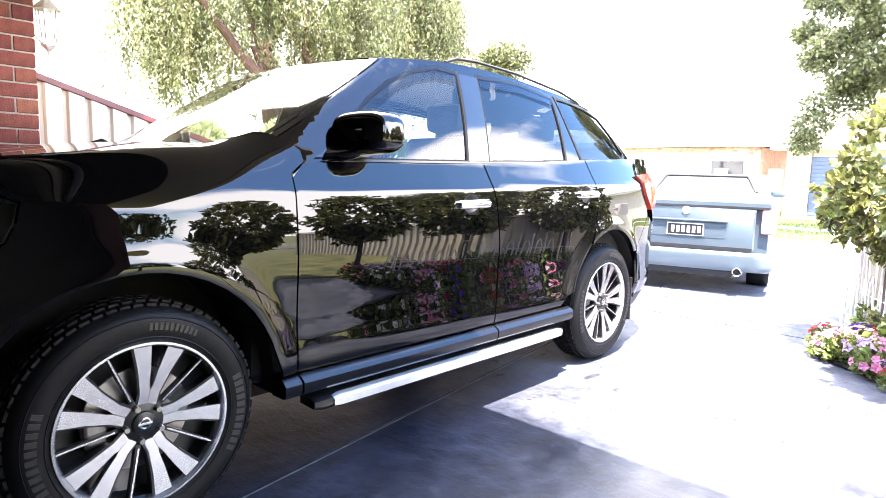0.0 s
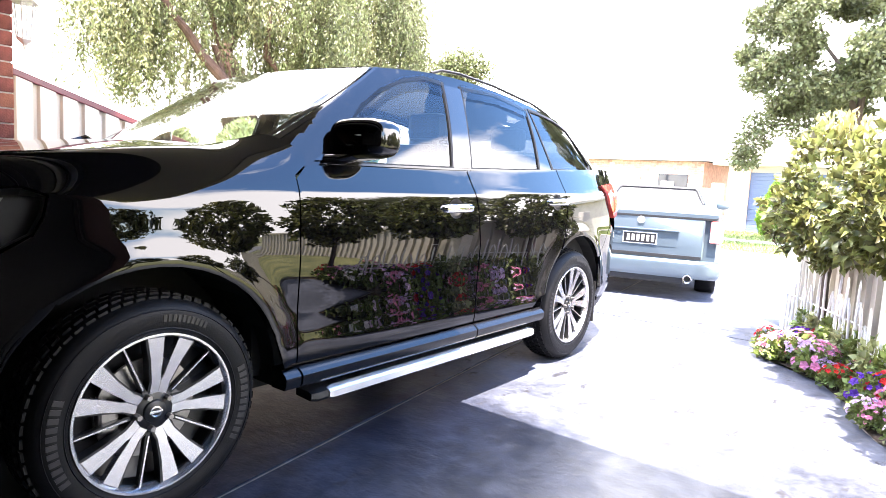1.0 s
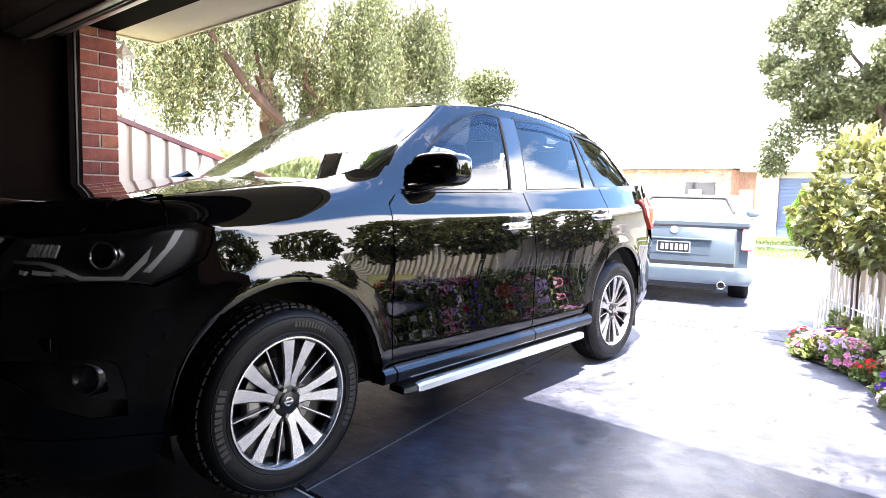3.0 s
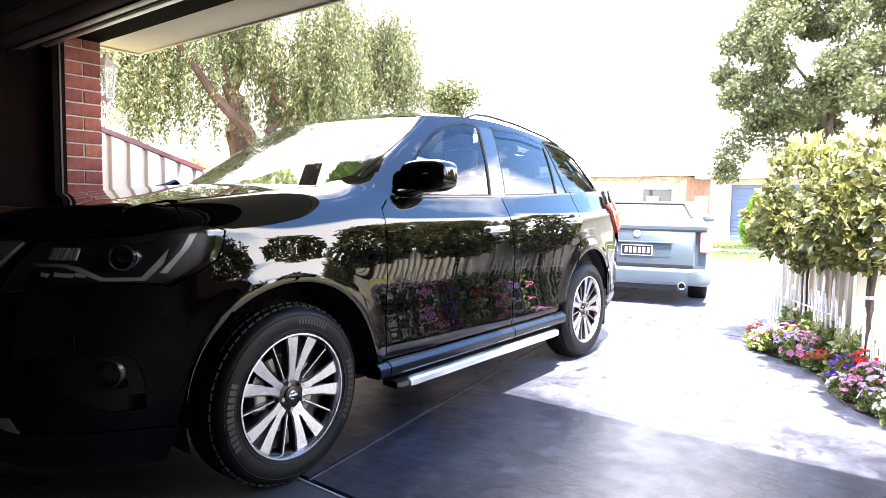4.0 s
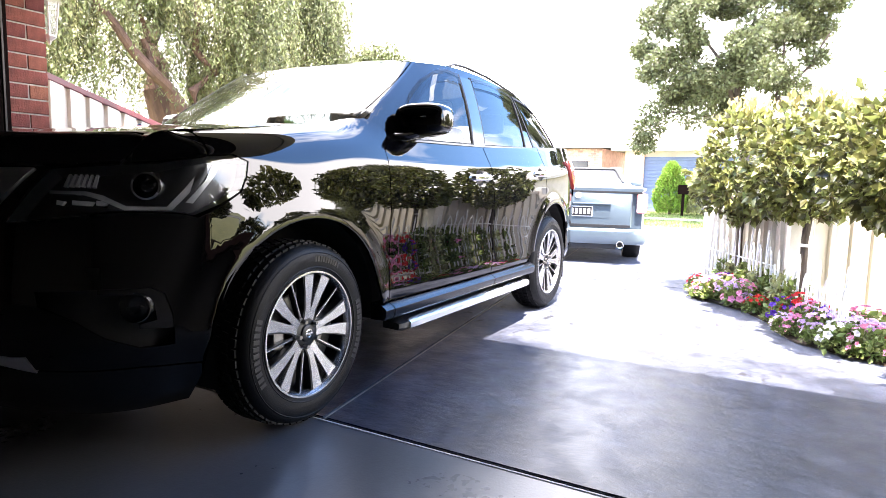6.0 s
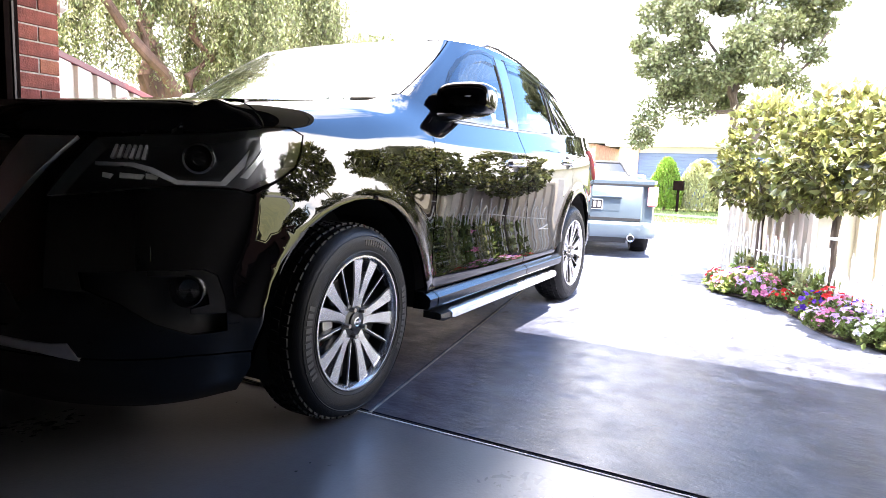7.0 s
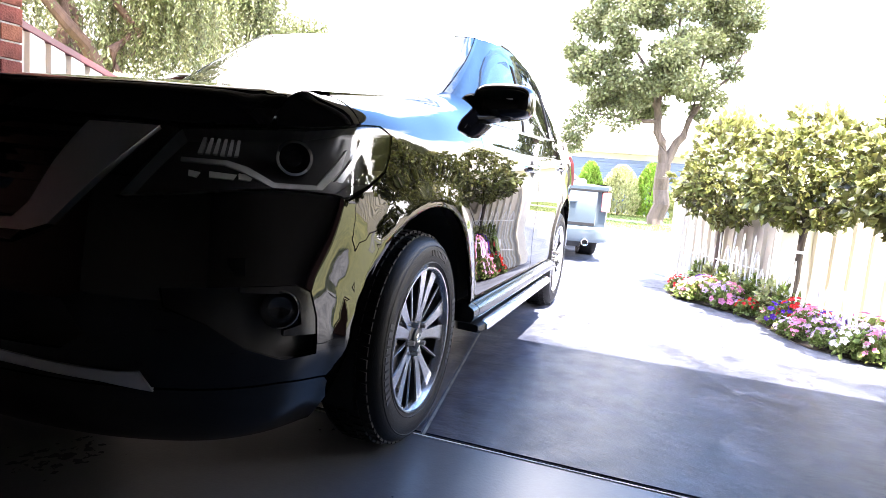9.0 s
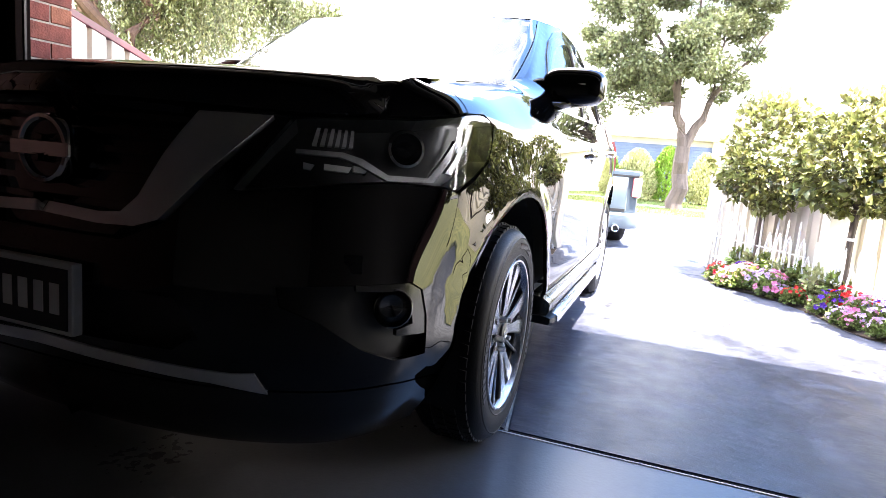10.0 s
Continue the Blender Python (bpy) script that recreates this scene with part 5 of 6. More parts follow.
MC = (0.885, -0.005, 1.335)
for mir in (None, CY):
    bm = bmesh.new()
    blob(bm, (0, 0, 0), (0.090, 0.142, 0.087), 3.6)
    for v in bm.verts:
        x_, y_, z_ = v.co
        t = y_ / 0.135                                   # -1 outer end, 1 inner end
        z_ = z_ * (1 - 0.08 * max(0, -t)) - 0.006 * t - (0.018 * max(0, t) if z_ < 0 else 0)
        x_ = x_ + 0.03 * (-t) * 0.6 + (0.02 if x_ > 0 else 0) * 0
        v.co = (MC[0] + x_, MC[1] + y_, MC[2] + z_)
        if mir:
            v.co.y = 2 * CY - v.co.y
    hs = part("mirror_housing", bm, PAINT, car, "black door mirror with a clear indicator strip", smooth=True)
    fy = (lambda y: 2 * CY - y) if mir else (lambda y: y)
    bm = bmesh.new()
    sweep(bm, [(0.800, fy(0.0), 1.345), (0.806, fy(-0.06), 1.345), (0.832, fy(-0.113), 1.348), (0.865, fy(-0.134), 1.351), (0.90, fy(-0.139), 1.354)], 0.004, 8)
    part("indicator_strip", bm, CLEARPL, hs, "clear ribbed indicator strip", smooth=True)
    bm = bmesh.new()
    sweep(bm, [(0.765, fy(0.10), 1.24), (0.80, fy(0.06), 1.245), (0.85, fy(0.02), 1.262), (0.87, fy(0.0), 1.285)], [0.04, 0.042, 0.04, 0.035], 12, 0.6)
    part("mirror_foot", bm, GLOSSBLACK, hs, smooth=True)
    part("mirror_glass", one_box((0.978, fy(0.0) - 0.10, 1.285), (0.990, fy(0.0) + 0.09, 1.395), 0.004), MIRRORM, hs)

# running boards
RB = [(0.06, 0.318), (-0.043, 0.318), (-0.068, 0.310), (-0.070, 0.285), (-0.058, 0.270), (0.06, 0.275)]
CH = [(-0.046, 0.322), (-0.070, 0.316), (-0.079, 0.306), (-0.079, 0.278), (-0.070, 0.270), (-0.066, 0.276), (-0.072, 0.285), (-0.071, 0.306)]
for mir in (None, CY):
    rbm = part("running_board", bar_profile(RB, 0.60, 2.34, mir, 0.25), PLASTIC, car, "black running board with a bright edge", smooth=True)
    part("edge_strip", bar_profile(CH, 0.68, 2.30, mir, 0.2), SATCHROME, rbm, "polished edge strip", smooth=True)
    for xb in (0.8, 1.5, 2.2):
        part("bracket", one_box((xb, (0.05 if not mir else 2 * CY - 0.3), 0.285), (xb + 0.05, (0.3 if not mir else 2 * CY - 0.05), 0.305), 0.004), UNDER, rbm)
    part("mud_flap", one_box((3.30, fy(0.17) - 0.15 if mir else 0.0, 0.20), (3.315, fy(0.17) + 0.17 if mir else 0.26, 0.50), 0.004), PLASTIC, car)

# floor pan, wheel housings, cabin fittings
part("floor_pan", one_box((-0.50, 0.30, 0.24), (3.70, 1.60, 0.36), 0.02), UNDER, car)
part("bulkhead", one_box((-0.72, 0.42, 0.30), (-0.45, 1.48, 0.95), 0.03), UNDER, car)
for wx in (0.0, 2.9):
    for mir in (None, CY):
        bm = bmesh.new()
        seg = 22
        pr = [(0.470 * math.cos(a), 0.470 * math.sin(a)) for a in np.linspace(-0.10, math.pi + 0.30, seg)]
        yo, yi = (0.0, 0.34) if not mir else (2 * CY, 2 * CY - 0.34)
        A = [bm.verts.new((wx + a, yo + (0.012 if not mir else -0.012), 0.40 + b)) for a, b in pr]
        B = [bm.verts.new((wx + a, yi, 0.40 + b)) for a, b in pr]
        for k in range(seg - 1):
            bm.faces.new((A[k], A[k + 1], B[k + 1], B[k]))
        bm.faces.new(B)
        part("wheel_housing", bm, UNDER, car)
part("inner_body", one_box((0.42, 0.10, 0.36), (3.6, 1.80, 0.95), 0.05), CABIN, car)
part("dashboard", one_box((0.30, 0.18, 0.95), (0.85, 1.72, 1.17), 0.06), CABIN, car)
for y in (0.55, 1.35):
    for xs in (1.35, 2.25):
        stt = part("seat", one_box((xs, y - 0.25, 0.95), (xs + 0.5, y + 0.25, 1.05), 0.05), SEATM, car)
        part("seat_back", one_box((xs + 0.42, y - 0.24, 0.98), (xs + 0.55, y + 0.24, 1.40), 0.05, Matrix.Translation((xs + 0.45, 0, 1)) @ Matrix.Rotation(radians(10), 4, "Y") @ Matrix.Translation((-xs - 0.45, 0, -1))), SEATM, stt)
        part("headrest", one_box((xs + 0.54, y - 0.13, 1.42), (xs + 0.64, y + 0.13, 1.58), 0.04), SEATM, stt)
bm = bmesh.new()
swm = Matrix.Translation((0.98, 1.35, 1.13)) @ Matrix.Rotation(radians(-62), 4, "Y")
lathe(bm, [(0.175, 0.0), (0.185, 0.014), (0.197, 0.0), (0.185, -0.014), (0.175, 0.0)], swm, 32)
part("steering_wheel", bm, SEATM, car, smooth=True)
part("rear_view_mirror", one_box((0.98, 0.84, 1.57), (1.0, 1.06, 1.63), 0.01), CABIN, car)

# wheels
def wheel(x, mir):
    fy = (lambda y: 2 * CY - y) if mir else (lambda y: y)
    sg = -1 if mir else 1
    yo = fy(-0.018)
    m = Matrix(((1, 0, 0, x), (0, 0, -sg, yo), (0, 1, 0, 0.38), (0, 0, 0, 1)))   # local z points out of the car
    tyre_bm = bmesh.new()
    lathe(tyre_bm, [(0.260, -0.012), (0.268, 0.0), (0.280, 0.004), (0.312, 0.008), (0.342, 0.004), (0.356, -0.006), (0.367, -0.022), (0.376, -0.045), (0.380, -0.075), (0.381, -0.12), (0.380, -0.165), (0.372, -0.205), (0.35, -0.228), (0.31, -0.235), (0.262, -0.22)], m, 72)
    ty = part("tyre", tyre_bm, RUBBER, car, "black road tyre", smooth=True)
    tb = bmesh.new()
    for k in range(60):
        for (h0, h1, off) in ((-0.032, -0.056, 0.0), (-0.066, -0.098, 0.5), (-0.108, -0.138, 0.0), (-0.148, -0.178, 0.5)):
            a = 2 * math.pi * (k + off) / 60
            r = 0.381 if h0 < -0.05 else 0.374
            lm = m @ Matrix.Rotation(a, 4, "Z") @ Matrix.Translation((r, 0, (h0 + h1) / 2))
            vs = [tb.verts.new(lm @ Vector((dx, dy + 0.18 * dz, dz))) for dx in (-0.006, 0.005) for dy in (-0.014, 0.014) for dz in (-(h0 - h1) / 2, (h0 - h1) / 2)]
            for f in ((0, 1, 3, 2), (4, 6, 7, 5), (0, 2, 6, 4), (1, 5, 7, 3), (0, 4, 5, 1), (2, 3, 7, 6)):
                tb.faces.new([vs[i] for i in f])
    tagged(part("tread", tb, RUBBER, ty), "tread blocks", kind="stuff")
    lb = bmesh.new()
    lathe(lb, [(0.338, 0.0046), (0.340, 0.0066), (0.343, 0.0040)], m, 72)
    lathe(lb, [(0.277, 0.003), (0.279, 0.006), (0.282, 0.0045)], m, 72)
    part("sidewall_ring", lb, RUBBER, ty, smooth=True)
    for start, count, step_, hgt in ((math.radians(60), 10, 0.052, 0.022), (math.radians(160), 11, 0.082, 0.030), (math.radians(-30), 11, 0.082, 0.030)):
        for k in range(count):
            a = start + sg * (-1) * k * step_ * -1
            bw = 0.22 * step_
            bb = bmesh.new()
            box(bb, (-hgt / 2, -bw * 0.30 * 1.5, 0.0), (hgt / 2, bw * 0.30 * 1.5, 0.0022), 0, m @ Matrix.Rotation(a, 4, "Z") @ Matrix.Translation((0.313, 0, 0.0068)))
            part("letter_bar", bb, LETTER, ty)
    rb_ = bmesh.new()
    lathe(rb_, [(0.246, -0.030), (0.250, -0.006), (0.256, 0.004), (0.263, 0.004), (0.267, -0.004), (0.264, -0.02), (0.25, -0.05), (0.24, -0.12), (0.25, -0.2), (0.264, -0.215)], m, 72)
    rim = part("rim", rb_, ALLOY, car, "two-tone alloy wheel rim", smooth=True)
    bb = bmesh.new()
    lathe(bb, [(0.0, -0.11), (0.225, -0.11), (0.243, -0.10), (0.243, -0.035), (0.2475, -0.030)], m, 60)
    part("barrel", bb, ALLOYDARK, rim, smooth=True)
    db = bmesh.new()
    lathe(db, [(0.05, -0.082), (0.165, -0.082), (0.165, -0.095)], m, 48)
    part("brake_disc", db, STEEL, rim, smooth=True)
    cal = bmesh.new()
    box(cal, (-0.165, -0.05, -0.085), (-0.10, 0.05, -0.05), 0.012, m)
    part("brake_caliper", cal, STEEL, rim)

    def dish(r):
        return -0.012 - 0.020 * (1 - r / 0.25)

    def blade(poly, thick, mat_, nm, top=0.0):
        """poly: (radius, angle) corners of one spoke face."""
        b_ = bmesh.new()
        hi_ = [b_.verts.new(m @ Vector((r * math.cos(a), r * math.sin(a), dish(r) + top))) for r, a in poly]
        lo_ = [b_.verts.new(m @ Vector((r * math.cos(a) * 0.99, r * math.sin(a) * 0.99, dish(r) - thick))) for r, a in poly]
        b_.faces.new(hi_)
        b_.faces.new(lo_[::-1])
        for k in range(len(poly)):
            j = (k + 1) % len(poly)
            b_.faces.new((hi_[k], lo_[k], lo_[j], hi_[j]))
        return part(nm, b_, mat_, rim)

    for k in range(5):
        a0 = 2 * math.pi * k / 5 + math.radians(6)
        for e in (1, -1):
            A_ = lambda deg: a0 + e * math.radians(deg)  # noqa: E731
            blade([(0.062, A_(0.5)), (0.062, A_(27)), (0.10, A_(17.5)), (0.175, A_(17.0)), (0.248, A_(18.5)), (0.248, A_(6.0)), (0.175, A_(4.2)), (0.115, A_(2.6)), (0.105, A_(0.5))], 0.03, ALLOY, "spoke")
            blade([(0.062, A_(27)), (0.075, A_(29)), (0.10, A_(20.5)), (0.175, A_(19.0)), (0.248, A_(20.2)), (0.248, A_(18.3)), (0.175, A_(16.8)), (0.10, A_(17.2))], 0.045, ALLOYDARK, "spoke_flank", -0.003)
        a1 = a0 + math.pi / 5
        blade([(0.075, a1 - 0.10), (0.248, a1 - 0.020), (0.248, a1 + 0.020), (0.075, a1 + 0.10)], 0.03, ALLOYDARK, "thin_spoke", -0.008)
        blade([(0.085, a1 - 0.02), (0.248, a1 - 0.008), (0.248, a1 + 0.014), (0.085, a1 + 0.045)], 0.004, ALLOY, "spoke_edge", -0.005)
        nb = bmesh.new()
        c = m @ Vector((0.056 * math.cos(a1), 0.056 * math.sin(a1), -0.03))
        out_ = (m.to_3x3() @ Vector((0, 0, 1)))
        cyl(nb, c, c + 0.024 * out_, 0.011, 0.009, 6)
        part("wheel_nut", nb, STEEL, rim)
    hbm = bmesh.new()
    lathe(hbm, [(0.0, -0.014), (0.030, -0.015), (0.036, -0.018), (0.038, -0.026), (0.066, -0.030), (0.074, -0.034), (0.074, -0.08)], m, 40)
    hub = part("hub", hbm, ALLOYDARK, rim, smooth=True)
    cb = bmesh.new()
    lathe(cb, [(0.013, -0.0135), (0.015, -0.012), (0.019, -0.0135)], m, 30)
    box(cb, (-0.022, -0.004, -0.014), (0.022, 0.004, -0.0115), 0.001, m)
    part("cap_badge", cb, ALLOY, rim)


for wx in (0.0, 2.9):
    for mir in (None, CY):
        wheel(wx, mir)

# ---------------------------------------------------------------- the pale blue utility
ute = new("ute")
ute.matrix_basis = Matrix.Translation((5.93, 0.69, -0.01)) @ Matrix.Rotation(radians(16), 4, "Z")
tagged(ute, "pale blue metallic utility parked on the driveway, tail towards the garage", "car")


def upart(name, bm, material, label="", parent=None, smooth=False):
    """A part of the utility, built in its own axes: x ahead from its tail, y to its left."""
    ob = part(name, bm, material, None, label, smooth)
    ob.parent = parent or ute
    return ob


def rounded(y0, y1, z0, z1, r=0.06, n=5):
    out = []
    for cy_, cz_, a0 in ((y1 - r, z1 - r, 0), (y0 + r, z1 - r, 90), (y0 + r, z0 + r, 180), (y1 - r, z0 + r, 270)):
        out += [(cy_ + r * math.cos(radians(a0 + 90 * k / n)), cz_ + r * math.sin(radians(a0 + 90 * k / n))) for k in range(n + 1)]
    return out


def loft(rows, smooth=True):
    """Closed sections (x, list of (y, z)) joined into a skin."""
    bm = bmesh.new()
    rg = [[bm.verts.new((x, y, z)) for y, z in sec] for x, sec in rows]
    for a, b in zip(rg, rg[1:]):
        for k in range(len(a)):
            j = (k + 1) % len(a)
            bm.faces.new((a[k], a[j], b[j], b[k]))
    bm.faces.new(rg[0][::-1])
    bm.faces.new(rg[-1])
    return bm


upart("bed_body", loft([(0.02, rounded(-0.80, 0.80, 0.36, 0.93, 0.08)), (0.10, rounded(-0.83, 0.83, 0.30, 0.95, 0.08)), (0.5, rounded(-0.87, 0.87, 0.30, 0.96, 0.09)), (1.5, rounded(-0.88, 0.88, 0.30, 0.97, 0.09)),
                        (2.2, rounded(-0.87, 0.87, 0.26, 0.98, 0.09)), (3.4, rounded(-0.86, 0.86, 0.26, 0.98, 0.1)), (4.4, rounded(-0.84, 0.84, 0.28, 0.88, 0.14)), (4.9, rounded(-0.70, 0.70, 0.30, 0.72, 0.14))]), UTEPAINT, "pale blue body sides", smooth=True)
tg = upart("tailgate", loft([(-0.018, rounded(-0.66, 0.66, 0.475, 0.925, 0.035)), (-0.005, rounded(-0.675, 0.675, 0.465, 0.935, 0.035)), (0.06, rounded(-0.675, 0.675, 0.465, 0.935, 0.035))]), UTEPAINT, "pale blue tailgate with a wide plate recess", smooth=True)
upart("recess", loft([(-0.022, rounded(-0.40, 0.40, 0.600, 0.770, 0.02)), (-0.0175, rounded(-0.40, 0.40, 0.600, 0.770, 0.02))]), UTEPAINT, parent=tg)
upart("recess_lip", one_box((-0.05, -0.42, 0.770), (-0.018, 0.42, 0.790), 0.008), UTEPAINT, parent=tg)
upart("lower_shade", one_box((-0.021, -0.66, 0.478), (-0.017, 0.66, 0.515), 0.002), PLASTIC, parent=tg)
bm = bmesh.new()
cyl(bm, (-0.03, 0, 0.885), (-0.01, 0, 0.885), 0.042, seg=24)
upart("round_badge", bm, SATCHROME, "plain round badge", tg)
upart("lid", loft([(-0.03, rounded(-0.80, 0.80, 0.945, 0.985, 0.018)), (0.02, rounded(-0.84, 0.84, 0.945, 1.0, 0.025)), (1.95, rounded(-0.84, 0.84, 0.96, 1.02, 0.025))]), UTEPAINT, "flat hard lid over the tray", smooth=True)
upart("lid_seal", one_box((-0.029, -0.79, 0.921), (0.02, 0.79, 0.9455), 0.003), PLASTIC)
upart("bumper", loft([(-0.10, rounded(-0.66, 0.66, 0.30, 0.44, 0.05)), (-0.07, rounded(-0.78, 0.78, 0.27, 0.465, 0.06)), (0.02, rounded(-0.86, 0.86, 0.26, 0.47, 0.06)), (0.30, rounded(-0.885, 0.885, 0.27, 0.47, 0.06))]), UTEPAINT, "pale blue rear bumper", smooth=True)
upart("diffuser", one_box((-0.06, -0.50, 0.20), (0.2, 0.50, 0.275), 0.02), PLASTIC)
for sg in (1, -1):
    lp = upart("tail_lamp", loft([(-0.030, rounded(sg * 0.775 - 0.045, sg * 0.775 + 0.045, 0.675, 0.915, 0.02)), (0.0, rounded(sg * 0.785 - 0.058, sg * 0.785 + 0.058, 0.665, 0.925, 0.025)), (0.16, rounded(sg * 0.80 - 0.075, sg * 0.80 + 0.075, 0.68, 0.92, 0.025))]), PALERED, "red and clear tail lamp, its red washed pale by glare", smooth=True)
    upart("clear_band", one_box((-0.036, sg * 0.775 - 0.044, 0.685), (-0.026, sg * 0.775 + 0.044, 0.79), 0.004), CLEARPL, parent=lp)
    bm = bmesh.new()
    lathe(bm, [(0.034, 0.03), (0.034, -0.10), (0.046, -0.105), (0.052, -0.09), (0.052, 0.10)], Matrix.Translation((-0.06, sg * 0.54, 0.275)) @ Matrix.Rotation(radians(90), 4, "Y"), 28)
    tip = upart("exhaust_tip", bm, CHROME, "round chrome exhaust tip", smooth=True)
    bm = bmesh.new()
    cyl(bm, (-0.12, sg * 0.54, 0.275), (-0.05, sg * 0.54, 0.275), 0.0335, seg=24)
    upart("pipe_bore", bm, UNDER, parent=tip)
    for wx in (0.95, 3.85):
        m = Matrix(((1, 0, 0, wx), (0, 0, sg, sg * 0.85), (0, 1, 0, 0.33), (0, 0, 0, 1)))
        bm = bmesh.new()
        lathe(bm, [(0.235, -0.01), (0.26, 0.0), (0.31, 0.002), (0.325, -0.02), (0.33, -0.06), (0.33, -0.18), (0.318, -0.225), (0.24, -0.23)], m, 48)
        tyw = upart("tyre", bm, RUBBER, smooth=True)
        bm = bmesh.new()
        lathe(bm, [(0.0, -0.03), (0.05, -0.025), (0.06, -0.04), (0.21, -0.03), (0.235, -0.008), (0.238, -0.03), (0.22, -0.2)], m, 40)
        upart("rim", bm, ALLOY, parent=tyw, smooth=True)
CAB = [(1.95, rounded(-0.80, 0.80, 0.96, 1.02, 0.02)), (2.35, rounded(-0.62, 0.62, 0.98, 1.26, 0.08)), (2.7, rounded(-0.62, 0.62, 0.98, 1.30, 0.1)), (3.1, rounded(-0.63, 0.63, 0.98, 1.28, 0.1)), (3.9, rounded(-0.74, 0.74, 0.92, 0.99, 0.03))]
upart("cab", loft(CAB), UTEPAINT, "low cab of the utility", smooth=True)
rw = bmesh.new()
prism(rw, [(-0.62, 0.0), (0.62, 0.0), (0.52, 0.33), (0.46, 0.36), (-0.46, 0.36), (-0.52, 0.33)], 0.012, Matrix.Translation((2.045, 0, 1.055)) @ Matrix(((0, 0.82, -0.57, 0), (-1, 0, 0, 0), (0, 0.57, 0.82, 0), (0, 0, 0, 1))))
rwin = upart("rear_window", rw, GLOSSBLACK, "dark rear window with a white sticker")
bm = bmesh.new()
wmx = Matrix.Translation((2.045, 0, 1.055)) @ Matrix(((0, 0.82, -0.57, 0), (-1, 0, 0, 0), (0, 0.57, 0.82, 0), (0, 0, 0, 1)))
sweep(bm, [wmx @ Vector(p) for p in ((-0.65, -0.02, 0.012), (-0.545, 0.335, 0.012), (-0.50, 0.372, 0.012), (0.50, 0.372, 0.012), (0.545, 0.335, 0.012), (0.65, -0.02, 0.012))], 0.024, 8)
upart("window_trim", bm, PLASTIC, parent=rwin)
for k in range(7):
    upart("sticker_bar", one_box((-0.36 + 0.105 * k, 0.17, 0.013), (-0.29 + 0.105 * k, 0.25, 0.0145), 0, Matrix.Translation((2.045, 0, 1.055)) @ Matrix(((0, 0.82, -0.57, 0), (-1, 0, 0, 0), (0, 0.57, 0.82, 0), (0, 0, 0, 1)))), PLATEWHT, parent=rwin)
upart("sticker_line", one_box((-0.34, 0.09, 0.013), (0.34, 0.13, 0.0145), 0, Matrix.Translation((2.045, 0, 1.055)) @ Matrix(((0, 0.82, -0.57, 0), (-1, 0, 0, 0), (0, 0.57, 0.82, 0), (0, 0, 0, 1)))), PLATEWHT, parent=rwin)
pl = upart("number_plate", one_box((-0.030, -0.186, 0.612), (-0.023, 0.186, 0.745), 0.003), PLATEWHT, "dark number plate with pale characters")
upart("plate_face", one_box((-0.033, -0.176, 0.622), (-0.0302, 0.176, 0.735), 0.001), PLATEBLK, parent=pl)
for k in range(6):
    upart("character_bar", one_box((-0.0350, -0.155 + 0.053 * k, 0.645), (-0.0332, -0.125 + 0.053 * k, 0.715), 0.0005), PLATEWHT, parent=pl)
for sg in (1, -1):
    bm = bmesh.new()
    blob(bm, (3.25, sg * 0.93, 1.05), (0.06, 0.10, 0.065))
    upart("door_mirror", bm, UTEPAINT, smooth=True)

# ---------------------------------------------------------------- garden bed
FLINE = lambda t: (5.42 - 6.0 * t, -1.02 - 3.05 * t)  # noqa: E731  back of the flower bed
bedpoly = EDGE[1:] + [FLINE(0.02), FLINE(0.5), FLINE(0.75)]
bm = bmesh.new()
vs, _, fs, _, _, _ = delaunay_2d_cdt([Vector(p) for p in dense(bedpoly, 0.12)] + [Vector((x, y)) for x in np.arange(1.0, 5.4, 0.12) for y in np.arange(-3.4, -0.9, 0.12) if inside(bedpoly, x, y)],
                                     [(i, (i + 1) % len(dense(bedpoly, 0.12))) for i in range(len(dense(bedpoly, 0.12)))], [], 2, 1e-5)
rimb = np.array(dense(bedpoly, 0.12))
bv = [bm.verts.new((v.x, v.y, 0.0 + 0.07 * min(1, math.sqrt(((rimb - np.array(v)) ** 2).sum(1).min()) / 0.25) + 0.025 * noise.noise((v.x * 5, v.y * 5, 0)))) for v in vs]
for f in fs:
    bm.faces.new([bv[i] for i in f])
structure("garden_bed", bm, SOIL, "dark soil of the curved flower bed", "soil")

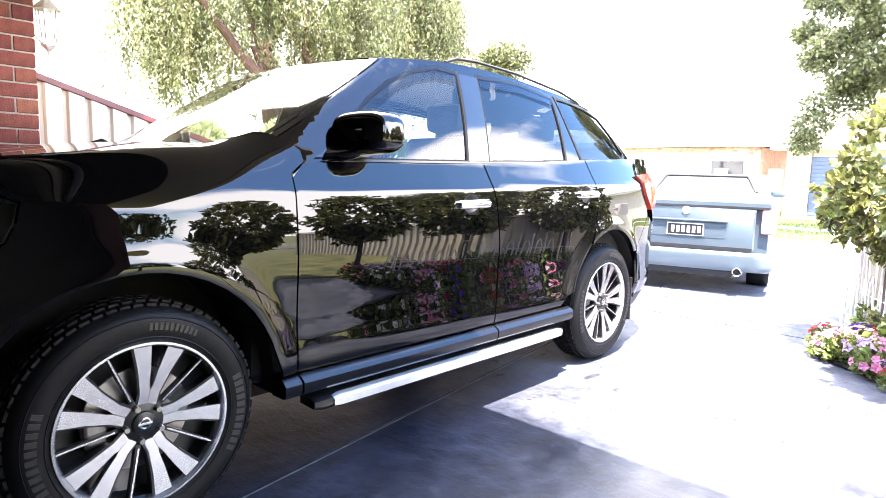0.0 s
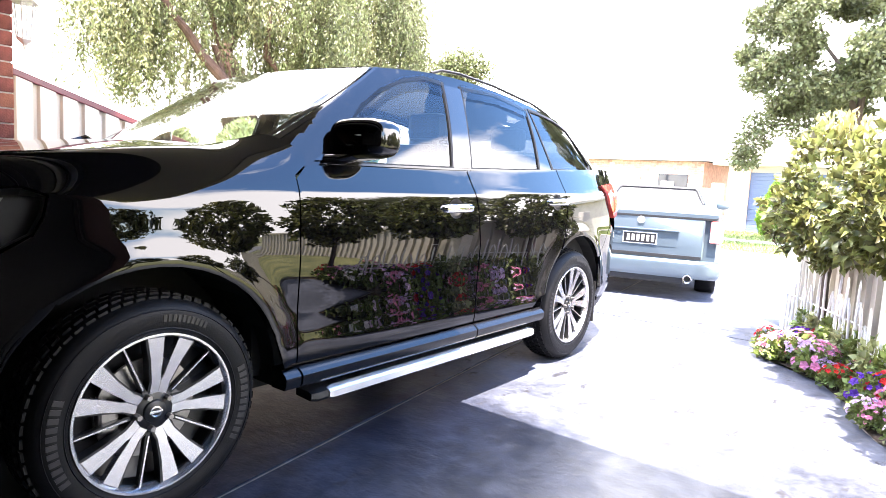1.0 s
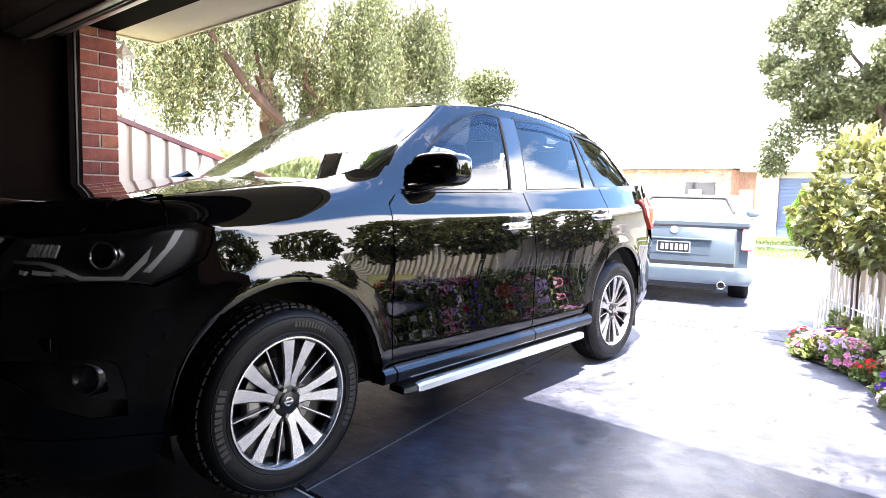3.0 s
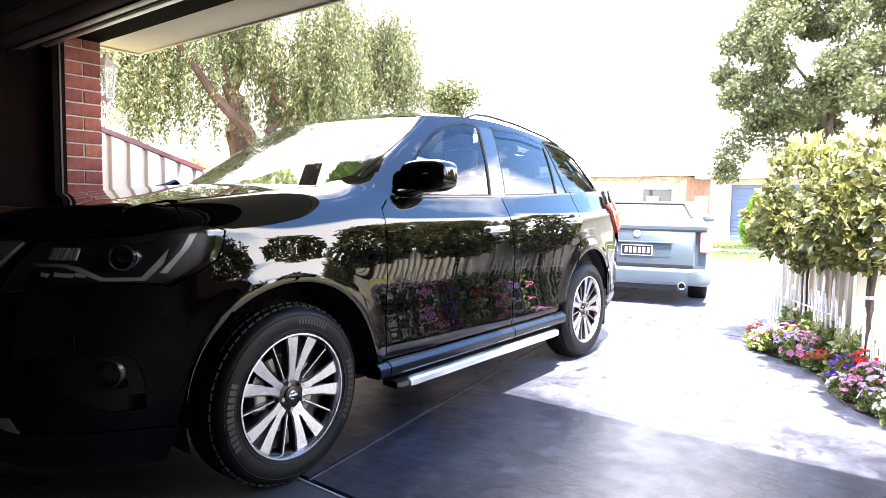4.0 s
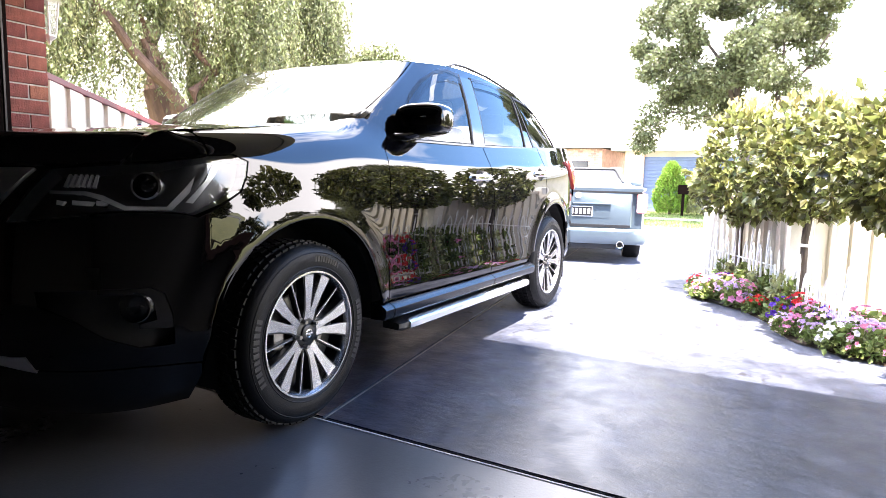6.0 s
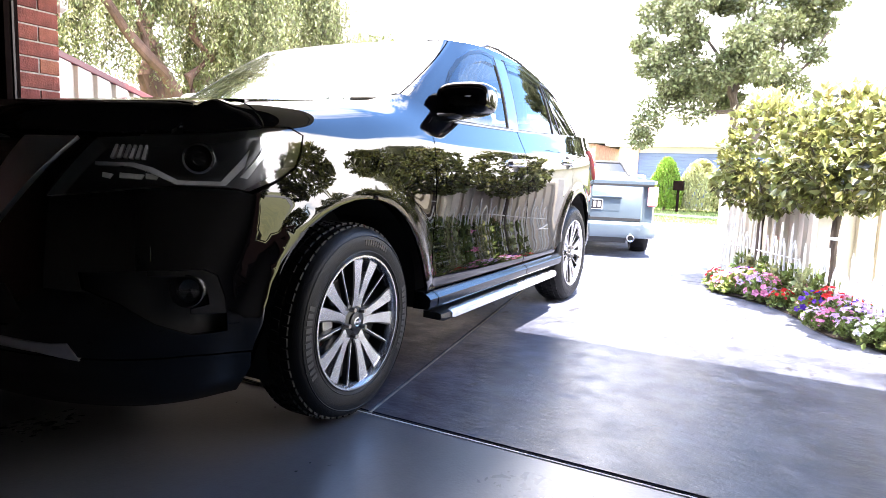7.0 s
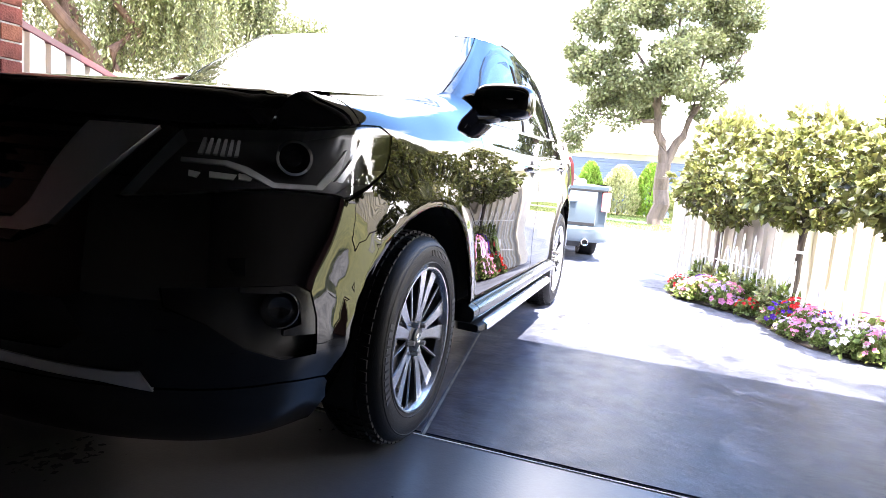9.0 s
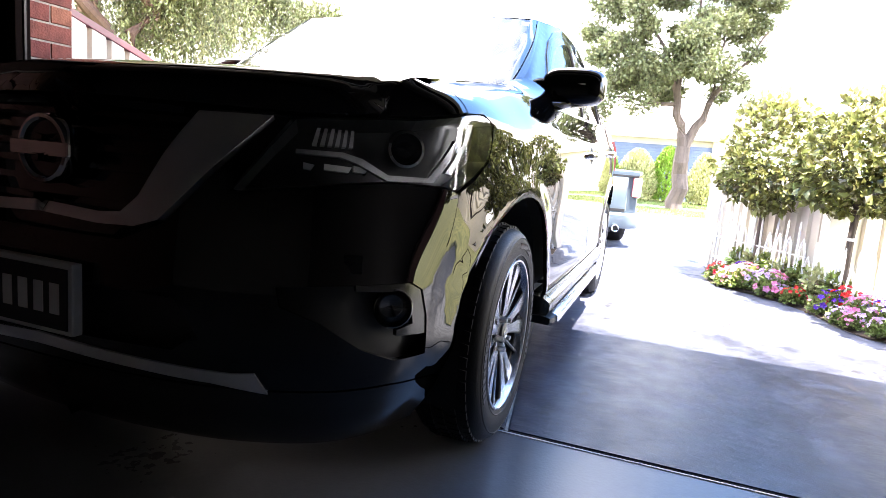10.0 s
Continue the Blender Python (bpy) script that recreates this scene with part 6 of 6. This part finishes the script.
low = thing("low_fence", (5.5, -2.5, 0), "low cream ribbed steel front fence behind the flower bed", "fence")
FH = 1.0
for fa, fb in ((Vector((5.42, -1.02, 0)), Vector((3.86, -1.84, 0))), (Vector((3.88, -1.87, 0)), Vector((4.9, -7.4, 0)))):
    fd_ = (fb - fa).normalized()
    fm = Matrix.Translation(fa) @ Matrix(((fd_.x, -fd_.y, 0, 0), (fd_.y, fd_.x, 0, 0), (0, 0, 1, 0), (0, 0, 0, 1)))
    L = (fb - fa).length
    w = 0.148
    pts = [(0, 0.0), (0.024, 0.0), (0.036, 0.032), (w - 0.012, 0.032), (w, 0.0)]
    for k in range(int(L / w)):
        bm = bmesh.new()
        lo_ = [bm.verts.new(fm @ Vector((k * w + a, d, -0.05))) for a, d in pts]
        hi_ = [bm.verts.new(fm @ Vector((k * w + a, d, FH))) for a, d in pts]
        for j in range(4):
            bm.faces.new((lo_[j], lo_[j + 1], hi_[j + 1], hi_[j]))
        part("sheet", bm, PALEF, low)
    part("capping", one_box((0, -0.012, FH - 0.03), (L, 0.045, FH + 0.015), 0.006, fm), PALEF, low)
    part("end_post", one_box((-0.16, -0.08, -0.05), (0.0, 0.08, FH + 0.06), 0.012, fm), POSTM, low, "square cream end post")

# wire picket edging
pick = thing("picket_edging", (4.55, -1.3, 0), "low white wire picket edging with pointed hoops", "garden edging")
run = [Vector((5.12, -0.97, 0.02)), Vector((3.90, -1.62, 0.02)), Vector((2.75, -2.12, 0.02))]
gr_ = np.random.default_rng(77)
for pa, pb, n_p, top_h in ((run[0], run[1], 17, 0.60), (run[1], run[2], 15, 0.46)):
    d = (pb - pa).normalized() * 0.034
    for k in range(n_p):
        p = pa.lerp(pb, (k + 0.5) / n_p)
        tilt = Vector((*gr_.normal(0, 0.012, 2), 0))
        bm = bmesh.new()
        if k % 2:                                        # a single spike
            sweep(bm, [p, p + Vector((0, 0, top_h)) + 1.3 * tilt, p + Vector((0, 0, top_h + 0.05)) + 1.4 * tilt], [0.010, 0.009, 0.003], 6)
        else:                                            # a hoop drawn to a point
            h = top_h - 0.09
            sweep(bm, [p - d, p - d + Vector((0, 0, h - 0.12)) + tilt, p - 0.5 * d + Vector((0, 0, h - 0.04)) + tilt, p + Vector((0, 0, h)) + tilt, p + 0.5 * d + Vector((0, 0, h - 0.04)) + tilt, p + d + Vector((0, 0, h - 0.12)) + tilt, p + d], 0.009, 6)
        part("picket", bm, PICKETM, pick)
    for z in (0.14, top_h - 0.24):
        bm = bmesh.new()
        sweep(bm, [pa + Vector((0, 0, z)), pb + Vector((0, 0, z))], 0.006, 6)
        part("rail", bm, PICKETM, pick)


# clipped standard shrubs in a row
def shrub(seed, r, h, trunk_h):
    g = np.random.default_rng(seed)
    root = thing("standard_shrub", (0, 0, 0), "clipped round-headed evergreen shrub on a bare stem", "shrub", "shrubs along the driveway")
    bm = bmesh.new()
    z1 = trunk_h + 0.10
    sweep(bm, [(0, 0, 0), (0.012, 0.01, 0.25), (-0.005, 0.015, z1 * 0.7), (0.01, 0, z1)], [0.036, 0.028, 0.026, 0.03], 10)
    for k in range(7):
        a = 2 * math.pi * k / 7 + 0.3 * seed
        sweep(bm, [(0.01, 0, z1 - 0.06), (0.10 * math.cos(a), 0.10 * math.sin(a), z1 + 0.07), (0.8 * r * math.cos(a), 0.8 * r * math.sin(a), z1 + 0.18 + 0.10 * (k % 3))], [0.02, 0.014, 0.005], 7)
    part("trunk", bm, BARKG, root)
    n = 460                                             # twig ends, each with a whorl of leaves
    d = g.normal(size=(n, 3))
    d /= np.linalg.norm(d, axis=1, keepdims=True)
    lump = 1 + 0.09 * np.sin(5 * d[:, 0] + seed) * np.cos(4 * d[:, 1] + 2 * seed) + 0.05 * np.sin(9 * d[:, 2] + 7 * d[:, 0])
    rad = lump * g.uniform(0.40, 1.12, n) ** 0.5
    flat = np.where(d[:, 2] < 0, 0.72, 1.0)
    p = np.stack([d[:, 0] * r * rad, d[:, 1] * r * rad, trunk_h + 0.42 * h + d[:, 2] * 0.56 * h * rad * flat], 1)
    w = 10
    t = np.repeat(d, w, 0) * 0.75 + g.normal(size=(n * w, 3)) * 0.6 + [0, 0, -0.1]
    leaves("crown", np.repeat(p, w, 0) + g.normal(0, 0.014, (n * w, 3)), t, g.uniform(0.05, 0.095, n * w), LEAFT, root, width=0.27)
    m_ = 140
    a = g.uniform(0, 2 * np.pi, m_)
    q = np.stack([np.cos(a) * r * 0.5 * g.uniform(0, 1, m_), np.sin(a) * r * 0.5 * g.uniform(0, 1, m_), trunk_h + h * g.uniform(0.90, 1.06, m_)], 1)
    tagged(leaves("new_growth", q, np.stack([g.normal(0, 0.4, m_), g.normal(0, 0.4, m_), np.ones(m_)], 1), g.uniform(0.05, 0.09, m_), LEAFB, root, width=0.25), "bronze young leaves", kind="stuff")
    return root


SHRUBS = [(4.50, -1.33, 0.46, 1.02, 0.68), (3.50, -1.84, 0.45, 0.88, 0.74), (2.62, -2.36, 0.46, 0.95, 0.72), (1.72, -2.95, 0.45, 0.95, 0.70), (0.75, -3.75, 0.45, 0.95, 0.70)]
for k, (x, y, r, h, th) in enumerate(SHRUBS):
    root = shrub(k + 1, r, h, th)
    root.location = (x, y, 0.05 if k != 4 else -0.05)
ties = thing("stem_tie", (3.50, -1.84, 0.6), "pale plastic tie round a shrub stem", "plant tie")
bm = bmesh.new()
lathe(bm, [(0.031, -0.012), (0.034, -0.012), (0.034, 0.012), (0.031, 0.012), (0.031, -0.012)], Matrix.Translation((3.497, -1.825, 0.60)), 16)
part("band", bm, PLATEWHT, ties)


# bedding flowers
def flower_plant(kind, seed):
    g = np.random.default_rng(seed)
    root = thing("flower_plant", (0, 0, 0), {"white": "mound of white petunias", "pink": "mound of pink petunias", "purple": "mound of deep purple petunias", "red": "bright red bedding flower", "lilac": "mound of pale lilac petunias"}[kind], "flower", "bedding flowers")
    n = 420
    d = g.normal(size=(n, 3))
    d /= np.linalg.norm(d, axis=1, keepdims=True)
    d[:, 2] = np.abs(d[:, 2])
    p = d * g.uniform(0.3, 1, (n, 1)) * [0.14, 0.14, 0.15]
    leaves("foliage", p, d + g.normal(0, 0.6, (n, 3)), g.uniform(0.03, 0.06, n), FLEAF, root, width=0.3)
    bm = bmesh.new()
    for k in range(26):
        e = g.normal(size=3)
        e /= np.linalg.norm(e)
        e[2] = abs(e[2]) + 0.25
        e /= np.linalg.norm(e)
        c = Vector(e * np.array([0.15, 0.15, 0.19]))
        m = Matrix.Translation(c) @ Vector(e + g.normal(0, 0.25, 3)).to_track_quat("Z", "Y").to_matrix().to_4x4()
        s = g.uniform(0.018, 0.032)
        mid = bm.verts.new(m @ Vector((0, 0, -0.006)))
        ringv = []
        for j in range(10):
            rr = s * (1.0 if j % 2 == 0 else 0.72)
            ringv.append(bm.verts.new(m @ Vector((rr * math.cos(j * math.pi / 5), rr * math.sin(j * math.pi / 5), 0.006 * (j % 2)))))
        for j in range(10):
            bm.faces.new((mid, ringv[j], ringv[(j + 1) % 10]))
    part("blossoms", bm, PETALS[kind], root, kind + " blossoms")
    return root


kinds = ["white", "pink", "purple", "red", "lilac"]
proto = {k: flower_plant(k, 30 + i) for i, k in enumerate(kinds)}
spots = []
eg = [Vector(p) for p in EDGE[3:-1]]
random.seed(11)
for a, b in zip(eg, eg[1:]):
    n_ = max(1, round((b - a).length / 0.13))
    nor = Vector((-(b - a).y, (b - a).x)).normalized() * -1
    for k in range(n_):
        for off in (0.07, 0.21, 0.35, 0.50):
            q = a.lerp(b, (k + 0.5) / n_) + nor * off + Vector((random.uniform(-0.04, 0.04), random.uniform(-0.04, 0.04)))
            if inside(bedpoly, q.x, q.y) and random.random() < 0.8:
                spots.append(q)
used = set()
for i, q in enumerate(spots):
    wts = (6, 3.6, 2.6, 2.4, 4.5)
    kind = random.choices(kinds, wts)[0]
    if (q - Vector((2.76, -1.74))).length < 0.12:
        kind = "red"
    m = Matrix.Translation((q.x, q.y, 0.03)) @ Matrix.Rotation(random.uniform(0, 6.28), 4, "Z")
    if kind not in used:
        used.add(kind)
        proto[kind].matrix_basis = m
    else:
        o = copy_thing(proto[kind], m)
        o.scale = [random.uniform(0.55, 1.2)] * 3
# low green plants behind the flowers
for k in range(7):
    t = 0.10 + 0.033 * k
    x, y = FLINE(t)
    c = np.array([x - 0.05, y + 0.13, 0.17])
    d = rng.normal(size=(380, 3))
    d /= np.linalg.norm(d, axis=1, keepdims=True)
    root = thing("bed_shrub", tuple(c - [0, 0, 0.2]), "small green leafy plant against the low fence", "plant", "plants behind the flowers")
    leaves("foliage", c + d * rng.uniform(0.3, 1, (380, 1)) * [0.15, 0.07, 0.15], d + rng.normal(0, 0.5, (380, 3)), rng.uniform(0.04, 0.08, 380), LEAFY if k % 2 else FLEAF, root, width=0.3)

# ---------------------------------------------------------------- large trees
def limb(bm, a, b, r0, r1, wob=0.12, n=6, g=rng):
    a, b = np.array(a, float), np.array(b, float)
    pts = [a + (b - a) * t + (g.normal(0, wob, 3) * math.sin(math.pi * t)) for t in np.linspace(0, 1, n)]
    sweep(bm, pts, [r0 + (r1 - r0) * t for t in np.linspace(0, 1, n)], 10)


weep = thing("weeping_tree", (6.9, 9.6, 0), "large weeping pepper tree with a red-brown leaning trunk", "tree")
g = np.random.default_rng(5)
bm = bmesh.new()
limb(bm, (7.0, 9.6, -0.1), (6.2, 9.5, 2.7), 0.34, 0.24, 0.06)
limb(bm, (6.9, 9.2, 0.9), (6.0, 8.62, 2.42), 0.19, 0.15, 0.03)
limb(bm, (6.02, 8.62, 2.38), (4.75, 8.55, 3.55), 0.12, 0.075, 0.05)
limb(bm, (4.78, 8.55, 3.52), (3.6, 8.3, 4.8), 0.075, 0.03)
limb(bm, (5.5, 8.6, 2.8), (5.2, 8.5, 4.2), 0.07, 0.03)
limb(bm, (6.5, 8.6, 2.2), (6.35, 8.4, 4.3), 0.11, 0.05)
limb(bm, (6.2, 9.5, 2.6), (6.3, 9.8, 5.2), 0.22, 0.08)
limb(bm, (6.9, 9.7, 1.4), (8.6, 9.8, 5.2), 0.22, 0.07)
limb(bm, (6.25, 9.6, 4.2), (7.2, 8.8, 6.2), 0.09, 0.03)
limb(bm, (8.1, 9.8, 4.2), (10.4, 9.4, 5.6), 0.09, 0.03)
limb(bm, (4.9, 9.25, 3.8), (3.4, 8.6, 5.0), 0.06, 0.02)
limb(bm, (7.4, 9.7, 2.6), (9.8, 10.4, 4.4), 0.10, 0.03)
part("trunk", bm, BARKR, weep)
heads = []
for k in range(92):
    d = g.normal(size=3)
    d /= np.linalg.norm(d)
    f = g.uniform(0.35, 1) ** 0.5
    heads.append((7.3 + 4.3 * d[0] * f, 9.7 + 2.6 * d[1] * f, 5.3 + 2.2 * d[2] * f))
heads += [(g.uniform(3.6, 4.6), g.uniform(8.6, 9.8), g.uniform(3.7, 4.8)) for k in range(10)]
heads += [(g.uniform(9.3, 11.3), g.uniform(8.6, 10.0), g.uniform(4.6, 6.4)) for k in range(22)]
pos, dirs, pale = [], [], []
for n_h, (hx, hy, hz) in enumerate(heads):
    for s_ in range(32):
        base = np.array([hx, hy, hz]) + g.normal(0, 0.24, 3)
        ln = g.uniform(0.8, 2.1) * (1.0 if hz < 5.5 else 0.8)
        nl = int(ln / 0.024)
        t = np.arange(nl) * 0.024
        drift = g.normal(0, 0.14, 2)
        p = np.stack([base[0] + drift[0] * t, base[1] + drift[1] * t, base[2] - t], 1)
        bare = (p[:, 0] > 4.2) & (p[:, 0] < 6.5) & (p[:, 1] < 9.2) & (p[:, 2] < 3.9 - 0.35 * np.abs(p[:, 0] - 5.3))
        p = p[(p[:, 2] > 2.25) & ~(bare & (s_ % 6 != 0))]
        pos.append(p + g.normal(0, 0.03, p.shape))
        pale.append(np.full(len(p), n_h % 4 == 0))
        dirs.append(np.stack([g.normal(0, 0.55, len(p)), g.normal(0, 0.55, len(p)), -np.ones(len(p)) * g.uniform(0.5, 1.1)], 1))
pos, dirs, pale = np.vstack(pos), np.vstack(dirs), np.concatenate(pale)
leaves("crown", pos[~pale], dirs[~pale], g.uniform(0.05, 0.11, int((~pale).sum())), LEAFW, weep, "hanging feathery foliage", width=0.17)
leaves("pale_sprays", pos[pale], dirs[pale], g.uniform(0.05, 0.11, int(pale.sum())), LEAFP, weep, "paler hanging sprays, sunlight in their colour", width=0.17)
copy_thing(weep, Matrix.Translation((9.5, -7.4, 0)) @ Matrix.Rotation(2.0, 4, "Z") @ Matrix.Scale(0.55, 4))


def cluster_tree(name, at, clumps, per, size, leaf, bark, limbs, label, seed):
    g = np.random.default_rng(seed)
    root = thing(name, at, label, "tree")
    bm = bmesh.new()
    for a, b, r0, r1 in limbs:
        limb(bm, np.add(a, at), np.add(b, at), r0, r1, 0.06, g=g)
    part("trunk", bm, bark, root)
    P, D = [], []
    for c, r in clumps:
        d = g.normal(size=(per, 3))
        d /= np.linalg.norm(d, axis=1, keepdims=True)
        lump = g.uniform(0.35, 1.08, (per, 1))
        P.append(np.add(c, at) + d * lump * r * [1, 1, 0.7])
        D.append(d + g.normal(0, 0.7, (per, 3)))
    P, D = np.vstack(P), np.vstack(D)
    leaves("crown", P, D, g.uniform(0.7, 1.3, len(P)) * size, leaf, root, width=0.32)
    return root


g = np.random.default_rng(9)
cl = []
for k in range(124):
    d = g.normal(size=3)
    d /= np.linalg.norm(d)
    f = g.uniform(0.3, 1) ** 0.45
    c = (2.3 * d[0] * f, 2.55 * d[1] * f + 0.55, 5.0 + 2.2 * d[2] * f)
    if c[2] < 3.2 and abs(c[1]) < 1.0:
        continue
    cl.append((c, g.uniform(0.30, 0.55)))
cl += [((-0.6, 2.35, 2.55), 0.45), ((-0.5, 2.5, 2.15), 0.36), ((-0.4, 2.2, 3.0), 0.48), ((-0.2, -1.7, 2.9), 0.45), ((-0.5, 1.25, 2.9), 0.5)]
cluster_tree("street_tree", (16.3, -0.55, 0.0), cl, 640, 0.095, LEAFR, BARKG,
             [((0, -0.05, -0.1), (0.05, -0.05, 1.75), 0.24, 0.19), ((0.05, -0.05, 1.7), (0, 0.35, 3.4), 0.15, 0.09), ((0.05, -0.05, 1.7), (0.1, -0.7, 3.3), 0.15, 0.08), ((0, 0.35, 3.3), (-0.3, 1.2, 5.2), 0.08, 0.03),
              ((0.0, 0.3, 3.2), (0.3, 0.0, 6.0), 0.08, 0.03), ((0.1, -0.65, 3.2), (-0.2, -1.7, 4.8), 0.07, 0.02), ((0.1, -0.6, 3.1), (0.6, -0.8, 5.6), 0.07, 0.02), ((0, 0.25, 2.9), (-0.5, 2.3, 3.0), 0.06, 0.02)],
             "grey-green street tree with a forked trunk on the verge", 12)
g = np.random.default_rng(19)
cl = [((g.normal(0, 0.4), g.normal(0, 0.5), 4.5 + g.normal(0, 0.3)), g.uniform(0.35, 0.55)) for k in range(30)]
cluster_tree("garden_tree", (15.0, 10.5, 0), cl, 260, 0.10, LEAFW, BARKG, [((0, 0, -0.1), (0, 0, 3.6), 0.12, 0.06), ((0, 0, 2.6), (0.3, 0.7, 4.2), 0.05, 0.02)], "pale green tree behind the roofs", 20)


def conifer(at, r, h, leaf, label, seed):
    g = np.random.default_rng(seed)
    root = thing("conifer_bush", at, label, "bush", "bushes on the lawn opposite")
    n = 5200
    t = g.uniform(0, 1, n)
    rad = r * np.minimum(1, 1.25 * (1 - t) ** 0.55) * (0.8 + 0.25 * np.minimum(1, 5 * t)) * g.uniform(0.6, 1.04, n) ** 0.5
    a = g.uniform(0, 2 * np.pi, n)
    p = np.stack([at[0] + rad * np.cos(a), at[1] + rad * np.sin(a), at[2] + 0.05 + t * h], 1)
    leaves("foliage", p, np.stack([0.5 * np.cos(a) + g.normal(0, 0.3, n), 0.5 * np.sin(a) + g.normal(0, 0.3, n), np.ones(n)], 1), g.uniform(0.09, 0.17, n), leaf, root, width=0.2)
    bm = bmesh.new()
    cyl(bm, (at[0], at[1], -0.05), (at[0], at[1], h * 0.8), 0.06, 0.02, 8)
    part("trunk", bm, BARKG, root)


conifer((19.6, 1.75, 0.04), 0.50, 1.62, LEAFC, "clipped bright green conifer bush", 41)
conifer((20.2, 0.75, 0.04), 0.75, 1.60, LEAFY, "yellow-green leafy bush on the lawn", 42)
conifer((20.4, -0.25, 0.04), 0.6, 1.75, LEAFC, "bright green conifer bush", 43)
conifer((20.3, -1.4, 0.04), 0.5, 1.6, LEAFY, "yellow-green leafy bush on the lawn", 44)
conifer((4.6, 6.4, 0), 0.9, 1.8, LEAFY, "sunlit yellow-green bush behind the fence", 45)
conifer((2.9, 5.6, 0), 0.7, 1.6, LEAFY, "sunlit yellow-green bush behind the fence", 46)
conifer((6.8, 6.6, 0), 0.8, 1.9, LEAFC, "bright green bush behind the fence", 47)

box_ = thing("letterbox", (18.9, 1.25, 0.04), "dark grey letterbox on a post", "letterbox")
part("post", one_box((18.87, 1.22, 0.0), (18.95, 1.30, 0.75), 0.006), DARKFRAME, box_)
part("box", one_box((18.72, 1.10, 0.75), (19.05, 1.40, 1.05), 0.02), DARKFRAME, box_)

# ---------------------------------------------------------------- houses across the court
house = thing("house_opposite", (24, 0, 0), "pale single-storey house with a slate-blue garage door", "house")
part("wall", one_box((22.4, -9, 0), (30, -1.65, 2.30)), RENDER_W, house)
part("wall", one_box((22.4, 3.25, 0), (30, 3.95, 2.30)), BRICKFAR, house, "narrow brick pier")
part("wall", one_box((22.7, -1.65, 2.06), (30, 3.25, 2.30)), RENDER_W, house)
gd = part("garage_door", one_box((22.55, -1.65, 0), (22.62, 3.25, 2.08)), BLUEDOOR, house, "slate-blue ribbed garage door")
for k in range(16):
    part("slat", one_box((22.525, -1.62, 0.03 + 0.128 * k), (22.552, 3.22, 0.03 + 0.128 * k + 0.112), 0.008), BLUEDOOR, gd)
part("fascia", one_box((22.0, -9.5, 2.30), (22.06, 4.4, 2.48)), WHITEP, house)
part("soffit", one_box((22.06, -9.5, 2.30), (22.7, 4.4, 2.32)), WHITEP, house)
bm = bmesh.new()
prism(bm, [(21.95, 2.48), (26.5, 3.9), (31, 2.48)], 13.9, Matrix(((1, 0, 0, 0), (0, 0, 1, -9.5), (0, 1, 0, 0), (0, 0, 0, 1))))
part("roof", bm, ROOFT, house)
bh = thing("brick_house", (28, 10, 0), "red brick single-storey house with a pale tiled roof", "house")
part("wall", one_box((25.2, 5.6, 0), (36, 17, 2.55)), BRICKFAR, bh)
vb, fb_ = [], []
for c in range(29):
    for k in range(46):
        y0 = 5.62 + 0.244 * k + (0.122 if c % 2 else 0)
        z0 = 0.02 + 0.087 * c
        i = len(vb)
        vb += [(25.2, y0, z0), (25.2, y0 + 0.232, z0), (25.2, y0 + 0.232, z0 + 0.077), (25.2, y0, z0 + 0.077), (25.188, y0 + 0.003, z0 + 0.003), (25.188, y0 + 0.229, z0 + 0.003), (25.188, y0 + 0.229, z0 + 0.074), (25.188, y0 + 0.003, z0 + 0.074)]
        fb_ += [(i + 4, i + 7, i + 6, i + 5), (i, i + 4, i + 5, i + 1), (i + 1, i + 5, i + 6, i + 2), (i + 2, i + 6, i + 7, i + 3), (i + 3, i + 7, i + 4, i)]
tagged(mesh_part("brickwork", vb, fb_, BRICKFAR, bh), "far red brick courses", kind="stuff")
part("fascia", one_box((24.6, 5.0, 2.55), (24.66, 17.6, 2.75)), WHITEP, bh)
part("fascia", one_box((24.6, 5.0, 2.55), (36.5, 5.06, 2.75)), WHITEP, bh)
bm = bmesh.new()
a = [bm.verts.new(v) for v in ((24.55, 4.95, 2.75), (36.6, 4.95, 2.75), (36.6, 17.7, 2.75), (24.55, 17.7, 2.75))]
b = [bm.verts.new(v) for v in ((29, 9.8, 4.1), (32, 9.8, 4.1), (32, 13, 4.1), (29, 13, 4.1))]
bm.faces.new(b)
for k in range(4):
    bm.faces.new((a[k], a[(k + 1) % 4], b[(k + 1) % 4], b[k]))
bm.faces.new(a[::-1])
part("roof", bm, ROOFT, bh)
part("garage_door", one_box((25.14, 8.2, 0), (25.19, 11.6, 2.1), 0.01), WHITEP, bh, "white garage door")
wn_ = part("window", one_box((25.15, 6.2, 0.9), (25.19, 7.4, 2.0), 0.005), DARKWIN, bh)
part("window_frame", one_box((25.13, 6.15, 0.86), (25.17, 7.45, 0.92), 0.005), WHITEP, wn_)
wf_ = thing("garden_wall", (23, 4.9, 0), "pale rendered front garden wall with brick piers", "wall")
part("wall", one_box((22.2, 4.2, 0), (22.4, 7.6, 1.45), 0.01), RENDER_W, wf_)
for y in (4.05, 5.85, 7.6):
    part("pier", one_box((22.1, y, 0), (22.5, y + 0.35, 1.65), 0.01), RENDER_W, wf_)
